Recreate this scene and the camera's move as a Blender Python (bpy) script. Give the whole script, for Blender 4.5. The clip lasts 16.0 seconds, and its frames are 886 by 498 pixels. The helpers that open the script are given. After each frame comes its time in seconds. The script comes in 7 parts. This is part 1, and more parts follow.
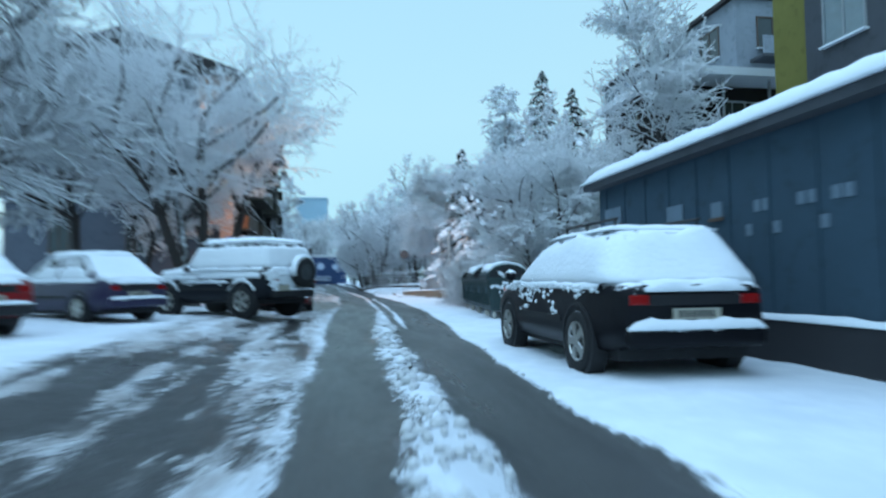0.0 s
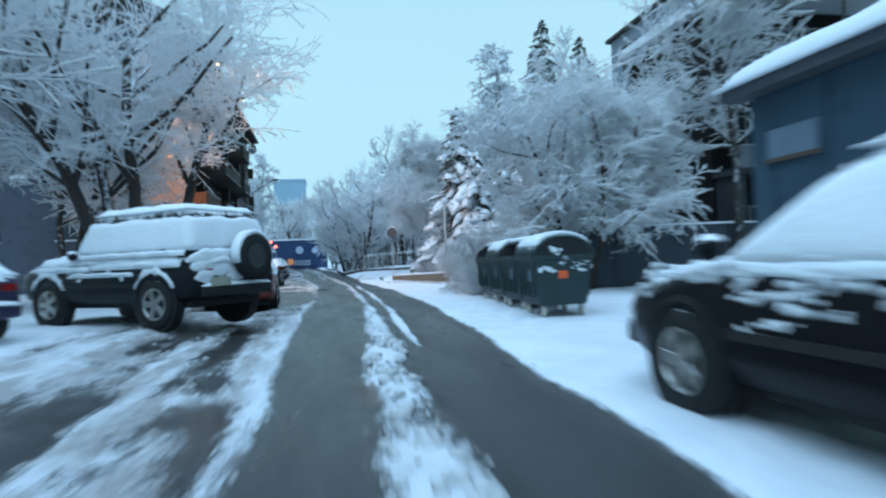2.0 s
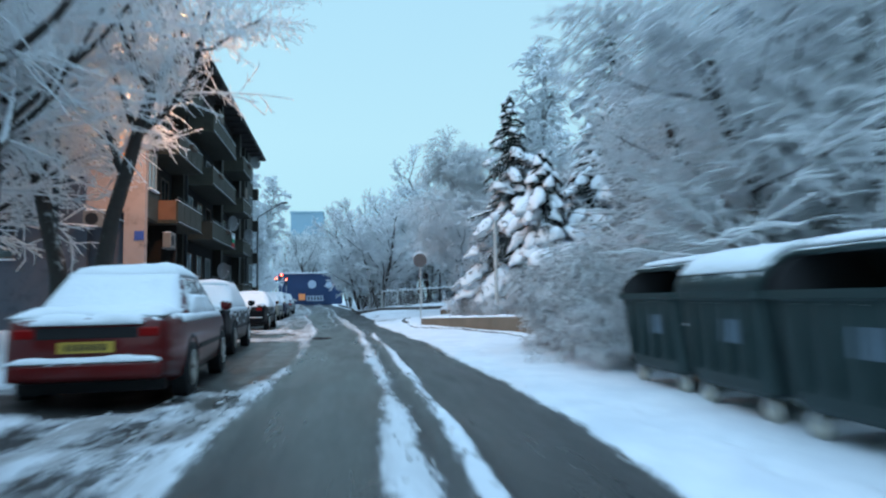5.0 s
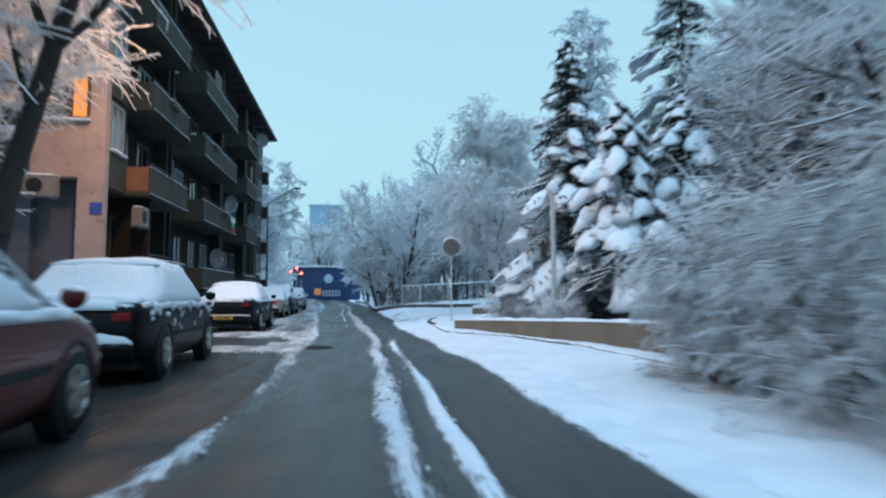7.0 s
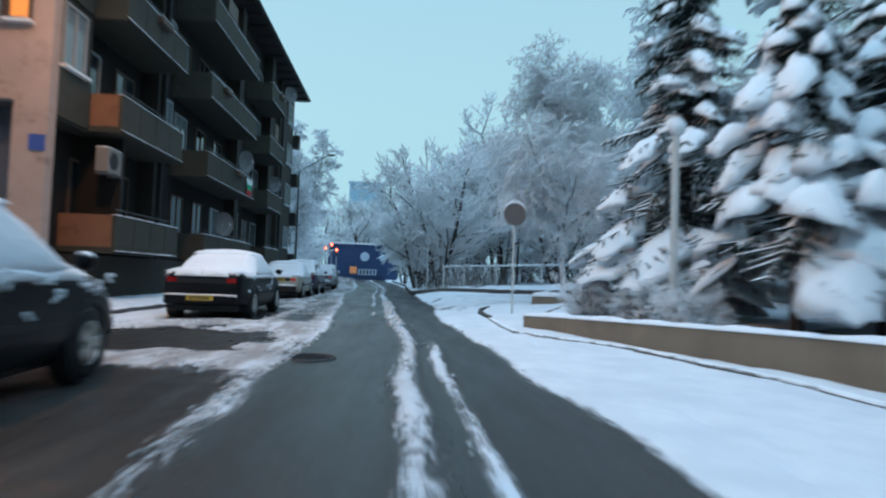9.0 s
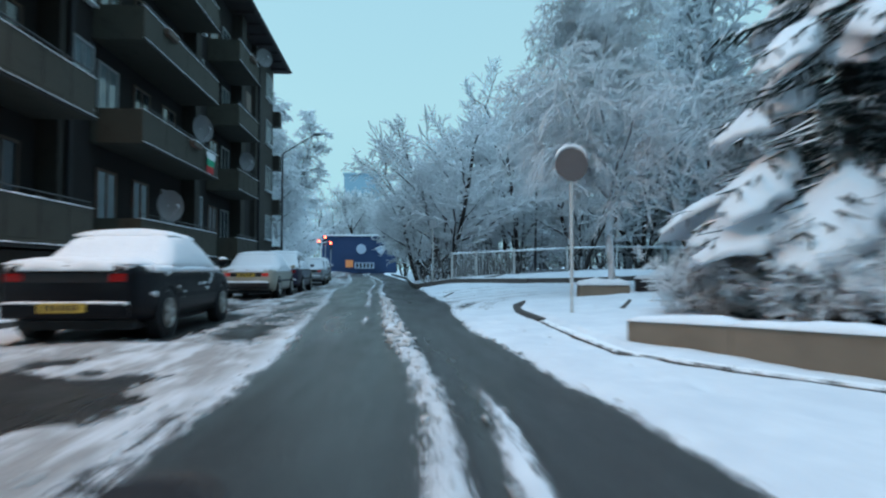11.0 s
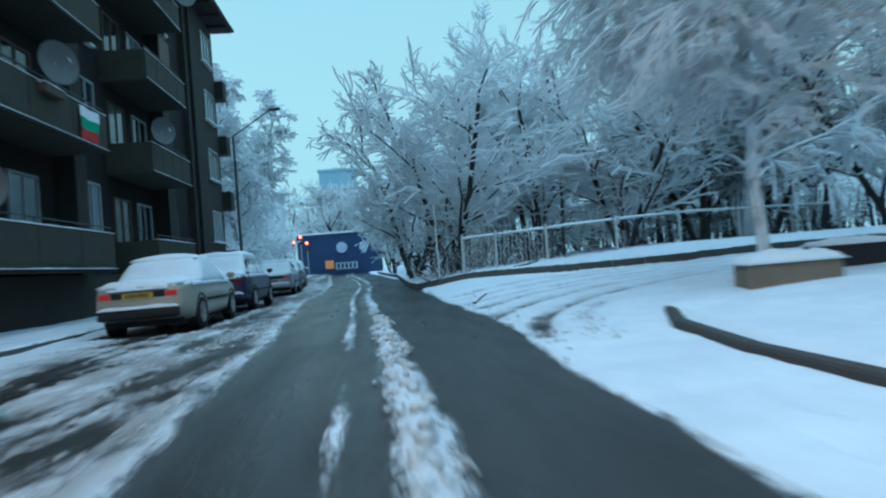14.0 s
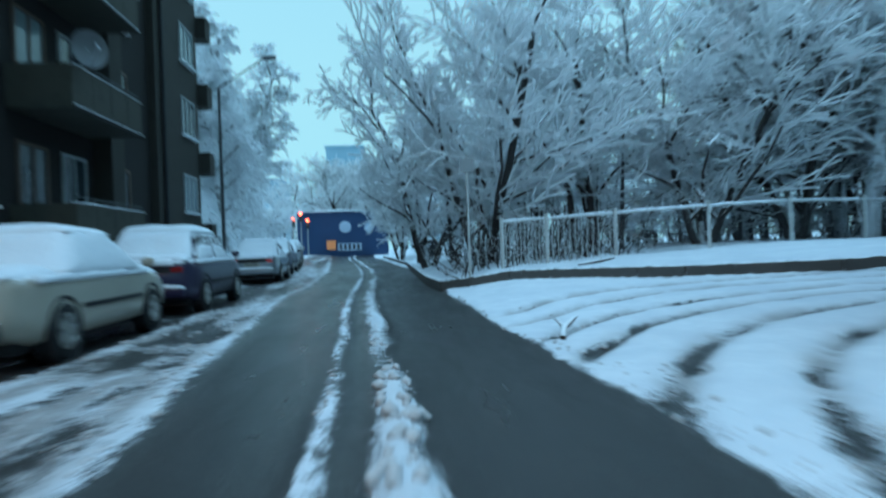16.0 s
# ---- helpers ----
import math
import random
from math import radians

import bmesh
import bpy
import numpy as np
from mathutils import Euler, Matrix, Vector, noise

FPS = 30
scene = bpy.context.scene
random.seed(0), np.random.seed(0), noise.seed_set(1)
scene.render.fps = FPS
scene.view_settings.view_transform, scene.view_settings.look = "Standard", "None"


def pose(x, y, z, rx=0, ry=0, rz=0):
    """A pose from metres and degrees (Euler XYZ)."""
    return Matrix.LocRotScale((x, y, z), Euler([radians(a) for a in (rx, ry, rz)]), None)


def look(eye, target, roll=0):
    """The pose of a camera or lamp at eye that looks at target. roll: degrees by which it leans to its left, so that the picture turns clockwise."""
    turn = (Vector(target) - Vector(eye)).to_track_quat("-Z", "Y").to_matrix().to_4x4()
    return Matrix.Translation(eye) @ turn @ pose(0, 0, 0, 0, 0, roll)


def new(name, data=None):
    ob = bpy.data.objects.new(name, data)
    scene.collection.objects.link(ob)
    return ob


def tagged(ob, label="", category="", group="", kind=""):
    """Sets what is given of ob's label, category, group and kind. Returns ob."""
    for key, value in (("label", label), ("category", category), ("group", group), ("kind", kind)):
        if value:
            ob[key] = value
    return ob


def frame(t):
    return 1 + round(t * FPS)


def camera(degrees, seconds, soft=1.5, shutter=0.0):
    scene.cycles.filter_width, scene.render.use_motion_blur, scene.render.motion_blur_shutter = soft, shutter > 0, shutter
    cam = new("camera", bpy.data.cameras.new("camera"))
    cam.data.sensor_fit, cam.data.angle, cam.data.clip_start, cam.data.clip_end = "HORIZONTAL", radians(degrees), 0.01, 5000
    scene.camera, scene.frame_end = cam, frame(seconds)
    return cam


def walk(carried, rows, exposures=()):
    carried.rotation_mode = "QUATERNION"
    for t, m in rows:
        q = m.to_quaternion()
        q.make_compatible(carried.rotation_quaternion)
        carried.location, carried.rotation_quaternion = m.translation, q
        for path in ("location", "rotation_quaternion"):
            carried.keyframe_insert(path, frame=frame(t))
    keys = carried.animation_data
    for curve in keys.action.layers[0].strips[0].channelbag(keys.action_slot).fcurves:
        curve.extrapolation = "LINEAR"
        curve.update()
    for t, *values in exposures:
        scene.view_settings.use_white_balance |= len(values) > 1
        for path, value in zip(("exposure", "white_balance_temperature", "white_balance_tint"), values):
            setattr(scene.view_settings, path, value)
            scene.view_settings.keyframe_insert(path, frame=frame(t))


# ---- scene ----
cam = camera(72.0, 16.0, soft=2.2, shutter=1.8)
PATH = [
    (0, (-0.239, 0.898, 1.086), (0.09, 2.869, 1.184), -0.7),
    (0.5, (-0.185, 2.247, 1.072), (0.198, 4.209, 1.144), 0.6),
    (1, (-0.17, 3.501, 1.083), (0.235, 5.459, 1.122), -3.1),
    (1.5, (-0.114, 4.846, 1.1), (0.286, 6.805, 1.123), -2.8),
    (2, (-0.032, 6.315, 1.125), (0.354, 8.278, 1.157), -2.4),
    (2.5, (0.048, 7.788, 1.13), (0.437, 9.749, 1.168), -1.9),
    (3, (0.077, 9.11, 1.157), (0.466, 11.071, 1.217), -1.3),
    (3.5, (0.229, 10.561, 1.14), (0.598, 12.525, 1.226), -1.4),
    (4, (0.35, 11.946, 1.138), (0.709, 13.908, 1.279), -1.7),
    (6.5, (0.687, 18.919, 1.036), (0.971, 20.892, 1.204), 0.0),
    (7, (0.762, 20.029, 1.058), (1.028, 22.005, 1.21), -0.2),
    (7.5, (0.773, 21.236, 1.051), (1.003, 23.217, 1.195), 0.5),
    (8, (0.805, 22.498, 1.048), (1.002, 24.484, 1.179), 0.7),
    (8.5, (0.857, 23.789, 1.048), (1.017, 25.78, 1.163), 1.8),
    (9, (0.939, 25.227, 1.038), (1.078, 27.22, 1.132), 2.0),
    (11.5, (0.859, 31.761, 0.909), (1.028, 33.753, 0.974), -1.4),
    (12, (0.827, 33.237, 1.004), (1.033, 35.226, 1.064), -3.1),
    (12.5, (0.729, 34.463, 1.001), (0.95, 36.45, 1.045), -2.8),
    (13, (0.691, 35.623, 0.943), (0.908, 37.611, 0.978), -3.8),
    (13.5, (0.677, 36.832, 0.902), (0.891, 38.82, 0.933), -3.5),
    (14, (0.614, 37.887, 0.903), (0.815, 39.877, 0.946), -4.7),
    (14.5, (0.535, 39.275, 1.048), (0.719, 41.266, 1.085), -2.8),
    (15, (0.471, 40.474, 1.092), (0.652, 42.465, 1.124), -4.6),
    (15.5, (0.495, 41.889, 1.078), (0.665, 43.882, 1.113), -3.3),
    (16, (0.51, 43.31, 1.08), (0.691, 45.301, 1.073), -2.0),
]
EXPOSURES = [(0.0, -0.16, 6200, 4), (4.0, -0.16, 6320, 4), (7.0, -0.26, 6330, 4), (9.0, -0.35, 6450, 3), (11.3, -0.35, 6370, -2), (12.6, -0.36, 6000, -6), (16.0, -0.26, 5780, -10)]
walk(cam, [(t, look(eye, target, roll)) for t, eye, target, roll in PATH], EXPOSURES)

# ---- sky and lights ----
def make_world():
    world = bpy.data.worlds.new("dusk_sky")
    scene.world = world
    world.use_nodes = True
    n, l = world.node_tree.nodes, world.node_tree.links
    n.clear()
    out = n.new("ShaderNodeOutputWorld")
    back = n.new("ShaderNodeBackground")
    sky = n.new("ShaderNodeTexSky")
    sky.sky_type, sky.sun_disc = "NISHITA", False
    sky.sun_elevation, sky.sun_rotation = radians(6), radians(-40)
    sky.air_density, sky.dust_density, sky.ozone_density = 1.0, 2.0, 5.0
    coord = n.new("ShaderNodeTexCoord")
    sep = n.new("ShaderNodeSeparateXYZ")
    l.new(coord.outputs["Generated"], sep.inputs[0])
    ramp = n.new("ShaderNodeValToRGB")          # the overcast: pale at the horizon, brighter overhead
    cr = ramp.color_ramp
    cr.elements[0].position, cr.elements[0].color = 0.0, (0.52, 0.85, 0.99, 1)
    cr.elements[1].position, cr.elements[1].color = 1.0, (1.10, 1.66, 2.35, 1)
    for at, c in ((0.25, (0.57, 0.89, 1.04, 1)), (0.48, (0.52, 0.84, 1.05, 1)), (0.75, (0.84, 1.30, 1.90, 1))):
        e = cr.elements.new(at)
        e.color = c
    l.new(sep.outputs["Z"], ramp.inputs[0])
    tint = n.new("ShaderNodeVectorMath")
    tint.operation = "SCALE"
    tint.inputs["Scale"].default_value = 0.02
    l.new(sky.outputs[0], tint.inputs[0])
    add = n.new("ShaderNodeVectorMath")
    add.operation = "ADD"
    l.new(ramp.outputs[0], add.inputs[0])
    l.new(tint.outputs[0], add.inputs[1])
    l.new(add.outputs[0], back.inputs[0])
    back.inputs[1].default_value = SKY
    l.new(back.outputs[0], out.inputs[0])


def lamp(name, kind, at, energy, colour, **more):
    data = bpy.data.lights.new(name, kind)
    data.energy, data.color = energy, colour
    for key, value in more.items():
        if key == "angle":
            data.angle = value
        if key == "radius":
            data.shadow_soft_size = value
        if key == "cone":
            data.spot_size, data.spot_blend = value, 0.6
    ob = new(name, data)
    ob.matrix_world = at
    return ob


SKY = 1.0
SODIUM = (1.0, 0.48, 0.22)
LAMP_HEAD = (-4.32, 34.38, 9.95)
make_world()
lamp("dull_sun", "SUN", look((0, 0, 40), (14, 18, 0)), 1.1, (0.58, 0.82, 1.06), angle=radians(60))
lamp("sodium_bulb", "SPOT", pose(LAMP_HEAD[0], LAMP_HEAD[1], LAMP_HEAD[2] - 0.16, 0, -12, 0), 2100, SODIUM, radius=0.1, cone=radians(170))

# ---- materials ----
class Net:
    """A small writer of node trees."""
    def __init__(self, name):
        self.mat = bpy.data.materials.new(name)
        self.mat.use_nodes = True
        self.n, self.l = self.mat.node_tree.nodes, self.mat.node_tree.links
        self.bsdf = self.n["Principled BSDF"]
        self.tc = self.n.new("ShaderNodeTexCoord")
        self.geo = self.n.new("ShaderNodeNewGeometry")

    def node(self, kind, **props):
        node = self.n.new(kind)
        for key, value in props.items():
            if key == "operation":
                node.operation = value
        return node

    def put(self, socket, value):
        if isinstance(value, bpy.types.NodeSocket):
            self.l.new(value, socket)
        else:
            socket.default_value = value

    def noise(self, scale, detail=4.0, rough=0.55, where=None, stretch=None):
        node = self.n.new("ShaderNodeTexNoise")
        src = where or self.tc.outputs["Object"]
        if stretch:
            mp = self.n.new("ShaderNodeMapping")
            mp.inputs["Scale"].default_value = stretch
            self.l.new(src, mp.inputs[0])
            src = mp.outputs[0]
        self.l.new(src, node.inputs["Vector"])
        node.inputs["Scale"].default_value, node.inputs["Detail"].default_value = scale, detail
        node.inputs["Roughness"].default_value = rough
        return node.outputs["Fac"]

    def math(self, op, a, b=0.0, c=0.0):
        node = self.n.new("ShaderNodeMath")
        node.operation = op
        for i, v in enumerate((a, b, c)):
            self.put(node.inputs[i], v)
        return node.outputs[0]

    def step(self, value, low, high):
        node = self.n.new("ShaderNodeMapRange")
        node.interpolation_type = "SMOOTHSTEP"
        self.put(node.inputs["Value"], value)
        node.inputs["From Min"].default_value, node.inputs["From Max"].default_value = low, high
        return node.outputs["Result"]

    def mix(self, fac, a, b):
        node = self.n.new("ShaderNodeMix")
        node.data_type = "RGBA"
        self.put(node.inputs["Factor"], fac)
        for i, v in ((6, a), (7, b)):
            self.put(node.inputs[i], (*v, 1) if isinstance(v, tuple) and len(v) == 3 else v)
        return node.outputs[2]

    def bump(self, height, strength=0.3, distance=0.02):
        node = self.n.new("ShaderNodeBump")
        node.inputs["Strength"].default_value, node.inputs["Distance"].default_value = strength, distance
        self.l.new(height, node.inputs["Height"])
        self.l.new(node.outputs[0], self.bsdf.inputs["Normal"])

    def up(self):
        sep = self.n.new("ShaderNodeSeparateXYZ")
        self.l.new(self.geo.outputs["Normal"], sep.inputs[0])
        return sep.outputs["Z"]

    def done(self, colour, rough=0.6, metal=0.0):
        self.put(self.bsdf.inputs["Base Color"], (*colour, 1) if isinstance(colour, tuple) and len(colour) == 3 else colour)
        self.put(self.bsdf.inputs["Roughness"], rough)
        self.put(self.bsdf.inputs["Metallic"], metal)
        return self.mat


SNOW = (0.80, 0.83, 0.86)
SNOW_B = (0.70, 0.74, 0.79)


def snow_mat():
    n = Net("snow")
    fine, broad = n.noise(18, 5, 0.6), n.noise(1.6, 3)
    n.bump(n.math("ADD", fine, n.math("MULTIPLY", broad, 2.0)), 0.5, 0.03)
    n.bsdf.inputs["Subsurface Weight"].default_value = 0.0
    return n.done(n.mix(broad, SNOW_B, SNOW), 0.75)


def plain(name, colour, rough=0.6, metal=0.0, vary=0.25, scale=6.0, bump=0.15, dirt=None):
    """A surface with broad stains, fine grain and slight relief."""
    n = Net(name)
    broad, fine = n.noise(scale * 0.25, 4, 0.6), n.noise(scale * 8, 3)
    dark = tuple(c * (1 - vary) for c in colour)
    light = tuple(min(1, c * (1 + vary * 0.6)) for c in colour)
    c = n.mix(broad, dark, light)
    if dirt:
        c = n.mix(n.step(n.noise(scale * 0.6, 6, 0.7), 0.5, 0.75), c, dirt)
    c = n.mix(n.math("MULTIPLY", fine, 0.25), c, dark)
    if bump:
        n.bump(fine, bump, 0.01)
    n.bsdf.inputs["Specular IOR Level"].default_value = 0.3
    return n.done(c, rough, metal)


def snowed(name, colour, rough=0.5, metal=0.0, start=0.35, patch=0.35, coat=0.0, vary=0.2, scale=5.0, gloss=0.3):
    """A surface that carries snow where it faces up, and blown patches of snow where it does not."""
    n = Net(name)
    broad, fine = n.noise(scale, 5, 0.65), n.noise(scale * 6, 4, 0.6)
    base = n.mix(n.noise(1.5, 4), tuple(c * (1 - vary) for c in colour), tuple(min(1, c * (1 + vary)) for c in colour))
    up = n.math("ADD", n.up(), n.math("MULTIPLY", n.math("SUBTRACT", broad, 0.5), 1.6))
    up = n.math("ADD", up, n.math("MULTIPLY", n.math("SUBTRACT", fine, 0.5), patch * 2.2))
    mask = n.step(up, start, start + 0.18)
    n.bump(n.math("ADD", n.math("MULTIPLY", mask, 0.8), n.math("MULTIPLY", fine, 0.2)), 0.5, 0.02)
    n.bsdf.inputs["Specular IOR Level"].default_value = gloss
    if coat:
        n.put(n.bsdf.inputs["Coat Weight"], n.math("MULTIPLY", n.math("SUBTRACT", 1.0, mask), coat))
    r = n.math("ADD", n.math("MULTIPLY", mask, 0.75 - rough), rough)
    m = n.math("MULTIPLY", n.math("SUBTRACT", 1.0, mask), metal)
    return n.done(n.mix(mask, base, SNOW), r, m)


def glass_plain(name, colour=(0.02, 0.03, 0.04)):
    n = Net(name)
    n.bsdf.inputs["Specular IOR Level"].default_value = 0.6
    return n.done(n.mix(n.noise(3.0), tuple(c * 0.6 for c in colour), colour), n.math("MULTIPLY", n.noise(9.0), 0.12))


def glowing(name, colour, strength):
    n = Net(name)
    n.bsdf.inputs["Emission Color"].default_value = (*colour, 1)
    n.bsdf.inputs["Emission Strength"].default_value = strength
    return n.done(tuple(c * 0.6 for c in colour), 0.4)


def ground_mat():
    """Wet asphalt under trodden snow: the sheet carries the depth of its snow, the noise breaks its rim."""
    n = Net("ground")
    pos = n.geo.outputs["Position"]
    at = n.n.new("ShaderNodeAttribute")
    at.attribute_name = "snow"
    slush_at = n.n.new("ShaderNodeAttribute")
    slush_at.attribute_name = "slush"
    streak = n.noise(3.0, 5, 0.65, pos, (1.0, 0.25, 1.0))
    fine, grit = n.noise(14.0, 5, 0.7, pos), n.noise(120.0, 2, 0.5, pos)
    ragged = n.math("MULTIPLY", n.math("SUBTRACT", streak, 0.5), 1.0)
    ragged = n.math("ADD", ragged, n.math("MULTIPLY", n.math("SUBTRACT", fine, 0.5), 1.5))
    ragged = n.math("ADD", ragged, n.math("MULTIPLY", n.math("SUBTRACT", n.noise(45.0, 3, 0.6, pos), 0.5), 1.1))
    rim = n.math("MULTIPLY", at.outputs["Fac"], n.math("SUBTRACT", 1.0, at.outputs["Fac"]))
    rim = n.math("ADD", n.math("MULTIPLY", rim, 2.8), 0.3)
    cover = n.math("ADD", at.outputs["Fac"], n.math("MULTIPLY", ragged, rim))
    mask = n.step(cover, 0.44, 0.56)
    asphalt = n.mix(streak, (0.010, 0.011, 0.012), (0.046, 0.044, 0.042))
    asphalt = n.mix(n.math("MULTIPLY", grit, 0.5), asphalt, (0.058, 0.056, 0.053))
    slush = n.mix(fine, (0.11, 0.10, 0.095), (0.40, 0.39, 0.38))
    snow = n.mix(n.math("MULTIPLY", n.step(n.noise(1.1, 6, 0.7, pos), 0.35, 0.65), n.noise(6.0, 4, 0.65, pos)), (0.62, 0.66, 0.71), SNOW)
    dirty = n.math("MULTIPLY", slush_at.outputs["Fac"], n.math("ADD", n.math("MULTIPLY", n.step(streak, 0.35, 0.6), 0.75), 0.25))
    colour = n.mix(mask, asphalt, n.mix(dirty, snow, slush))
    wet = n.math("ADD", n.math("MULTIPLY", n.noise(1.3, 5, 0.65, pos, (1.0, 0.16, 1.0)), 0.55), 0.06)
    rough = n.math("ADD", n.math("MULTIPLY", mask, n.math("SUBTRACT", 0.8, wet)), wet)
    n.bump(n.math("ADD", n.math("MULTIPLY", mask, 0.7), n.math("ADD", n.math("MULTIPLY", fine, 0.5), n.math("MULTIPLY", grit, 0.08))), 0.55, 0.035)
    n.bsdf.inputs["Specular IOR Level"].default_value = 0.28
    return n.done(colour, rough)


def frost_mat(name, bark=(0.045, 0.038, 0.035), start=-0.35, frost=SNOW, thin=0.0):
    """Twigs with rime: bark shows only underneath. thin: how much light the rime lets through."""
    n = Net(name)
    up = n.math("ADD", n.up(), n.math("MULTIPLY", n.math("SUBTRACT", n.noise(5.0, 4, 0.6), 0.5), 1.1))
    mask = n.step(up, start, start + 0.35)
    n.bump(n.noise(30.0, 3), 0.3, 0.01)
    mat = n.done(n.mix(mask, n.mix(n.noise(9.0), bark, tuple(c * 1.7 for c in bark)), frost), 0.8)
    n.bsdf.inputs["Specular IOR Level"].default_value = 0.2
    if thin:
        clear = n.n.new("ShaderNodeBsdfTranslucent")
        clear.inputs["Color"].default_value = (*frost, 1)
        blend = n.n.new("ShaderNodeMixShader")
        n.l.new(n.math("MULTIPLY", mask, thin), blend.inputs[0])
        n.l.new(n.bsdf.outputs[0], blend.inputs[1])
        n.l.new(clear.outputs[0], blend.inputs[2])
        n.l.new(blend.outputs[0], n.n["Material Output"].inputs["Surface"])
    return mat


def brickish(name, colour):
    return plain(name, colour, 0.85, 0.0, 0.25, 4.0, 0.3, tuple(c * 0.55 for c in colour))


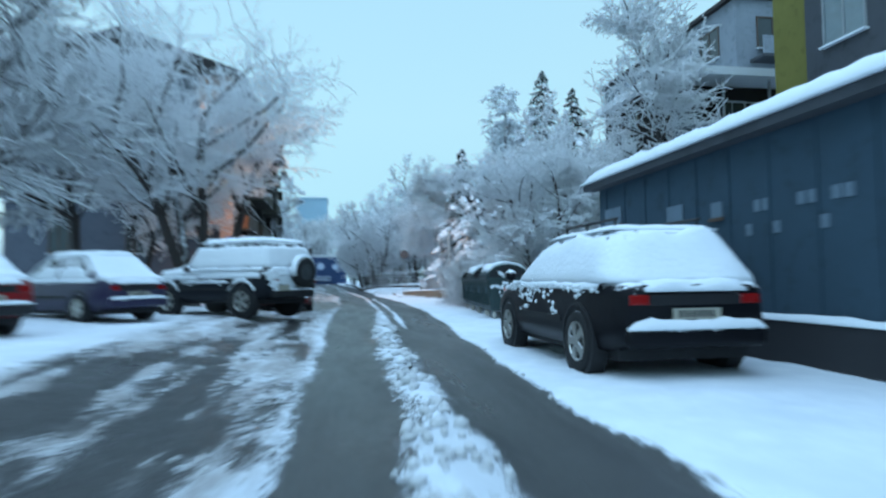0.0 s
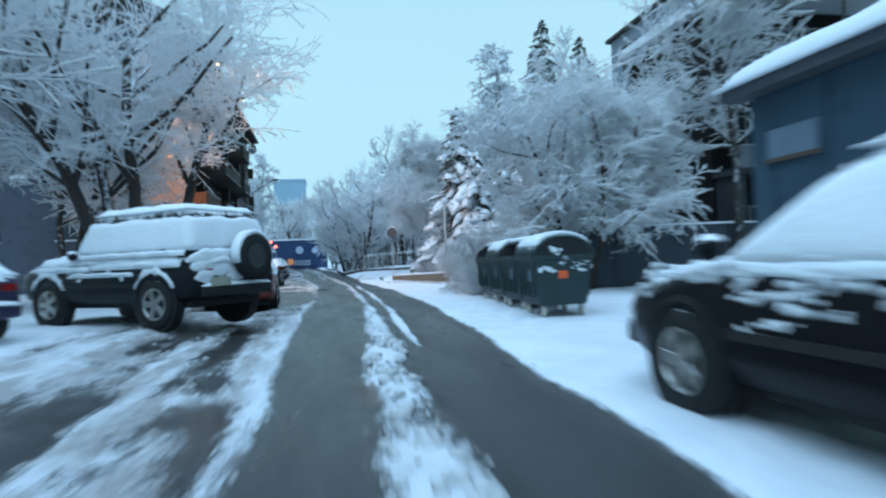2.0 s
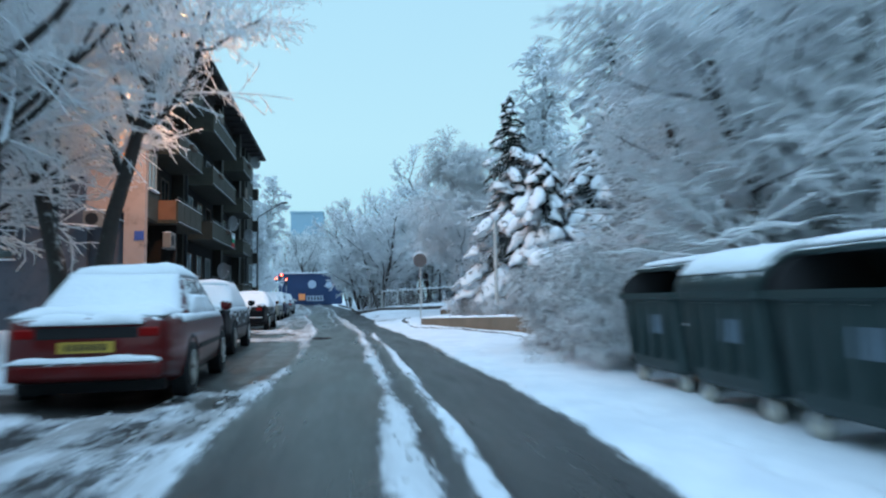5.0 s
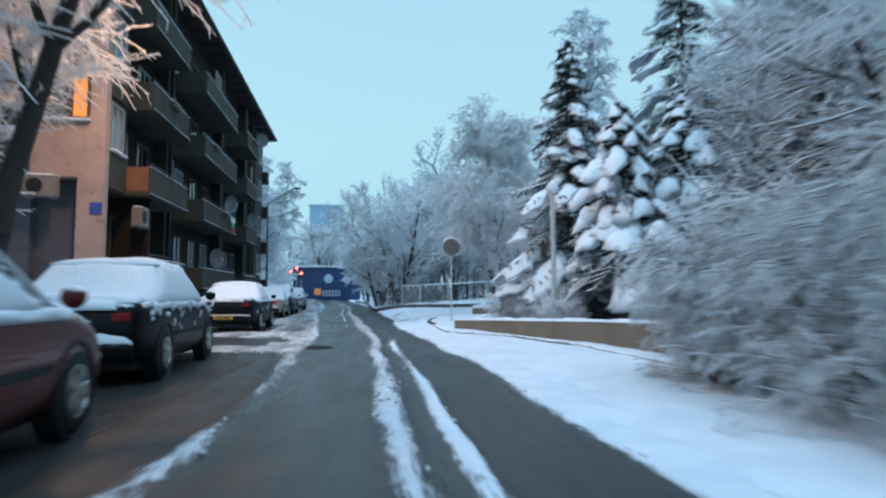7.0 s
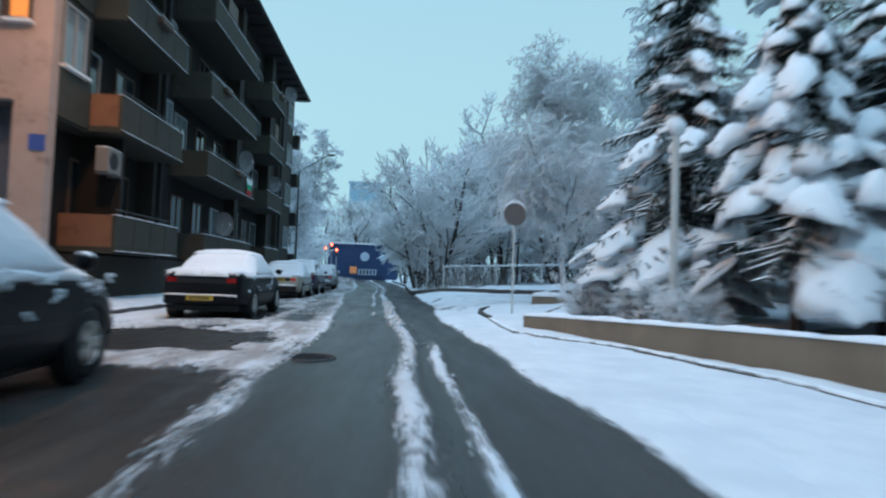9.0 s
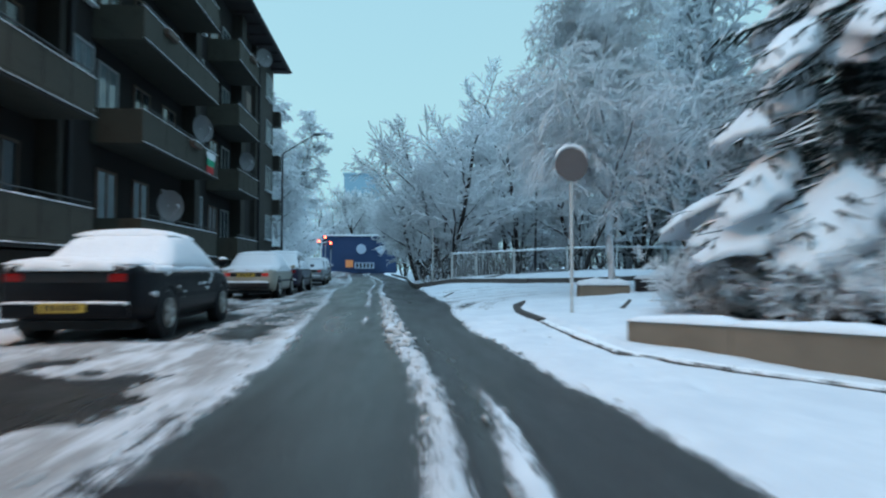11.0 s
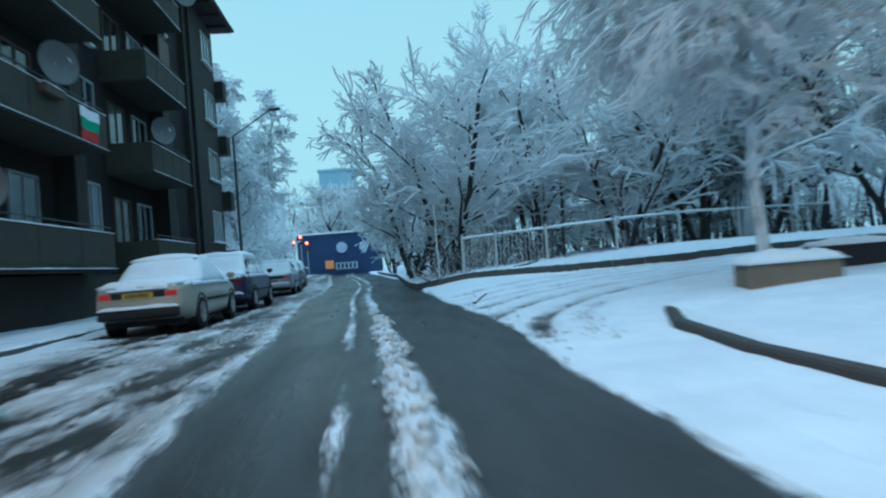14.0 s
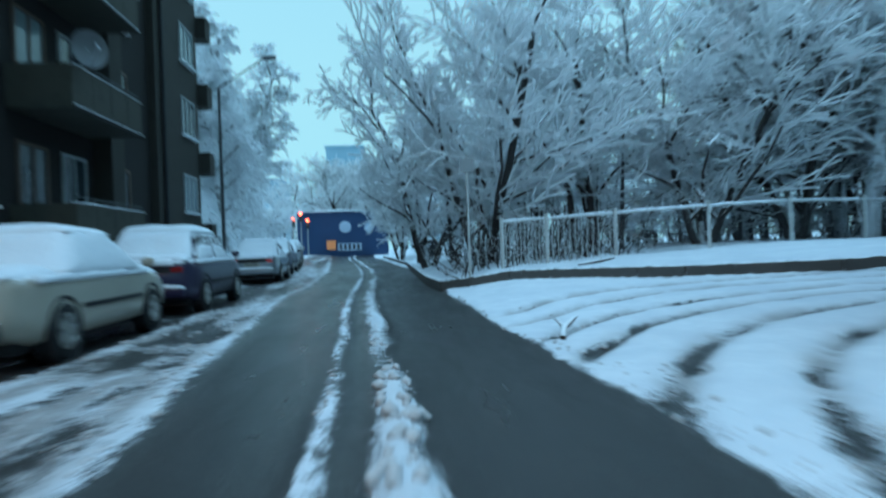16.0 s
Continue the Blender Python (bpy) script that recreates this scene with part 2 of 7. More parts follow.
M = {
    "snow": snow_mat(), "ground": ground_mat(),
    "bark": frost_mat("bark_with_snow", (0.035, 0.030, 0.028), 0.30),
    "twig": frost_mat("frosted_twigs", (0.12, 0.11, 0.11), -1.55, (0.92, 0.93, 0.94), thin=0.55),
    "near_twig": frost_mat("half_frosted_twigs", (0.08, 0.078, 0.08), -0.85, (0.88, 0.89, 0.90), thin=0.42), "castor": plain("pale_castor_plastic", (0.5, 0.48, 0.42), 0.5), "pale_limb": frost_mat("frosted_pale_limbs", (0.20, 0.20, 0.205), -0.3),
    "lump": plain("dirty_snow_lump", (0.55, 0.56, 0.57), 0.8, 0, 0.3, 9.0, 0.3),
    "birch_twig": frost_mat("birch_twigs", (0.12, 0.125, 0.13), -1.3, (0.90, 0.92, 0.94), thin=0.5), "tall_twig": frost_mat("tall_tree_twigs", (0.12, 0.12, 0.125), -1.4, (0.90, 0.92, 0.94), thin=0.5),
    "caked": snowed("snow_caked_metal", (0.22, 0.23, 0.25), 0.6, 0.2, -0.35, 1.2, 0.0, 0.2, 3.0),
    "limb": frost_mat("frosted_limbs", (0.040, 0.035, 0.034), 0.05),
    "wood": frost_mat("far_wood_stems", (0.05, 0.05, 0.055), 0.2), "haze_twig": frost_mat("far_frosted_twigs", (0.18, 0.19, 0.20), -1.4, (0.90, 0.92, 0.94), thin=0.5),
    "needle": frost_mat("spruce_needles", (0.010, 0.018, 0.017), 0.34),
    "black_paint": snowed("black_car_paint", (0.006, 0.006, 0.008), 0.35, 0.0, 0.55, 0.6, 0.0, 0.2, 5.0, 0.14),
    "navy_paint": snowed("navy_car_paint", (0.015, 0.022, 0.06), 0.3, 0.0, 0.55, 0.5, 0.3),
    "purple_paint": snowed("violet_car_paint", (0.024, 0.021, 0.052), 0.3, 0.0, 0.45, 0.6, 0.15),
    "red_paint": snowed("red_car_paint", (0.20, 0.008, 0.010), 0.3, 0.0, 0.6, 0.5, 0.3),
    "maroon_paint": snowed("maroon_car_paint", (0.10, 0.006, 0.006), 0.3, 0.0, 0.6, 0.5, 0.3),
    "white_paint": snowed("beige_car_paint", (0.36, 0.33, 0.27), 0.35, 0.0, 0.6, 0.4, 0.5),
    "silver_paint": snowed("silver_car_paint", (0.28, 0.30, 0.33), 0.3, 0.5, 0.5, 0.5, 0.5),
    "jeep_paint": snowed("dark_off_roader_paint", (0.010, 0.012, 0.016), 0.35, 0.0, 0.42, 0.5, 0.0, 0.2, 5.0, 0.15),
    "car_glass": snowed("snow_blown_glass", (0.008, 0.010, 0.012), 0.12, 0.0, 0.22, 0.6, 0.0, 0.3, 4.0),
    "plastic": plain("black_plastic", (0.018, 0.018, 0.02), 0.6),
    "rubber": snowed("tyre_rubber", (0.016, 0.016, 0.017), 0.8, 0.0, 0.75, 0.5),
    "alloy": snowed("alloy_rim", (0.42, 0.41, 0.38), 0.35, 0.8, 0.8, 0.6),
    "tail": plain("tail_lamp_red", (0.24, 0.008, 0.008), 0.2, 0, 0.2, 6, 0),
    # unlit lenses: the faint emission stands in for headlights they throw back
    "tail_glow": glowing("tail_lamp_return_glow", (0.9, 0.03, 0.02), 0.08),
    "amber": plain("amber_lens", (0.55, 0.20, 0.03), 0.2, 0, 0.2, 6, 0),
    "plate_yellow": plain("yellow_number_plate", (0.50, 0.34, 0.06), 0.5, 0, 0.1, 6, 0),
    "plate_white": plain("white_number_plate", (0.36, 0.34, 0.28), 0.5, 0, 0.1, 6, 0),
    "ink": plain("dark_ink", (0.02, 0.02, 0.025), 0.7, 0, 0.1, 6, 0),
    "bin_green": snowed("bin_green_plastic", (0.026, 0.045, 0.046), 0.55, 0.0, 0.55, 0.8, 0.0, 0.3, 2.2),
    "pale_metal": snowed("pale_painted_metal", (0.50, 0.51, 0.50), 0.5, 0.0, 0.55, 0.5),
    "galv": snowed("galvanised_steel", (0.30, 0.32, 0.34), 0.5, 0.7, 0.6, 0.4),
    "orange_sticker": plain("orange_sticker", (0.80, 0.13, 0.04), 0.5, 0, 0.1, 6, 0),
    # the pink has the sodium lamp's warm light put into the render colour
    "pink_wall": brickish("lamp_tinted_render", (0.42, 0.31, 0.265)),
    # the same end wall where that lamplight is left out of the colour
    "grey_wall": brickish("grey_blue_render", (0.095, 0.105, 0.13)),
    "brown_wall": brickish("dark_brown_render", (0.034, 0.031, 0.026)),
    "parapet": brickish("olive_brown_parapet", (0.054, 0.052, 0.041)),
    "brick": brickish("tan_red_panel", (0.22, 0.105, 0.06)),
    # near-black: the shade inside the loggias is put into this colour
    "dark_recess": plain("recess_shade_dark", (0.016, 0.014, 0.013), 0.9),
    "roof_tile": snowed("dark_roof_edge", (0.035, 0.03, 0.03), 0.8, 0.0, 0.6),
    "frame_white": plain("white_window_frame", (0.27, 0.29, 0.30), 0.5),
    "frame_brown": plain("brown_window_frame", (0.09, 0.06, 0.045), 0.6),
    "glass": glass_plain("window_glass", (0.035, 0.05, 0.06)),
    "curtain_glass": glass_plain("curtained_glass", (0.20, 0.25, 0.27)),
    "lit": glowing("lit_room", (1.0, 0.36, 0.08), 0.75),
    "concrete": snowed("stained_concrete", (0.20, 0.16, 0.12), 0.85, 0.0, 0.75, 0.2, 0.0, 0.4),
    "kerb": snowed("kerb_stone", (0.085, 0.08, 0.075), 0.85, 0.0, 0.42, 0.4),
    "hut_wall": brickish("slate_blue_sheet", (0.040, 0.070, 0.098)),
    "hut_base": plain("dark_plinth", (0.03, 0.03, 0.034), 0.85),
    "pale_paint": plain("faded_pale_paint", (0.15, 0.20, 0.25), 0.8, 0, 0.4, 9),
    "yellow_wall": brickish("mustard_render", (0.20, 0.18, 0.045)),
    "dark_wall": brickish("dark_grey_panels", (0.07, 0.075, 0.085)),
    "pale_wall": brickish("pale_grey_panels", (0.26, 0.29, 0.33)),
    "fence_dark": snowed("dark_fence_panel", (0.05, 0.06, 0.075), 0.7, 0.0, 0.7),
    "fence_olive": snowed("olive_fence_panel", (0.10, 0.105, 0.05), 0.7, 0.0, 0.7),
    "lamp_glow": glowing("sodium_glass", (1.0, 0.55, 0.2), 14.0),
    "sign_back": plain("dull_sign_back", (0.138, 0.120, 0.120), 0.6, 0.2, 0.3, 5),
    "lamp_steel": plain("weathered_lamp_steel", (0.055, 0.06, 0.065), 0.6, 0.3),
    "red_light": glowing("red_signal_glass", (1.0, 0.10, 0.05), 16.0),
    "amber_board": glowing("lit_orange_board", (0.9, 0.36, 0.14), 0.22),
    "blue_board": plain("deep_blue_board", (0.026, 0.052, 0.125), 0.6, 0, 0.3, 2.0, 0.05),
    "pale_board": plain("pale_board", (0.42, 0.50, 0.62), 0.6, 0, 0.2, 3, 0.05),
    # pale blue with distance haze put into the colour, for the tower blocks
    "mist_glass": plain("haze_painted_far_panes", (0.27, 0.39, 0.47), 1.0, 0, 0.1, 0.6, 0),
    "mist": plain("haze_painted_far_wall", (0.30, 0.42, 0.50), 1.0, 0, 0.25, 0.6, 0),
    "flag_white": plain("white_cloth", (0.7, 0.72, 0.74), 0.8, 0, 0.1), "flag_green": plain("green_cloth", (0.03, 0.30, 0.16), 0.8, 0, 0.1),
    "flag_red": plain("red_cloth", (0.40, 0.03, 0.03), 0.8, 0, 0.1),
    "bare_kerb": plain("wet_dark_kerbstone", (0.06, 0.055, 0.05), 0.75), "blue_plate": plain("blue_enamel", (0.05, 0.09, 0.30), 0.4, 0, 0.1), "dish": plain("grey_dish", (0.12, 0.125, 0.13), 0.5, 0.3),
    "ac": plain("white_metal_case", (0.22, 0.20, 0.18), 0.5),
}

# ---- mesh tools ----
def link(name, mesh, mat, parent=None, label="", smooth=False):
    if mat is not None and not mesh.materials:
        mesh.materials.append(mat)
    if smooth:
        mesh.polygons.foreach_set("use_smooth", [True] * len(mesh.polygons))
    ob = new(name, mesh)
    if parent is not None:
        ob.parent = parent
    if label:
        ob["label"] = label
    return ob


def part(name, bm, mat, parent=None, label="", smooth=False):
    """A bmesh as one mesh object, under a thing or a part."""
    mesh = bpy.data.meshes.new(name)
    bmesh.ops.recalc_face_normals(bm, faces=bm.faces)
    bm.to_mesh(mesh)
    bm.free()
    return link(name, mesh, mat, parent, label, smooth)


def thing(name, m, label, category, group="", kind=""):
    ob = new(name)
    ob.empty_display_size = 0.2
    ob.matrix_world = m
    return tagged(ob, label, category, group, kind)


def box(bm, x0, y0, z0, x1, y1, z1, bevel=0.0):
    vs = [bm.verts.new(p) for p in ((x0, y0, z0), (x1, y0, z0), (x1, y1, z0), (x0, y1, z0), (x0, y0, z1), (x1, y0, z1), (x1, y1, z1), (x0, y1, z1))]
    fs = [bm.faces.new([vs[i] for i in f]) for f in ((3, 2, 1, 0), (4, 5, 6, 7), (0, 1, 5, 4), (1, 2, 6, 5), (2, 3, 7, 6), (3, 0, 4, 7))]
    if bevel:
        es = list({e for f in fs for e in f.edges})
        bmesh.ops.bevel(bm, geom=es, offset=bevel, segments=2, profile=0.6, affect="EDGES")
    return bm


def boxed(*a, **k):
    return box(bmesh.new(), *a, **k)


def rod(bm, a, b, r0, r1=None, sides=10, caps=True):
    a, b = Vector(a), Vector(b)
    r1 = r0 if r1 is None else r1
    d = (b - a).normalized()
    u = d.orthogonal().normalized()
    v = d.cross(u)
    rings = []
    for p, r in ((a, r0), (b, r1)):
        rings.append([bm.verts.new(p + (u * math.cos(2 * math.pi * i / sides) + v * math.sin(2 * math.pi * i / sides)) * r) for i in range(sides)])
    for i in range(sides):
        j = (i + 1) % sides
        bm.faces.new((rings[0][i], rings[0][j], rings[1][j], rings[1][i]))
    if caps:
        bm.faces.new(rings[0][::-1])
        bm.faces.new(rings[1])
    return bm


def lathe(bm, profile, axis="x", centre=(0, 0, 0), sides=24):
    """Turns (radius, along) pairs round an axis."""
    c = Vector(centre)
    rings = []
    for r, s in profile:
        ring = []
        for i in range(sides):
            a = 2 * math.pi * i / sides
            p = (s, r * math.cos(a), r * math.sin(a)) if axis == "x" else (r * math.cos(a), s, r * math.sin(a)) if axis == "y" else (r * math.cos(a), r * math.sin(a), s)
            ring.append(bm.verts.new(c + Vector(p)))
        rings.append(ring)
    for a, b in zip(rings, rings[1:]):
        for i in range(sides):
            j = (i + 1) % sides
            bm.faces.new((a[i], a[j], b[j], b[i]))
    bm.faces.new(rings[0])
    bm.faces.new(rings[-1])
    return bm


def loft(bm, rings, close=True, caps=True):
    vs = [[bm.verts.new(p) for p in ring] for ring in rings]
    n = len(vs[0])
    for a, b in zip(vs, vs[1:]):
        for i in range(n if close else n - 1):
            j = (i + 1) % n
            bm.faces.new((a[i], a[j], b[j], b[i]))
    if caps:
        bm.faces.new(vs[0])
        bm.faces.new(vs[-1])
    return bm


def pad(bm, c00, c10, c11, c01, thick, nu=8, nv=8, lump=0.35, seed=0.0, rim=0.35):
    """A cushion of snow on the patch between four corners: thick in the middle, rounded off at the rim."""
    c00, c10, c11, c01 = (Vector(c) for c in (c00, c10, c11, c01))
    nrm = (c10 - c00).cross(c01 - c00).normalized()
    top, low = [], []
    for i in range(nu + 1):
        for j in range(nv + 1):
            u, v = i / nu, j / nv
            p = c00 * (1 - u) * (1 - v) + c10 * u * (1 - v) + c11 * u * v + c01 * (1 - u) * v
            e = min(u, 1 - u, v, 1 - v) * 2
            k = min(1.0, e / rim)
            k = math.sqrt(max(0.0, 1 - (1 - k) ** 2))
            h = thick * (0.15 + 0.85 * k) * (1 + lump * noise.noise(p * 3.1 + Vector((seed, 0, 0))) + lump * 0.6 * noise.noise(p * 9.0 + Vector((0, seed, 0))))
            top.append(bm.verts.new(p + nrm * max(0.008, h)))
            low.append(bm.verts.new(p - nrm * 0.004))
    at = lambda i, j: i * (nv + 1) + j
    for i in range(nu):
        for j in range(nv):
            q = (at(i, j), at(i + 1, j), at(i + 1, j + 1), at(i, j + 1))
            bm.faces.new([top[k] for k in q])
            bm.faces.new([low[k] for k in reversed(q)])
    rimpath = [at(i, 0) for i in range(nu)] + [at(nu, j) for j in range(nv)] + [at(i, nv) for i in range(nu, 0, -1)] + [at(0, j) for j in range(nv, 0, -1)]
    for a, b in zip(rimpath, rimpath[1:] + rimpath[:1]):
        bm.faces.new((low[a], low[b], top[b], top[a]))
    return bm


def tubes(name, segs, sides=4):
    """Many tapered sticks as one mesh: rows of start, end, start radius, end radius."""
    s = np.asarray(segs, float)
    a, b, ra, rb = s[:, :3], s[:, 3:6], s[:, 6], s[:, 7]
    d = b - a
    d /= np.maximum(np.linalg.norm(d, axis=1, keepdims=True), 1e-9)
    ref = np.where(np.abs(d[:, 2:3]) > 0.9, np.array([[1.0, 0, 0]]), np.array([[0, 0, 1.0]]))
    u = np.cross(d, ref)
    u /= np.maximum(np.linalg.norm(u, axis=1, keepdims=True), 1e-9)
    v = np.cross(d, u)
    n = len(s)
    verts = np.empty((n, 2 * sides, 3))
    for k in range(sides):
        ang = 2 * math.pi * (k + 0.5) / sides
        o = u * math.cos(ang) + v * math.sin(ang)
        verts[:, k] = a + o * ra[:, None]
        verts[:, sides + k] = b + o * rb[:, None]
    base = (np.arange(n) * 2 * sides)[:, None]
    quads = np.concatenate([base + np.array([[k, (k + 1) % sides, sides + (k + 1) % sides, sides + k]]) for k in range(sides)], axis=0)
    mesh = bpy.data.meshes.new(name)
    mesh.vertices.add(n * 2 * sides)
    mesh.vertices.foreach_set("co", verts.reshape(-1))
    mesh.loops.add(len(quads) * 4)
    mesh.loops.foreach_set("vertex_index", quads.reshape(-1).astype(np.int32))
    mesh.polygons.add(len(quads))
    mesh.polygons.foreach_set("loop_start", np.arange(0, len(quads) * 4, 4, dtype=np.int32))
    mesh.update(calc_edges=True)
    mesh.validate()
    return mesh


def smooth01(v, lo, hi):
    t = np.clip((v - lo) / (hi - lo), 0, 1)
    return t * t * (3 - 2 * t)


def ground_z(x, y):
    """The lie of the land, without snow: the right side climbs past the crossing."""
    x, y = np.asarray(x, float), np.asarray(y, float)
    side = 0.05 * np.clip(x - 2.6, 0, 8) * smooth01(y, 26, 44)
    bank = 0.30 * smooth01(y, 51, 57) * smooth01(x, 1.2, 3.2)
    left = 0.10 * smooth01(-x, 5.0, 7.0) + 0.15 * smooth01(-x, 1.9, 3.2) * (1 - smooth01(y, 20.5, 25))
    far = 0.010 * np.clip(y - 62, 0, 60)
    return side + bank + left + far


def gz(x, y):
    return float(ground_z(x, y))

# ---- ground ----
def value_noise(x, y, scale, seed):
    """Smooth random numbers between 0 and 1 on the plane."""
    x, y = np.asarray(x) * scale, np.asarray(y) * scale
    ix, iy = np.floor(x).astype(np.int64), np.floor(y).astype(np.int64)
    fx, fy = x - ix, y - iy
    fx, fy = fx * fx * (3 - 2 * fx), fy * fy * (3 - 2 * fy)

    def lattice(i, j):
        h = (i * 374761393 + j * 668265263 + seed * 974711) & 0x7FFFFFFF
        h = ((h ^ (h >> 13)) * 1274126177) & 0x7FFFFFFF
        return ((h ^ (h >> 16)) & 0xFFFF) / 65535.0

    a, b, c, d = lattice(ix, iy), lattice(ix + 1, iy), lattice(ix, iy + 1), lattice(ix + 1, iy + 1)
    return (a * (1 - fx) + b * fx) * (1 - fy) + (c * (1 - fx) + d * fx) * fy


def fbm(x, y, scale, seed, octaves=4):
    total, amp, norm = 0.0, 1.0, 0.0
    for k in range(octaves):
        total = total + amp * value_noise(x, y, scale * 2 ** k, seed + k)
        norm, amp = norm + amp, amp * 0.55
    return total / norm


def road_bend(y):
    return -0.55 * smooth01(y, 36, 58) - 2.6 * smooth01(y, 62, 105)


def snow_lumps(X, Y, Z, cover, ridge):
    """Crumbs and clods thrown up along the wheel tracks, too many to count."""
    rng = np.random.default_rng(12)
    zone = (X > -4.3) & (X < 3.2) & (Y > 1) & (Y < 62)
    edge = np.argwhere(zone & (cover > 0.35) & (cover < 0.85))
    crest = np.argwhere(zone & (ridge > 0.5) & ((Y < 15) | ((Y > 37) & (Y < 50))))
    picks = [(p, rng.uniform(0.008, 0.026)) for p in edge[rng.integers(0, len(edge), 3600)]] + [(p, rng.uniform(0.015, 0.06)) for p in crest[rng.integers(0, len(crest), 420)]]
    ball = bmesh.new()
    bmesh.ops.create_icosphere(ball, subdivisions=1, radius=1.0)
    shape = np.array([v.co[:] for v in ball.verts])
    tri = np.array([[v.index for v in f.verts] for f in ball.faces])
    ball.free()
    verts, faces = [], []
    for q, ((i, j), r) in enumerate(picks):
        at = np.array([X[i, j] + rng.uniform(-0.04, 0.04), Y[i, j] + rng.uniform(-0.06, 0.06), Z[i, j] + r * 0.25])
        verts.append(shape * rng.uniform(0.65, 1.3, (len(shape), 1)) * (r * rng.uniform(0.8, 1.4, 3) * (1, 1, 0.75)) + at)
        faces.append(tri + q * len(shape))
    mesh = bpy.data.meshes.new("snow_lumps")
    mesh.from_pydata(np.concatenate(verts).tolist(), [], np.concatenate(faces).tolist())
    tagged(link("snow_lumps", mesh, M["lump"], None, "", True), "crumbs of dirty snow scattered along the wheel ruts", "snow", "", "stuff")


def ground_sheet():
    xs = np.concatenate([-np.geomspace(900, 9, 26), np.arange(-8.4, 5.0, 0.075), np.arange(5.0, 13.0, 0.13), np.geomspace(13.4, 900, 28)])
    ys = np.concatenate([-np.geomspace(400, 2, 18), np.arange(-1.0, 60, 0.12), np.arange(62, 110, 0.6), np.geomspace(111, 2500, 22)])
    X, Y = np.meshgrid(xs, ys, indexing="ij")
    c = X - road_bend(Y)
    wob = (fbm(X, Y, 0.35, 3) - 0.5)
    wob2 = (fbm(X, Y, 1.7, 9) - 0.5)
    right = np.interp(Y, [-5, 6.5, 12, 17, 23, 29, 35, 39, 44, 48, 56, 120], [1.55, 1.65, 1.95, 2.33, 2.48, 2.52, 2.12, 2.06, 2.2, 2.45, 2.35, 2.3])
    left_e = np.interp(Y, [0, 20, 26, 36, 47, 59, 120], [-0.6, -0.5, -0.28, -0.34, -0.75, -1.35, -1.4])
    # cover: 1 deep snow, 0 bare wheel tracks
    cover = np.ones_like(X)
    band = smooth01(c + 0.25 * wob - left_e, -0.2, 0.15) * (1 - smooth01(c + 0.35 * wob, right - 0.12, right + 0.10))
    cover -= band
    ridge_w = np.interp(Y, [0, 14, 20, 34, 40, 60, 110], [0.30, 0.26, 0.16, 0.15, 0.19, 0.13, 0.10])
    ridge_c = np.interp(Y, [0, 12, 14, 20, 26, 36, 41, 48, 60, 110], [0.36, 0.5, 0.72, 0.95, 1.07, 1.0, 0.84, 0.82, 0.6, 0.5])
    drawn = fbm(X * 2.6, Y * 0.28, 1.3, 15) - 0.5
    torn = np.where((Y < 14) | ((Y > 37) & (Y < 47)), wob2, 1.2 * drawn)
    ridge = np.exp(-((c - ridge_c + 0.25 * wob) / ridge_w) ** 2) * (0.78 + 1.2 * torn + 0.6 * wob)
    thin = np.exp(-((c - ridge_c - 0.42 + 0.15 * wob) / 0.09) ** 2) * smooth01(Y, 12, 16) * (1 - smooth01(Y, 33, 37)) * (0.75 + 1.5 * drawn)
    thin2 = np.exp(-((c - ridge_c + 0.45 + 0.1 * wob) / 0.09) ** 2) * smooth01(Y, 36, 42) * (0.62 + 1.8 * drawn)
    cover = np.maximum(cover, np.clip(ridge, 0, 1) * band)
    cover = np.maximum(cover, np.clip(np.maximum(thin, thin2), 0, 1))
    # slush on the left of the tracks, with bare strips of its own
    lane = (1 - smooth01(c - left_e, -0.3, 0.1)) * smooth01(c, -4.4, -3.0)
    lane_strips = 0.56 + 1.7 * (fbm(X * 1.9, Y * 0.26, 0.9, 21) * smooth01(Y, 15, 22) + fbm(X * 2.0 + 0.1 * Y, Y * 0.16, 0.9, 23) * (1 - smooth01(Y, 15, 22)) - 0.5) + 0.9 * wob2 + 1.0 * drawn - 0.10 * smooth01(Y, 17, 26) - 0.14 * smooth01(Y, 23, 27) * (1 - smooth01(Y, 33, 37))
    under = np.zeros_like(X)
    for y0, y1 in ((21.5, 25.8), (27.3, 31.2), (38.0, 42.5), (49.2, 53.4), (54, 58.3), (64, 68)):
        bend = road_bend((y0 + y1) / 2)
        cx0 = np.interp(y0, [20, 27, 38, 49, 64], [-2.2, -2.7, -2.9, -3.75, -4.1])
        under = np.maximum(under, smooth01(Y, y0 - 0.6, y0 + 0.1) * (1 - smooth01(Y, y1 - 0.1, y1 + 0.5)) * (1 - smooth01(np.abs(X - cx0), 0.75, 1.05)))
    cover = np.where(lane > 0, cover * (1 - lane) + np.clip(lane_strips, 0.02, 1) * lane, cover)
    cover = cover * (1 - 0.9 * under)
    thinned = smooth01(Y, 22.5, 25) * (1 - smooth01(Y + 0.8 * wob2, 31.2, 31.9)) * lane
    cover = cover * (1 - thinned * np.clip(0.82 - 1.5 * drawn, 0, 1))
    tongue = smooth01(Y + 0.6 * wob2, 31.4, 32.0) * (1 - smooth01(Y, 37.6, 39.0)) * lane * smooth01(c + 0.4 * wob2, -3.9, -3.5)
    cover = np.maximum(cover, tongue * (0.86 + 0.9 * wob2 + 0.5 * drawn))
    bay = 1 - smooth01(np.hypot((X + 2.6) / 1.45, (Y - 34.4) / 2.1) + 1.1 * wob + 0.9 * wob2, 0.82, 1.02)
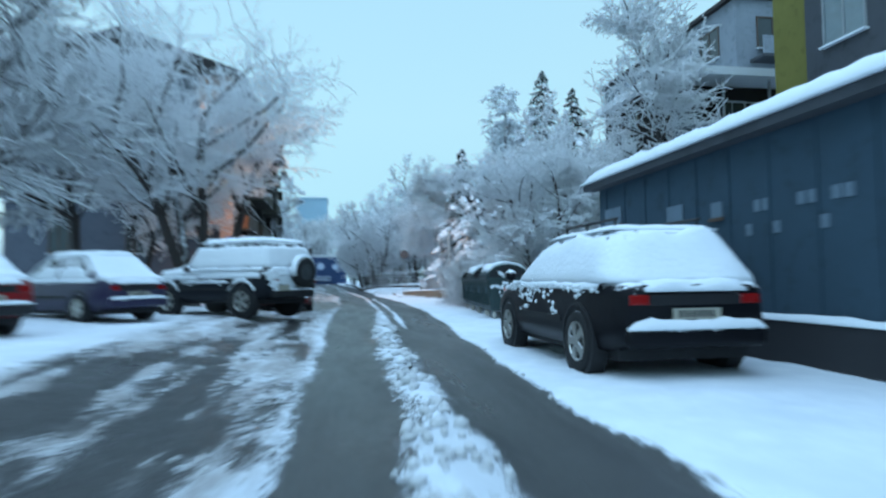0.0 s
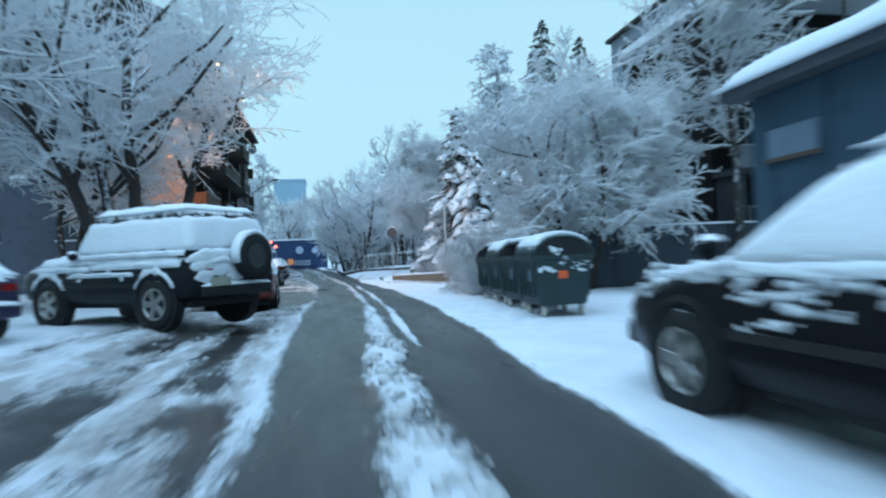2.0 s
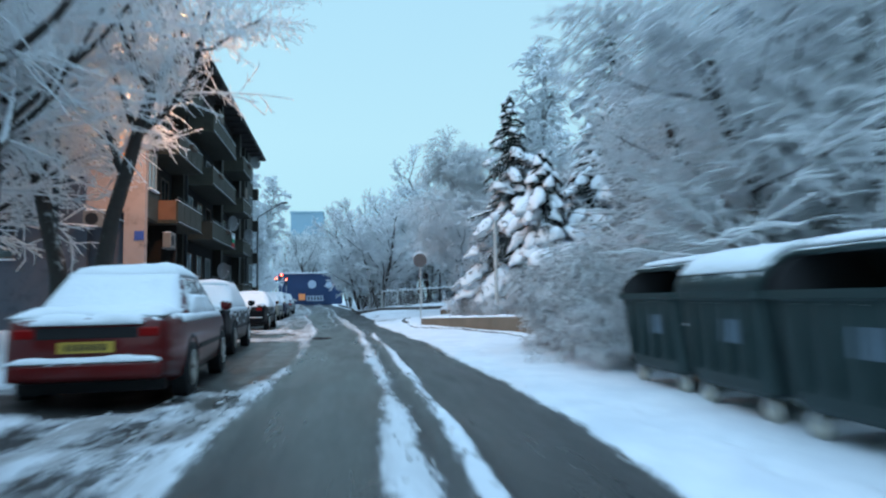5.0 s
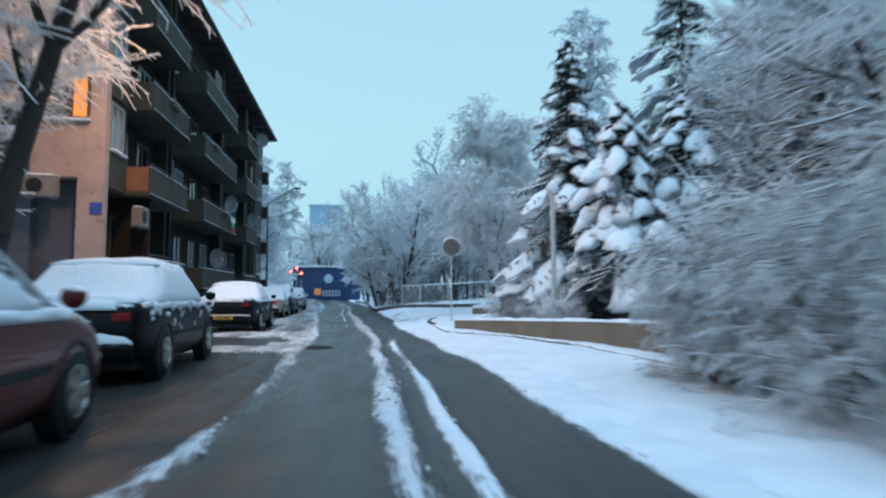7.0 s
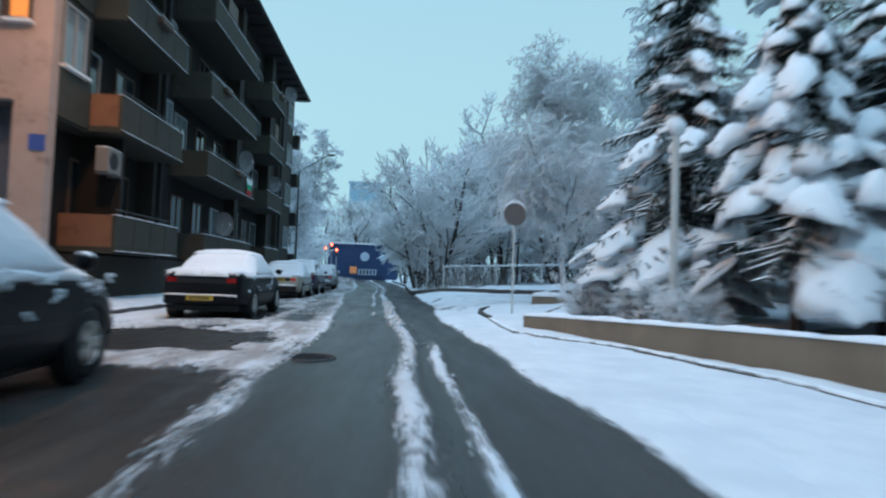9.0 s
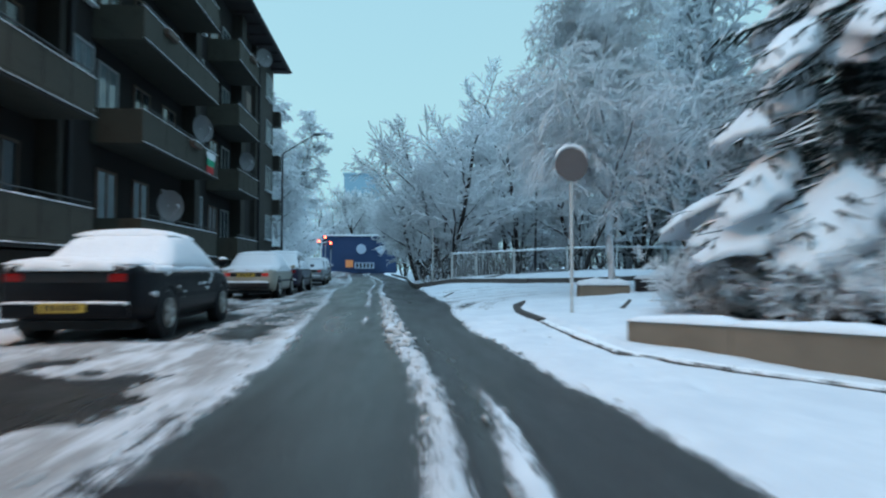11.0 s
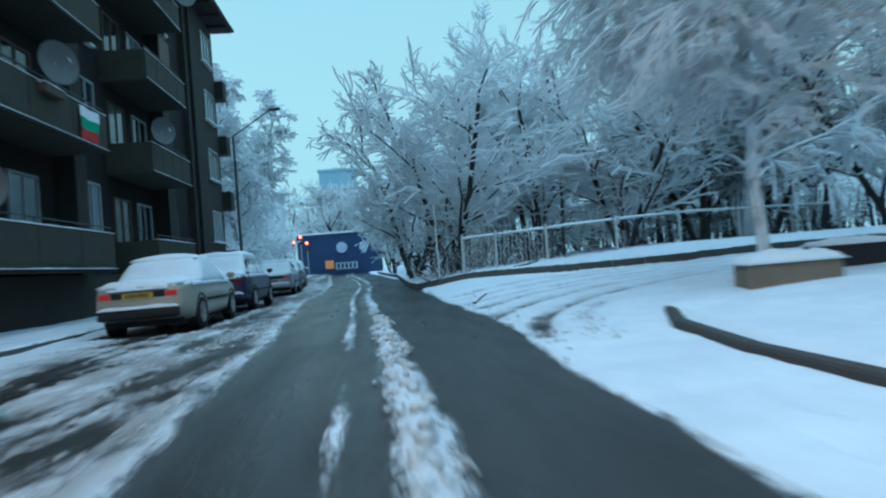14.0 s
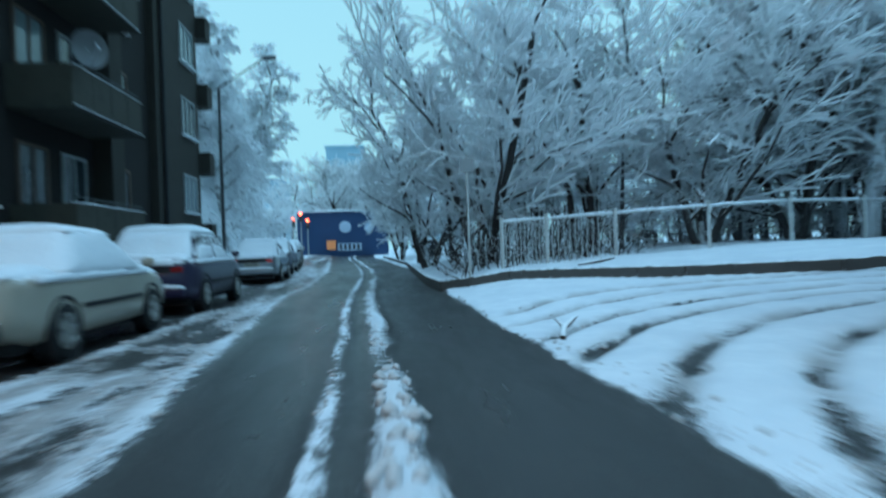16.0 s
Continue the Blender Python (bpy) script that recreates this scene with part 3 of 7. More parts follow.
    cover = cover * (1 - bay * (Y < 37.5))
    # thin cover under the spruces
    for sx, sy, sr in ((7.35, 38.6, 1.9), (7.5, 34.6, 1.7), (9.3, 35.2, 2.0), (10.4, 31.4, 2.0), (11.5, 36.0, 2.4)):
        cover = cover * (1 - 0.75 * (1 - smooth01(np.hypot(X - sx, Y - sy) + 1.2 * wob, sr * 0.6, sr)))
    # tracks that turn off into the side street
    turn = np.zeros_like(X)
    for r, w in ((8.4, 0.13), (9.3, 0.15), (10.2, 0.13), (10.9, 0.12), (11.7, 0.10), (12.4, 0.12)):
        rr = np.hypot(np.minimum(X - 10.5, 0), (Y - 42.5 - 0.04 * np.maximum(X - 10.5, 0)) * np.interp(X, [3.5, 10.5], [0.95, 1.24]))
        turn = np.maximum(turn, np.exp(-((rr - r + 0.3 * wob) / w) ** 2) * (X < 30) * (Y > 44.0) * smooth01(X, 1.8, 2.6))
    flare = (1 - smooth01(c + 0.9 * wob + 0.5 * wob2, right + 0.25, right + np.interp(Y, [41, 45, 49, 54], [0.3, 0.9, 1.0, 0.4]))) * smooth01(c, right - 0.3, right) * smooth01(Y, 41.5, 44.5) * (1 - smooth01(Y, 47, 52))
    swerve = np.hypot(np.minimum(X - 10.5, 0), (Y - 42.5) * 0.95)
    swerve = np.exp(-((swerve - 7.85 + 0.25 * wob) / 0.24) ** 2) * (1 - smooth01(X, 3.7, 4.8)) * smooth01(Y, 42.5, 44.5) * smooth01(X, 1.9, 2.4)
    cover = cover - 0.42 * swerve * (0.85 + 0.3 * wob2)
    cover = cover - 0.32 * flare * np.clip(0.70 + 1.6 * wob2 + 0.8 * drawn, 0, 1)
    cover = cover - 0.46 * turn * (1.0 + 2.6 * wob2 + 1.2 * wob)
    cover = np.clip(cover, 0, 1)
    slush = np.clip(lane * 0.9 + 0.85 * turn + 0.3 * band * (1 - smooth01(np.abs(c - ridge_c), 0.25, 0.45)), 0, 1)
    depth = 0.045 * cover + 0.03 * cover * fbm(X, Y, 2.2, 33)
    depth += np.clip(ridge, 0, 1) * band * (0.02 + 0.16 * np.clip(fbm(X, Y, 2.6, 41) - 0.35, 0, 1) * np.interp(Y, [0, 14, 22, 36, 44, 60], [1.3, 1.0, 0.15, 0.2, 0.9, 0.2]))
    depth += lane * 0.05 * np.clip(fbm(X, Y, 3.0, 55) - 0.4, 0, 1)
    depth -= 0.04 * turn
    edge = np.interp(Y, [20, 27.3, 31, 33.9, 35.2, 36.3, 38, 42, 44.9], [5.4, 5.25, 5.05, 4.4, 3.65, 3.15, 3.17, 3.25, 3.9])
    kerbed = smooth01(X, edge - 0.02, edge + 0.06) * (Y > 26) * (1 - smooth01(Y, 44.6, 45.6))
    walk_l = smooth01(-X, 4.9, 5.0) * smooth01(Y, 33, 34)
    Z = ground_z(X, Y) + depth + (0.02 + 0.07 * smooth01(Y, 34, 37)) * kerbed + 0.10 * walk_l
    far_kerb = np.interp(X, [2.3, 3.8, 6.0, 8.4, 11.0, 14.5, 20.0], [56.3, 55.5, 54.2, 53.3, 52.9, 53.0, 53.5])
    Z += 0.16 * smooth01(Y - far_kerb, -0.02, 0.12) * smooth01(X, 2.2, 4.0) * (1 - smooth01(Y, 64, 76)) * (1 - smooth01(X, 20, 30))
    # footprints across the fresh snow
    rng = random.Random(17)
    for x0, y0, dx, dy, n in ((3.0, 34.5, -0.05, 0.62, 14), (3.3, 15.2, -0.02, 0.6, 10), (4.6, 47.6, 0.55, 0.2, 9), (2.7, 8.0, 0.03, 0.6, 7), (-5.6, 35.0, 0.0, 0.65, 22), (2.8, 23.0, 0.05, 0.6, 12), (4.3, 41.2, 0.42, 0.42, 10), (5.2, 44.0, -0.3, 0.55, 8), (3.6, 12.6, 0.3, 0.5, 9)):
        for k in range(n):
            px, py = x0 + dx * k + 0.11 * (-1) ** k + rng.uniform(-0.05, 0.05), y0 + dy * k + rng.uniform(-0.08, 0.08)
            hole = np.exp(-((X - px) / 0.07) ** 2 - ((Y - py) / 0.15) ** 2)
            Z -= 0.07 * hole
            cover = cover - 0.36 * hole
    Z += 0.06 * (fbm(X, Y, 1.1, 81) - 0.5) * cover
    Z += 0.06 * (fbm(X, Y, 0.25, 71) - 0.5) * smooth01(np.abs(c - 0.8), 2.5, 6)
    nx, ny = X.shape
    idx = np.arange(nx * ny).reshape(nx, ny)
    quads = np.stack([idx[:-1, :-1], idx[1:, :-1], idx[1:, 1:], idx[:-1, 1:]], -1).reshape(-1, 4)
    mesh = bpy.data.meshes.new("ground")
    mesh.vertices.add(nx * ny)
    mesh.vertices.foreach_set("co", np.stack([X, Y, Z], -1).reshape(-1))
    mesh.loops.add(len(quads) * 4)
    mesh.loops.foreach_set("vertex_index", quads.reshape(-1).astype(np.int32))
    mesh.polygons.add(len(quads))
    mesh.polygons.foreach_set("loop_start", np.arange(0, len(quads) * 4, 4, dtype=np.int32))
    mesh.update(calc_edges=True)
    for key, data in (("snow", cover), ("slush", slush)):
        mesh.attributes.new(key, "FLOAT", "POINT").data.foreach_set("value", data.reshape(-1).astype(np.float32))
    ob = link("ground", mesh, M["ground"], None, "", True)
    snow_lumps(X, Y, Z, cover, ridge * band)
    return tagged(ob, "wet asphalt street with wheel ruts between trodden snow", "ground", "", "structure")


ground_sheet()

# ---- buildings ----
def window(parent, plane, u0, u1, z0, z1, at, frame_mat, glass_mat, out=1, panes=2, name="window"):
    """A window set in a wall: plane 'x' (wall along y) or 'y' (wall along x), out: the way its front faces."""
    t = 0.07

    def b(ua, ub, za, zb, d0, d1):
        d0, d1 = sorted((at + out * d0, at + out * d1))
        return boxed(d0, ua, za, d1, ub, zb) if plane == "x" else boxed(ua, d0, za, ub, d1, zb)

    pane = part(name, b(u0, u1, z0, z1, -0.02, 0.012), glass_mat, parent)
    for ua, ub, za, zb in ((u0 - t, u0, z0 - t, z1 + t), (u1, u1 + t, z0 - t, z1 + t), (u0, u1, z1, z1 + t), (u0, u1, z0 - t, z0)):
        part("frame", b(ua, ub, za, zb, -0.02, 0.05), frame_mat, pane)
    for k in range(1, panes):
        u = u0 + (u1 - u0) * k / panes
        part("mullion", b(u - 0.03, u + 0.03, z0, z1, 0.013, 0.045), frame_mat, pane)
    part("sill", b(u0 - 0.12, u1 + 0.12, z0 - t - 0.06, z0 - t - 0.003, -0.02, 0.16), M["snow"], pane, "snow-covered sill")
    return pane


def apartment_block():
    b = thing("apartment_building", pose(0, 0, 0), "four-storey brown apartment block with deep balconies and snow on its ledges", "building", "", "")
    zf = [1.35, 4.27, 7.05, 9.82]
    top, face = 13.35, -7.25
    part("wall", boxed(-19.0, 39.25, -0.2, face, 69.0, top), M["dark_recess"], b, "loggia wall behind the balconies, its shade put into the near-black colour")
    part("gable", boxed(-19.0, 38.7, -0.2, -8.6, 39.248, top), M["grey_wall"], b, "grey-blue rendered end wall")
    # pink end bay round a tall opening
    part("pink_bay", boxed(-8.597, 38.55, 4.47, -6.6, 38.85, top), M["pink_wall"], b, "pinkish rendered end bay, warm lamplight put into its colour")
    part("pink_pier", boxed(-7.32, 38.55, -0.2, -6.6, 38.85, 4.468), M["pink_wall"], b, "pinkish rendered pier, warm lamplight put into its colour")
    part("opening_back", boxed(-8.597, 38.98, -0.2, -7.25, 39.2, 4.6), M["grey_wall"], b, "grey back of the tall opening")
    part("opening_shelf", boxed(-8.597, 38.40, 4.40, -7.30, 38.96, 4.462), M["dark_wall"], b, "thin slab over the opening")
    part("bay_side", boxed(face + 0.002, 38.852, 4.22, -6.68, 40.3, top), M["brown_wall"], b, "narrow brown bay beside the end wall")
    part("bay_foot", boxed(face + 0.002, 38.852, -0.2, -6.95, 39.15, 4.218), M["brown_wall"], b)
    part("end_bay", boxed(face + 0.002, 64.4, -0.2, -7.0, 69.0, top), M["brown_wall"], b, "plain brown bay with small windows")
    part("plinth", boxed(face + 0.002, 40.32, -0.2, -6.55, 64.39, 1.3), M["brown_wall"], b)
    # cornice band on the end wall
    part("cornice", boxed(-19.0, 38.5, 5.78, -8.6, 38.698, 5.92), M["snow"], b, "snow-capped cornice")
    part("band", boxed(-19.0, 38.62, 5.93, -8.61, 38.698, 6.9), M["dark_wall"], b)
    # piers between the balconies
    for y0, y1 in ((44.55, 45.15), (53.75, 54.35), (60.4, 61.2)):
        part("pier", boxed(face + 0.003, y0, 1.302, -6.75, y1, top), M["brown_wall"], b)
    rng = random.Random(5)
    for k, (y0, y1) in enumerate(((40.35, 44.45), (46.95, 53.65), (56.65, 60.25))):
        xo = -5.9
        for i, z in enumerate(zf):
            balcony = part("balcony", boxed(face + 0.004, y0, z, xo, y1, z + 0.14), M["parapet"], b)
            part("parapet", boxed(xo - 0.09, y0, z + 0.141, xo, y1, z + 0.92, bevel=0.012), M["parapet"], balcony)
            rust = k == 0 and i < 2
            part("side_panel", boxed(face + 0.01, y0 + 0.001, z + 0.142, xo - 0.092, y0 + 0.09, z + 0.92), M["brick"] if rust else M["parapet"], balcony, "rust-red side panel" if rust else "")
            part("side_panel", boxed(face + 0.01, y1 - 0.09, z + 0.142, xo - 0.092, y1 - 0.001, z + 0.92), M["parapet"], balcony)
            bm = pad(bmesh.new(), (xo - 0.11, y0, z + 0.921), (xo + 0.02, y0, z + 0.921), (xo + 0.02, y1, z + 0.921), (xo - 0.11, y1, z + 0.921), 0.03, 2, 40, 0.5, z)
            part("ledge_snow", bm, M["snow"], balcony, "thin snow on the parapet", True)
            # door and window behind
            n = 2 if y1 - y0 < 5 else 3
            step = (y1 - y0) / n
            for q in range(n):
                a = y0 + step * q + 0.4
                gl = M["curtain_glass"] if rng.random() < 0.25 else M["glass"]
                window(b, "x", a, a + 1.05, z + (0.95 if q else 0.25), z + 2.25, face + 0.001, M["frame_white"] if rng.random() < 0.4 else M["frame_brown"], gl, 1, 2)
            # clutter on the balconies: screens, boxes and a handrail
            pick = rng.random()
            if pick < 0.35:
                a = rng.uniform(y0 + 0.6, y1 - 2.0)
                part("screen", boxed(xo - 0.12, a, z + 0.96, xo - 0.095, a + rng.uniform(0.8, 1.4), z + rng.uniform(1.5, 2.1)), M["curtain_glass"] if pick < 0.1 else M["frame_brown"], balcony, "balcony screen")
            elif pick < 0.6:
                a = rng.uniform(y0 + 0.6, y1 - 1.6)
                part("planter", boxed(xo + 0.002, a, z + 0.68, xo + 0.16, a + 0.8, z + 0.86, bevel=0.02), M["frame_brown"], balcony, "flower box under snow")
                part("planter_snow", pad(bmesh.new(), (xo + 0.002, a, z + 0.862), (xo + 0.16, a, z + 0.862), (xo + 0.16, a + 0.8, z + 0.862), (xo + 0.002, a + 0.8, z + 0.862), 0.05, 3, 10, 0.6, a), M["snow"], balcony, "", True)
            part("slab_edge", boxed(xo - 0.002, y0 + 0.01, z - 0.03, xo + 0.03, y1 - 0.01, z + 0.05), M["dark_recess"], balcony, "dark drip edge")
            part("drip_snow", pad(bmesh.new(), (xo - 0.01, y0, z + 0.052), (xo + 0.045, y0, z + 0.052), (xo + 0.045, y1, z + 0.052), (xo - 0.01, y1, z + 0.052), 0.018, 2, 36, 0.9, z + y0), M["snow"], balcony, "thread of snow on the drip edge", True)
            for q in range(1, 4):
                yy = y0 + (y1 - y0) * q / 4
                part("panel_joint", boxed(xo + 0.001, yy - 0.012, z + 0.17, xo + 0.004, yy + 0.012, z + 0.90), M["dark_recess"], balcony)
            rail = bmesh.new()
            rod(rail, (xo - 0.05, y0 + 0.05, z + 1.06), (xo - 0.05, y1 - 0.05, z + 1.06), 0.018, sides=6)
            for q in range(5):
                yy = y0 + 0.1 + (y1 - y0 - 0.2) * q / 4
                rod(rail, (xo - 0.05, yy, z + 0.9), (xo - 0.05, yy, z + 1.06), 0.012, sides=5)
            part("handrail", rail, M["lamp_steel"], balcony)
    # tall pale windows in the gaps between the balconies
    for i, z in enumerate(zf):
        for y, glass in ((45.6, "curtain_glass"), (54.7, "curtain_glass" if i % 2 == 0 else "glass")):
            if i or y > 50:
                window(b, "x", y, y + 1.35, z + 0.95, z + 2.5, face + 0.001, M["frame_white"], M[glass], 1, 3)
        window(b, "x", 61.6, 62.6, z + 0.95, z + 2.3, face + 0.001, M["frame_brown"], M["glass"], 1, 2)
        if i:
            window(b, "x", 39.1, 39.95, z + 1.25, z + 2.55, -6.679, M["frame_white"], M["curtain_glass"], 1, 2)
            part("spandrel", boxed(-6.678, 38.86, z + 0.02, -6.63, 40.29, z + 1.1), M["parapet"], b, "olive panel below the bay window")
        window(b, "x", 67.0, 68.4, z + 1.45, z + 2.75, -6.999, M["frame_white"], M["curtain_glass"] if i != 1 else M["glass"], 1, 3)
        part("end_ledge", boxed(-9.5, 69.002, z + 0.1, -6.6, 69.7, z + 1.0), M["brown_wall"], b, "balcony on the end wall")
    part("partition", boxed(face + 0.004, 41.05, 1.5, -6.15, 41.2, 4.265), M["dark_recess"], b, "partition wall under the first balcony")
    # pink bay windows and fittings
    window(b, "y", -8.12, -7.68, 6.25, 7.75, 38.548, M["frame_brown"], M["curtain_glass"], -1, 1)
    window(b, "y", -7.50, -7.12, 6.25, 7.75, 38.548, M["frame_brown"], M["lit"], -1, 1)
    window(b, "y", -8.45, -8.05, 10.6, 11.7, 38.548, M["frame_brown"], M["lit"], -1, 1)
    window(b, "y", -7.7, -7.1, 9.3, 10.6, 38.548, M["frame_white"], M["glass"], -1, 2)
    window(b, "y", -12.5, -11.05, 2.85, 4.95, 38.698, M["frame_brown"], M["glass"], -1, 3)
    for x0 in (-16.5, -12.6):
        for z in (7.6, 10.8):
            window(b, "y", x0, x0 + 1.4, z, z + 1.6, 38.698, M["frame_brown"], M["glass"], -1, 2)
    window(b, "y", -16.6, -15.1, 2.85, 4.95, 38.698, M["frame_brown"], M["glass"], -1, 3)
    part("number_plate", boxed(-6.95, 38.52, 3.42, -6.62, 38.546, 3.76), M["blue_plate"], b, "small blue enamel plate")
    # downpipes
    for x, y in ((-6.92, 64.9), (-6.67, 44.85)):
        pipe = bmesh.new()
        rod(pipe, (x, y, 0.2), (x, y, 13.2), 0.07)
        for z in zf:
            rod(pipe, (x, y, z + 1.2), (x, y, z + 1.26), 0.09)
        part("downpipe", pipe, M["plastic"], b)
    # roof with wide eaves
    roof = bmesh.new()
    loft(roof, [[(-19.6, y, top), (-6.05, y, top), (-6.05, y, top + 0.22), (-12.8, y, top + 2.6), (-19.6, y, top + 0.22)] for y in (38.0, 69.4)])
    part("roof", roof, M["roof_tile"], b, "dark eaves with snow above")
    for k in range(22):
        y = 38.9 + 1.4 * k
        part("rafter_end", boxed(-7.0, y, top - 0.12, -6.08, y + 0.12, top - 0.002), M["roof_tile"], b, "dark rafter end")
    gut = bmesh.new()
    rod(gut, (-6.0, 38.0, top + 0.1), (-6.0, 69.4, top + 0.1), 0.08, sides=8)
    part("gutter", gut, M["plastic"], b)


def satellite_dish(x, y, z, r, turn):
    d = thing("satellite_dish", pose(x, y, z, 0, 0, turn), "grey round satellite dish fixed to a balcony parapet", "satellite dish", "dishes on the block")
    bm = bmesh.new()
    rings = []
    for k in range(6):
        rr = r * (k + 0.05) / 5
        rings.append([(rr * math.cos(a), -0.12 * (1 - (k / 5) ** 2) * -1 - 0.25, rr * 1.05 * math.sin(a)) for a in [2 * math.pi * i / 20 for i in range(20)]])
    loft(bm, rings, True, False)
    back = [[(x_, y_ + 0.02, z_) for x_, y_, z_ in ring] for ring in rings]
    loft(bm, back, True, False)
    part("dish", bm, M["dish"], d, "", True)
    arm = bmesh.new()
    rod(arm, (0, -0.2, -r), (0, -0.6, -0.05), 0.012, sides=6)
    rod(arm, (0, -0.6, -0.08), (0, -0.52, 0.02), 0.03, sides=8)
    part("arm", arm, M["galv"], d)
    br = bmesh.new()
    rod(br, (0, -0.14, 0), (0, 0.12, 0), 0.02, sides=6)
    part("bracket", br, M["galv"], d)


def air_conditioner(x, y, z, turn):
    d = thing("air_conditioner", pose(x, y, z, 0, 0, turn), "white outdoor air-conditioning unit on a wall bracket", "air conditioner", "air conditioners on the block")
    part("case", boxed(-0.42, -0.34, 0, 0.42, -0.04, 0.6, bevel=0.02), M["ac"], d)
    part("fan_grille", lathe(bmesh.new(), [(0.21, -0.352), (0.22, -0.345), (0.22, -0.341)], "y", (-0.12, 0, 0.3), 24), M["plastic"], d)
    for s in (-0.3, 0.3):
        part("bracket", boxed(s - 0.02, -0.34, -0.05, s + 0.02, 0.0, -0.001), M["galv"], d)
    part("snow_cap", pad(bmesh.new(), (-0.42, -0.34, 0.6), (0.42, -0.34, 0.6), (0.42, -0.04, 0.6), (-0.42, -0.04, 0.6), 0.05, 6, 4), M["snow"], d, "", True)


def flag():
    f = thing("flag", pose(-5.87, 52.2, 4.35), "small striped cloth flag hung on a balcony", "flag")
    for i, key in enumerate(("flag_white", "flag_green", "flag_red")):
        bm = bmesh.new()
        rows = []
        for k in range(9):
            y = k / 8 * 0.9
            rows.append([(0.02 + 0.03 * math.sin(y * 9 + i), y, 0.75 - 0.25 * i), (0.02 + 0.03 * math.sin(y * 9 + i + 0.6), y, 0.502 - 0.25 * i),
                         (0.012 + 0.03 * math.sin(y * 9 + i + 0.6), y, 0.502 - 0.25 * i), (0.012 + 0.03 * math.sin(y * 9 + i), y, 0.75 - 0.25 * i)])
        loft(bm, rows)
        part("stripe", bm, M[key], f)


def hut():
    b = thing("garage", pose(0, 0, 0), "slate-blue sheet-metal garage with a thick snow roof", "garage")
    part("wall", boxed(5.02, -6.0, 0.55, 9.5, 12.7, 2.95), M["hut_wall"], b)
    part("plinth", boxed(4.9, -6.0, -0.2, 9.6, 12.75, 0.548), M["hut_base"], b)
    part("plinth_snow", pad(bmesh.new(), (4.88, -6, 0.549), (5.02, -6, 0.549), (5.02, 12.74, 0.549), (4.88, 12.74, 0.549), 0.07, 3, 60, 0.4, 3), M["snow"], b, "snow on the plinth ledge", True)
    rf = bmesh.new()
    loft(rf, [[(4.75, y, 2.85), (4.75, y, 2.97), (9.8, y, 3.75), (9.8, y, 2.951), (5.0, y, 2.951), (5.0, y, 2.85)] for y in (-6.2, 12.9)])
    part("roof", rf, M["dark_wall"], b)
    part("roof_snow", pad(bmesh.new(), (4.68, -6.2, 2.975), (9.8, -6.2, 3.76), (9.8, 12.95, 3.76), (4.68, 12.95, 2.975), 0.20, 30, 80, 0.22, 8, 0.07), M["snow"], b, "thick smooth snow", True)
    for k in range(24):
        y = -5.6 + k * 0.78
        part("seam", boxed(5.0, y, 0.56, 5.018, y + 0.03, 2.84), M["hut_wall"], b)
    for y0, y1, z0, z1 in ((11.7, 12.4, 2.1, 2.42), (9.6, 10.05, 1.95, 2.2), (8.6, 8.85, 1.9, 2.12)):
        win = part("window", boxed(4.985, y0, z0, 5.017, y1, z1), M["pale_paint"], b, "small pale barred pane")
        part("frame", boxed(4.97, y0 - 0.05, z0 - 0.05, 4.984, y1 + 0.05, z0), M["frame_brown"], win)
    rng = random.Random(2)
    for k in range(9):
        y = 6.4 + 0.17 * k + (0.25 if k > 4 else 0)
        part("paint_mark", boxed(5.006, y, 1.9 - 0.3 * (k % 3 == 2), 5.0185, y + 0.12, 2.05 - 0.3 * (k % 3 == 2)), M["pale_paint"], b, "faded pale paint mark")


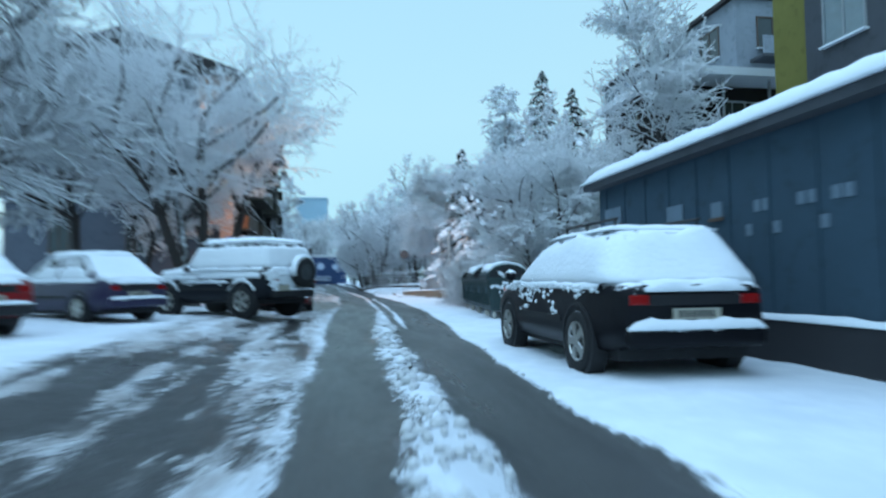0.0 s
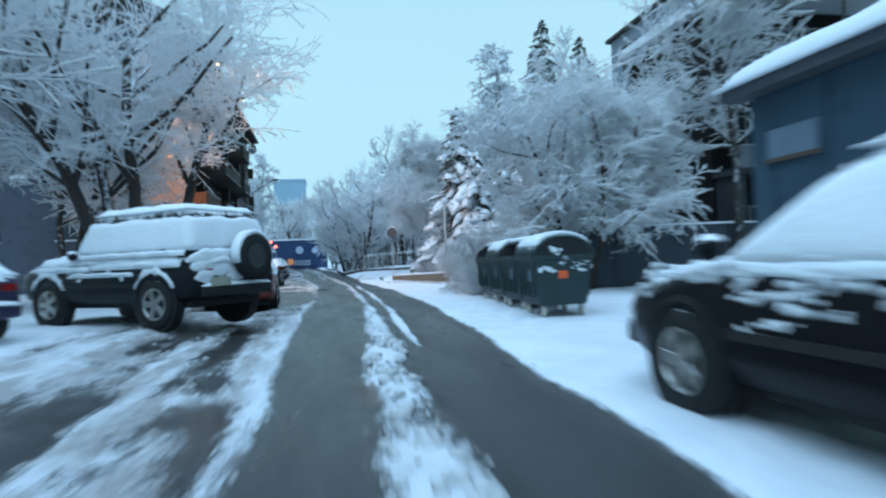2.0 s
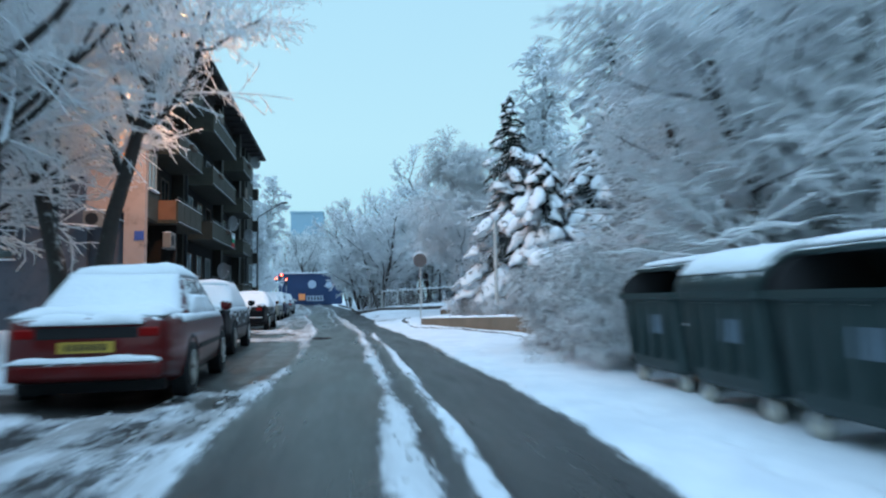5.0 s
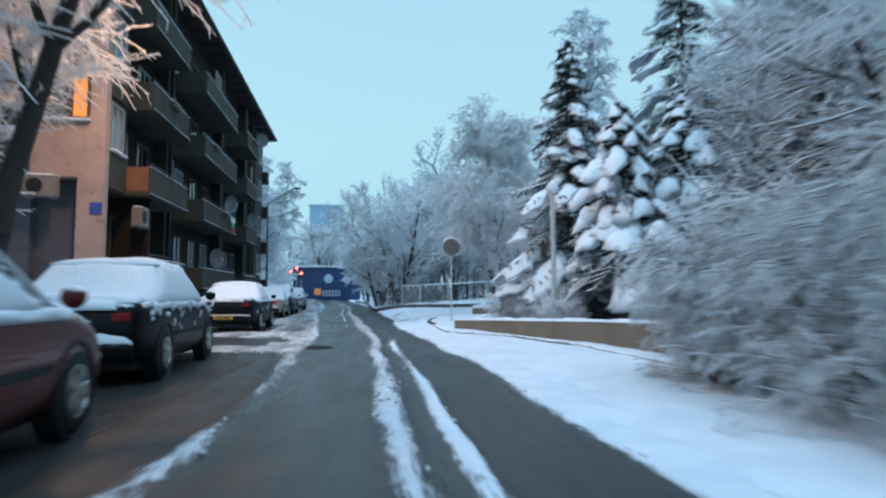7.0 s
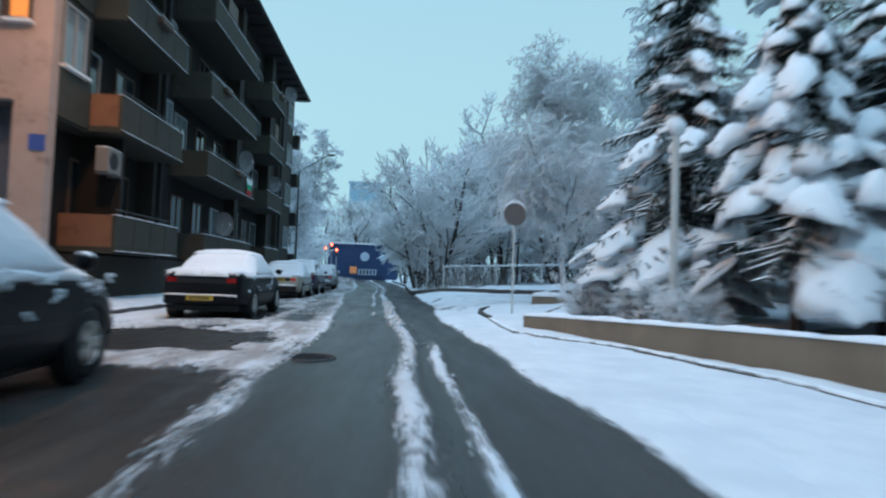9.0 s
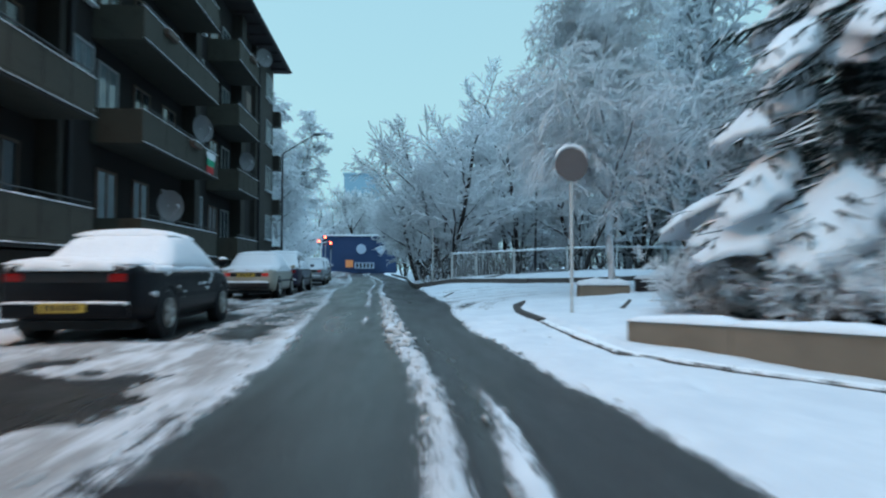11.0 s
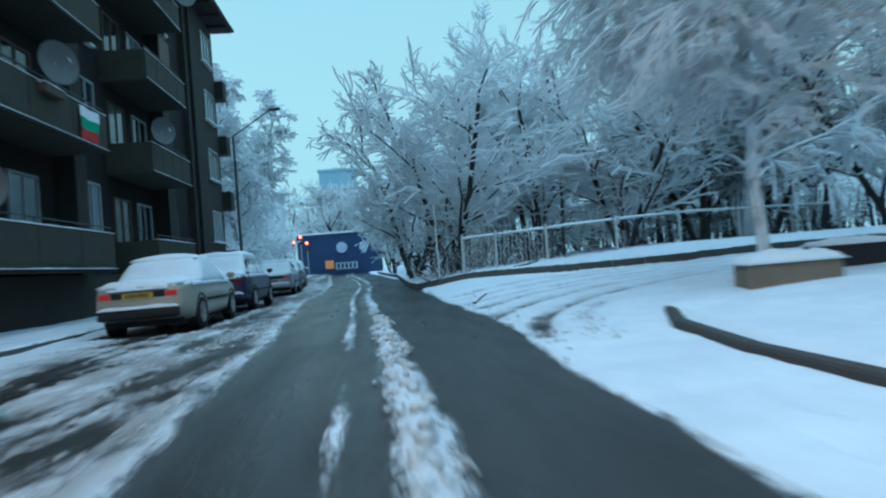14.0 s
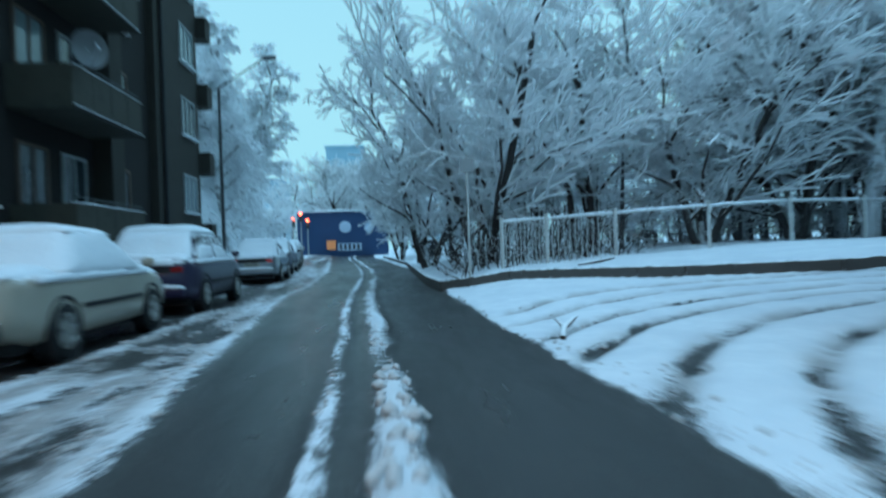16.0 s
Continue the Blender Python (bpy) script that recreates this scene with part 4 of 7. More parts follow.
def right_blocks():
    # mustard block close behind the garage
    b = thing("mustard_building", pose(0, 0, 0), "tall mustard-coloured block with a dark stair bay behind the garage", "building")
    part("wall", boxed(15.0, 8.0, -0.2, 26.0, 20.0, 17.0), M["yellow_wall"], b)
    part("stair_bay", boxed(14.2, 14.6, -0.2, 14.998, 17.6, 17.0), M["dark_wall"], b, "dark projecting stair bay")
    part("roof", boxed(14.0, 7.6, 17.001, 26.4, 20.4, 17.35), M["snow"], b, "flat snowy roof")
    for z in (2.0, 5.0, 8.0, 11.0, 14.0):
        for y in (9.2, 11.8):
            window(b, "x", y, y + 1.3, z, z + 1.5, 14.999, M["frame_white"], M["glass"], -1, 2)
        window(b, "x", 15.4, 16.8, z, z + 1.5, 14.199, M["frame_white"], M["curtain_glass"], -1, 2)
        for x in (15.8, 18.6):
            window(b, "y", x, x + 1.4, z, z + 1.5, 20.001, M["frame_white"], M["glass"], 1, 2)
    # grey block behind the trees
    c = thing("grey_building", pose(0, 0, 0), "grey panel-built block half hidden behind snowy trees", "building")
    part("wall", boxed(20.7, 30.0, -0.2, 40.0, 46.4, 16.0), M["pale_wall"], c)
    part("roof", boxed(20.4, 29.7, 16.001, 40.3, 46.7, 16.22), M["roof_tile"], c, "thin dark roof edge")
    for i, z in enumerate((1.2, 4.3, 7.4, 10.5, 13.4)):
        for y in (31.5, 35.5, 39.5, 43.0):
            window(c, "x", y, y + 1.7, z, z + 1.6, 20.699, M["frame_brown"], M["glass"], -1, 2)
        for x in (22.0, 26.0, 30.0):
            window(c, "y", x, x + 1.8, z, z + 1.6, 29.999, M["frame_brown"], M["glass"], -1, 2)
            balcony = part("balcony", boxed(x - 0.5, 28.9, z - 0.9, x + 2.4, 29.998, z - 0.75), M["dark_wall"], c)
            part("parapet", boxed(x - 0.5, 28.9, z - 0.749, x + 2.4, 28.98, z + 0.2), M["pale_wall"], balcony)
    # dark low building with a balcony beyond the bins
    d = thing("dark_house", pose(0, 0, 0), "dark low house with a concrete balcony beside the yard", "house")
    part("wall", boxed(13.6, 25.6, -0.2, 20.5, 31.0, 9.6), M["dark_recess"], d)
    part("roof", boxed(13.2, 24.0, 9.601, 20.9, 31.3, 9.95), M["snow"], d, "snow on the roof")
    for z in (3.55, 6.6):
        balcony = part("balcony", boxed(13.6, 24.3, z, 20.4, 25.598, z + 0.2), M["dark_wall"], d)
        part("parapet", boxed(13.6, 24.3, z + 0.201, 20.4, 24.4, z + 0.95, bevel=0.01), M["pale_wall"], balcony, "grey concrete parapet")
        part("ledge_snow", pad(bmesh.new(), (13.58, 24.28, z + 0.951), (20.42, 24.28, z + 0.951), (20.42, 24.42, z + 0.951), (13.58, 24.42, z + 0.951), 0.04, 40, 2, 0.5, z), M["snow"], balcony, "", True)
        for x in (13.65, 15.9, 18.1, 20.3):
            part("post", boxed(x, 24.31, z + 0.952, x + 0.09, 24.39, z + 2.95), M["frame_white"], balcony, "pale post")
        for x in (15.9, 18.1):
            part("rail", boxed(x - 2.1, 24.33, z + 1.9, x, 24.37, z + 1.95), M["frame_white"], balcony)
    for z in (1.1, 4.5, 7.5):
        for x in (14.4, 16.6, 18.7):
            window(d, "y", x, x + 1.2, z, z + 1.4, 25.599, M["frame_white"], M["glass"], -1, 2)
        window(d, "x", 27.4, 28.8, z, z + 1.4, 13.599, M["frame_brown"], M["glass"], -1, 2)
    for x in (13.7, 20.1):
        part("pier", boxed(x, 24.4, -0.2, x + 0.3, 25.6, 3.549), M["dark_wall"], d)
    # yard fence of two kinds of sheet
    f = thing("yard_fence", pose(0, 0, 0), "dark sheet-metal yard fence with a line of snow on top", "fence")
    for k in range(5):
        x = 7.2 + 1.25 * k
        part("panel", boxed(x, 23.0, 0.05, x + 1.22, 23.05, 1.85), M["fence_dark"], f)
    for k in range(5):
        x = 13.45 + 1.25 * k - 0.0
        part("panel", boxed(x, 20.6, 0.3, x + 1.22, 20.65, 1.75), M["fence_olive"], f, "olive panel")
    for x0, x1, y, z in ((7.2, 13.4, 23.02, 1.85), (13.45, 19.7, 20.62, 1.75)):
        part("fence_snow", pad(bmesh.new(), (x0, y - 0.06, z + 0.002), (x1, y - 0.06, z + 0.002), (x1, y + 0.06, z + 0.002), (x0, y + 0.06, z + 0.002), 0.06, 40, 3), M["snow"], f, "", True)
    for k in range(6):
        part("post", rod(bmesh.new(), (7.19 + 1.25 * k, 23.09, 0.0), (7.19 + 1.25 * k, 23.09, 1.84), 0.03, sides=8), M["galv"], f)


def far_end():
    b = thing("blue_kiosk", pose(0, 0, 0), "deep blue kiosk hoarding across the end of the street", "kiosk")
    z0 = gz(-3, 106)
    part("wall", boxed(-8.5, 106.0, z0 - 0.3, 0.6, 109.0, z0 + 4.6), M["blue_board"], b)
    part("roof", boxed(-8.7, 105.8, z0 + 4.601, 0.8, 109.2, z0 + 4.8), M["snow"], b, "snow on its roof")
    part("sign_disc", lathe(bmesh.new(), [(0.55, 105.9), (0.6, 105.93), (0.6, 105.997)], "y", (-3.7, 0, z0 + 3.0), 24), M["pale_board"], b, "pale round emblem")
    part("sign_disc", lathe(bmesh.new(), [(0.45, 105.9), (0.5, 105.93), (0.5, 105.997)], "y", (-1.3, 0, z0 + 2.9), 24), M["pale_board"], b, "pale round emblem")
    board = part("notice_board", boxed(-4.5, 105.9, z0 + 0.6, -2.1, 105.997, z0 + 1.35), M["pale_board"], b, "pale board with dark unreadable bars")
    for k in range(5):
        part("letter_bar", boxed(-4.3 + 0.44 * k, 105.88, z0 + 0.72, -4.06 + 0.44 * k, 105.899, z0 + 1.22), M["ink"], board)
    part("lit_panel", boxed(-5.6, 105.9, z0 + 0.75, -4.7, 105.997, z0 + 1.65), M["amber_board"], b, "lit orange panel")
    # tower blocks, the mist put into their wall and pane colours
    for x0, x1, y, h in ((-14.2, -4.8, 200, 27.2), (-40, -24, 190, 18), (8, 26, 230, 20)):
        t = thing("tower_block", pose(0, 0, 0), "distant tower block with winter mist put into its pale colours", "building", "far tower blocks")
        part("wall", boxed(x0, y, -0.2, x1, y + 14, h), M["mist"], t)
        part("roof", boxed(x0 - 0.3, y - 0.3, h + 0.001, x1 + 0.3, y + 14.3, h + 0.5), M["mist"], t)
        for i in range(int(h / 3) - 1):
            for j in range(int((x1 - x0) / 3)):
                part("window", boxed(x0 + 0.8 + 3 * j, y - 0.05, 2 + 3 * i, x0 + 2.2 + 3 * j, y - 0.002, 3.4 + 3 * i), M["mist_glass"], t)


apartment_block()
for x, y, z, r, turn in ((-5.75, 50.9, 5.55, 0.42, 60), (-5.75, 56.9, 5.5, 0.38, 50), (-5.75, 48.2, 2.72, 0.42, 55), (-5.75, 60.1, 11.1, 0.42, 45)):
    satellite_dish(x, y, z, r, turn)
air_conditioner(-8.12, 38.44, 3.85, 0)
air_conditioner(-6.5, 40.75, 3.3, 90)
flag()
hut()
right_blocks()
far_end()

# ---- vehicles ----
def crumb(bm, at, r, squash, rng, smooth=1):
    """A small lump of snow."""
    made = bmesh.ops.create_icosphere(bm, subdivisions=smooth, radius=r)["verts"]
    for v in made:
        k = rng.uniform(0.75, 1.25) if smooth == 1 else rng.uniform(0.95, 1.05)
        v.co = Vector((v.co.x * squash[0] * k, v.co.y * squash[1] * k, v.co.z * squash[2] * k)) + Vector(at)


def lerp_at(table, v):
    return float(np.interp(v, [p[0] for p in table], [p[1] for p in table]))


def wheel(parent, x, y, r, width, side):
    w = thing("wheel", pose(x, y, r), "", "")
    w.parent = parent
    s = side
    tyre = bmesh.new()
    prof = [(r * 0.62, -width / 2 + 0.01), (r * 0.93, -width / 2), (r, -width / 2 + 0.03), (r, width / 2 - 0.03), (r * 0.93, width / 2), (r * 0.62, width / 2 - 0.01)]
    lathe(tyre, prof, "x", (0, 0, 0), 28)
    part("tyre", tyre, M["rubber"], w, "", True)
    rim = bmesh.new()
    lathe(rim, [(r * 0.60, s * (width / 2 - 0.03)), (r * 0.64, s * (width / 2 + 0.004)), (r * 0.60, s * (width / 2 + 0.008)), (r * 0.55, s * (width / 2 - 0.02)), (0.02, s * (width / 2 - 0.03))], "x", (0, 0, 0), 24)
    for k in range(5):
        a = 2 * math.pi * k / 5
        d, e = Vector((0, math.cos(a), math.sin(a))), Vector((0, -math.sin(a), math.cos(a)))
        o = Vector((s * (width / 2 - 0.01), 0, 0))
        q = [o + d * 0.04 + e * 0.035, o + d * 0.04 - e * 0.035, o + d * r * 0.58 - e * 0.05, o + d * r * 0.58 + e * 0.05]
        f = [bm_v for bm_v in (rim.verts.new(p) for p in q)]
        g = [bm_v for bm_v in (rim.verts.new(p + Vector((s * 0.02, 0, 0))) for p in q)]
        rim.faces.new(g)
        for i in range(4):
            rim.faces.new((f[i], f[(i + 1) % 4], g[(i + 1) % 4], g[i]))
    lathe(rim, [(0.05, s * (width / 2 - 0.02)), (0.05, s * (width / 2 + 0.012)), (0.03, s * (width / 2 + 0.02))], "x", (0, 0, 0), 12)
    part("rim", rim, M["alloy"], w, "bright rim", False)
    return w


def rounded_outline(y0, y1, w, r, n=5):
    pts = []
    for cx, cy, a0 in ((w - r, y1 - r, 0), (-w + r, y1 - r, 90), (-w + r, y0 + r, 180), (w - r, y0 + r, 270)):
        for k in range(n):
            a = radians(a0 + 90 * k / (n - 1))
            pts.append((cx + r * math.cos(a), cy + r * math.sin(a)))
    return pts


def car(m, name, label, category, L, W, paint, deck, cabin, belt, roof, wheels_at, wr=0.31, clear=0.20, group="cars parked along the street", tail="tail", plate="plate_white",
        boxy=0.0, rails=False, spare=False, snow=0.09, bars=True, glass_snow=True, side_snow=0.0, plate_up=0.0, tumble=None, clods=0):
    """A car with its nose along +y. deck: (y, z) of bonnet, belt and boot line; cabin: y of rear foot, rear roof, front roof and screen foot."""
    c = thing(name, m, label, category, group)
    hw = W / 2
    y_r, y_f = -L / 2, L / 2
    ra, fa = wheels_at
    body = bmesh.new()
    rings = []
    ys = sorted(set(np.linspace(y_r, y_f, 25).tolist() + [y_r + 0.05, y_r + 0.13, y_f - 0.06, y_f - 0.15]))
    for y in ys:
        e = min(y - y_r, y_f - y)
        sq = (0.93 if boxy else 0.82) + (0.07 if boxy else 0.18) * min(1, math.sqrt(e / 0.6))
        zt = lerp_at(deck, y)
        zb = clear + 0.12 * max(0, 1 - e / 0.5)
        mid = zb + 0.45 * (zt - zb)
        w = hw * sq
        half = [(w * 0.80, zb), (w * 0.96, zb + 0.05), (w, zb + 0.22), (w, mid), (w * 0.985, zt - 0.14), (w * 0.96, zt - 0.05), (w * 0.86, zt), (w * 0.45, zt + 0.015)]
        rings.append([(x, y, z) for x, z in half] + [(-x, y, z) for x, z in reversed(half)])
    loft(body, rings)
    b = part("body", body, M[paint], c, "", True)
    # wheel arches and wheels
    for y in (ra, fa):
        for s in (-1, 1):
            arch = bmesh.new()
            lathe(arch, [(wr * 1.22, s * (hw * 0.80)), (wr * 1.22, s * (hw * 0.998 + 0.006)), (wr * 1.12, s * (hw + 0.012)), (wr * 1.05, s * (hw * 0.97))], "x", (0, y, wr * 1.04), 24)
            part("wheel_arch", arch, M["plastic"], b)
            wheel(c, s * (hw - 0.085), y, wr, 0.20, s)
    # cabin
    yr0, yr1, yf1, yf0 = cabin
    levels = 8
    tum = tumble if tumble is not None else 0.10 if boxy else 0.17

    def rear(t):
        return yr0 + (yr1 - yr0) * (t ** 0.9)

    def front(t):
        return yf0 + (yf1 - yf0) * (t ** 0.95)

    def half_w(t):
        return hw * 0.93 - tum * t ** 1.3

    cab = bmesh.new()
    rings = []
    for k in range(levels + 1):
        t = k / levels
        z = belt - 0.04 + (roof - belt + 0.04) * t
        inset = 0.0 if t < 0.85 else 0.05 * ((t - 0.85) / 0.15) ** 2
        rings.append([(x, y, z) for x, y in rounded_outline(rear(t) + inset, front(t) - inset, half_w(t) - inset, 0.14 if boxy else 0.26)])
    ring = rounded_outline(rear(1) + 0.22, front(1) - 0.25, half_w(1) - 0.2, 0.12)
    rings.append([(x, y, roof + 0.035) for x, y in ring])
    loft(cab, rings)
    part("cabin", cab, M[paint], c, "", True)
    zz = lambda t: belt - 0.04 + (roof - belt + 0.04) * t
    t0, t1 = 0.14, 0.84

    def pane(name, pts, off, mat="car_glass"):
        bm = bmesh.new()
        a = [bm.verts.new(Vector(p) + Vector(off)) for p in pts]
        d = [bm.verts.new(Vector(p)) for p in pts]
        bm.faces.new(a)
        n = len(a)
        for i in range(n):
            bm.faces.new((a[i], a[(i + 1) % n], d[(i + 1) % n], d[i]))
        return part(name, bm, M[mat], c)

    w0, w1 = half_w(t0) - 0.13, half_w(t1) - 0.12
    pane("rear_window", [(-w0, rear(t0), zz(t0)), (w0, rear(t0), zz(t0)), (w1, rear(t1), zz(t1)), (-w1, rear(t1), zz(t1))], (0, -0.018, 0.006))
    pane("windscreen", [(w0, front(t0), zz(t0)), (-w0, front(t0), zz(t0)), (-w1, front(t1), zz(t1)), (w1, front(t1), zz(t1))], (0, 0.018, 0.006))
    mid_y = (yr0 + yf0) / 2
    splits = [(rear(t0) + 0.16, rear(t1) + 0.10, mid_y - 0.05, mid_y - 0.05), (mid_y + 0.05, mid_y + 0.05, front(t0) - 0.20, front(t1) - 0.12)]
    for s in (-1, 1):
        for a0, a1, b0, b1 in splits:
            pane("side_window", [(s * half_w(t0), a0, zz(t0)), (s * half_w(t0), b0, zz(t0)), (s * half_w(t1), b1, zz(t1)), (s * half_w(t1), a1, zz(t1))], (s * 0.012, 0, 0.0))
    # bumpers, lamps, plates, mirrors, trims
    for y, s in ((y_r, -1), (y_f, 1)):
        bm = boxed(-hw * 0.84, min(y - s * 0.05, y + s * 0.07), clear + 0.10, hw * 0.84, max(y - s * 0.05, y + s * 0.07), clear + 0.30, bevel=0.055)
        part("bumper", bm, M["plastic"] if paint in ("white_paint", "jeep_paint", "red_paint") else M[paint], c, "", True)
    zt_r = lerp_at(deck, y_r + 0.1)
    for s in (-1, 1):
        x0, x1 = sorted((s * hw * 0.56, s * hw * (0.86 if boxy else 0.80)))
        part("tail_lamp", boxed(x0, y_r - 0.012, zt_r - 0.235, x1, y_r + 0.10, zt_r - 0.13, bevel=0.02), M[tail], c, "red tail lamp")
        part("headlamp", boxed(x0, y_f - 0.12, lerp_at(deck, y_f - 0.1) - 0.22, x1, y_f + 0.012, lerp_at(deck, y_f - 0.1) - 0.08, bevel=0.012), M["glass"], c)
        mir = bmesh.new()
        lathe(mir, [(0.03, 0.0), (0.075, 0.02), (0.085, 0.08), (0.05, 0.12)], "y", (s * (hw + 0.10), cabin[3] - 0.30, belt + 0.07), 14)
        part("mirror", mir, M[paint], c, "", True)
        part("side_trim", boxed(*sorted((s * (hw - 0.002), s * (hw + 0.014)))[:1], ra + wr * 1.35, clear + 0.30, sorted((s * (hw - 0.002), s * (hw + 0.014)))[1], fa - wr * 1.35, clear + 0.36), M["plastic"], c)
    zp = zt_r + plate_up
    if not spare:
        part("tail_panel", boxed(-hw * 0.555, y_r - 0.006, zt_r - 0.24, hw * 0.555, y_r + 0.06, zt_r - 0.125, bevel=0.01), M["plastic"], c, "dark panel between the tail lamps")
    if not spare:
        fwd = 0.066 if plate_up < 0 else 0.0            # a low plate sits on the bumper
        pl = part("number_plate", boxed(-0.26, y_r - 0.028 - fwd, zp - 0.38, 0.26, y_r - 0.012 - fwd, zp - 0.27), M[plate], c, "number plate with plain dark bars")
    else:
        pl = part("number_plate", boxed(-0.62, y_r - 0.088, clear + 0.28, -0.22, y_r - 0.072, clear + 0.42), M[plate], c, "number plate with plain dark bars")
    if bars and not spare:
        for k in range(7):
            part("plate_bar", boxed(-0.20 + 0.058 * k, y_r - 0.031 - fwd, zp - 0.36, -0.165 + 0.058 * k, y_r - 0.0281 - fwd, zp - 0.29), M["ink"], pl)
    part("underbody", boxed(-hw * 0.8, y_r + 0.25, clear - 0.05, hw * 0.8, y_f - 0.25, clear + 0.08), M["plastic"], c)
    if rails:
        for s in (-1, 1):
            bm = bmesh.new()
            rod(bm, (s * (half_w(1) - 0.10), rear(1) + 0.15, roof + 0.11), (s * (half_w(1) - 0.10), front(1) - 0.25, roof + 0.11), 0.018, sides=8)
            for y in (rear(1) + 0.2, (rear(1) + front(1)) / 2, front(1) - 0.3):
                rod(bm, (s * (half_w(1) - 0.10), y, roof - 0.01), (s * (half_w(1) - 0.10), y, roof + 0.11), 0.016, sides=6)
            part("roof_rail", bm, M["plastic"], c)
    if spare:
        sp = bmesh.new()
        lathe(sp, [(0.24, y_r - 0.06), (0.36, y_r - 0.07), (0.385, y_r - 0.10), (0.385, y_r - 0.22), (0.36, y_r - 0.26), (0.22, y_r - 0.25)], "y", (0.22, 0, belt - 0.06), 28)
        wheel_b = part("spare_wheel", sp, M["rubber"], c, "black spare wheel on the back door", True)
        hub = bmesh.new()
        lathe(hub, [(0.21, y_r - 0.245), (0.215, y_r - 0.262), (0.19, y_r - 0.268), (0.15, y_r - 0.256), (0.10, y_r - 0.262), (0.05, y_r - 0.275)], "y", (0.22, 0, belt - 0.06), 20)
        part("hub", hub, M["lamp_steel"], wheel_b, "dull metal hub")
        scap = bmesh.new()
        rings = []
        for k in range(13):
            a = radians(-15 + 210 * k / 12)
            rr = [(0.388, -0.05), (0.40 + 0.05 * math.sin(radians(180 * k / 12)) , -0.07), (0.40 + 0.055 * math.sin(radians(180 * k / 12)), -0.22), (0.388, -0.25)]
            rings.append([(0.22 + r * math.cos(a), y_r + d, belt - 0.06 + r * math.sin(a)) for r, d in rr])
        loft(scap, rings)
        part("spare_snow", scap, M["snow"], wheel_b, "snow ridge over the spare wheel", True)
    # snow lying on it
    def lie(name, a, b, d, e, thick, nu, nv, lump, seed, rim=0.35):
        part(name, pad(bmesh.new(), a, b, d, e, thick, nu, nv, lump, seed, rim), M["snow"], c, "soft fresh snow", True)

    domed = side_snow > 0.78                              # roof snow that runs into the coat below it
    ws = half_w(1) + (0.035 if domed else 0.01)
    lie("roof_snow", (-ws, rear(1) + 0.02, roof - 0.02), (ws, rear(1) + 0.02, roof - 0.02), (ws, front(1) - 0.02, roof - 0.02), (-ws, front(1) - 0.02, roof - 0.02), snow + (0.03 if domed else 0.05), 12, 18, 0.28, L, 0.85 if domed else 0.30)
    shelled = side_snow > 0.78
    if shelled:                                          # one soft coat all round the cabin, ragged along its upper rim
        model = rounded_outline(rear(0.4), front(0.4), half_w(0.4), 0.30)
        counts = [max(1, round(math.dist(p, q) / 0.09)) for p, q in zip(model, model[1:] + model[:1])]

        def coat_ring(t, d, ragged):
            ring = []
            base = rounded_outline(rear(t) - d, front(t) + d, half_w(t) + d, 0.16 if boxy else 0.30)
            for (xa, ya), (xb, yb), n in zip(base, base[1:] + base[:1], counts):
                for q in range(n):
                    x, y = xa + (xb - xa) * q / n, ya + (yb - ya) * q / n
                    f = 0.0 if d < 0 else 0.014 * abs(noise.noise(Vector((x * 3.0, y * 3.0, t * 4 + L))))
                    ring.append((x * (1 + f), y * (1 + f), zz(t) + ragged * (noise.noise(Vector((x * 2.2, y * 2.2, L))) + 0.6 * noise.noise(Vector((x * 7, y * 7, L))))))
            return ring

        low = 0.13 if boxy else 0.0
        steps = [(low + 0.02, -0.02, 0.09 if boxy else 0.0), (low, 0.03, 0.09 if boxy else 0.03)]
        steps += [(t, 0.05, 0.0) for t in (0.12, 0.25, 0.4, 0.55, 0.7) if low + 0.06 < t < side_snow - 0.1]
        steps += [(side_snow - 0.06, 0.044, 0.05), (side_snow, 0.022, 0.07), (side_snow + 0.01, -0.03, 0.07)]
        coat = loft(bmesh.new(), [coat_ring(*q) for q in steps], True, False)
        part("cabin_snow", coat, M["snow"], c, "soft coat of snow over the windows", True)
    elif glass_snow:
        wl, wu = half_w(0.05) - 0.03, half_w(0.95) - 0.02
        upper = 0.76 if boxy else 0.97
        lie("rear_window_snow", (-wl, rear(0.0) - 0.02, zz(0.02)), (wl, rear(0.0) - 0.02, zz(0.02)), (wu, rear(upper) + 0.02, zz(upper + 0.01)), (-wu, rear(upper) + 0.02, zz(upper + 0.01)), 0.045, 10, 8, 0.6, L + 3)
        lie("windscreen_snow", (wl, front(0.0) + 0.02, zz(0.02)), (-wl, front(0.0) + 0.02, zz(0.02)), (-wu, front(0.97) - 0.02, zz(0.98)), (wu, front(0.97) - 0.02, zz(0.98)), 0.045, 10, 8, 0.6, L + 5)
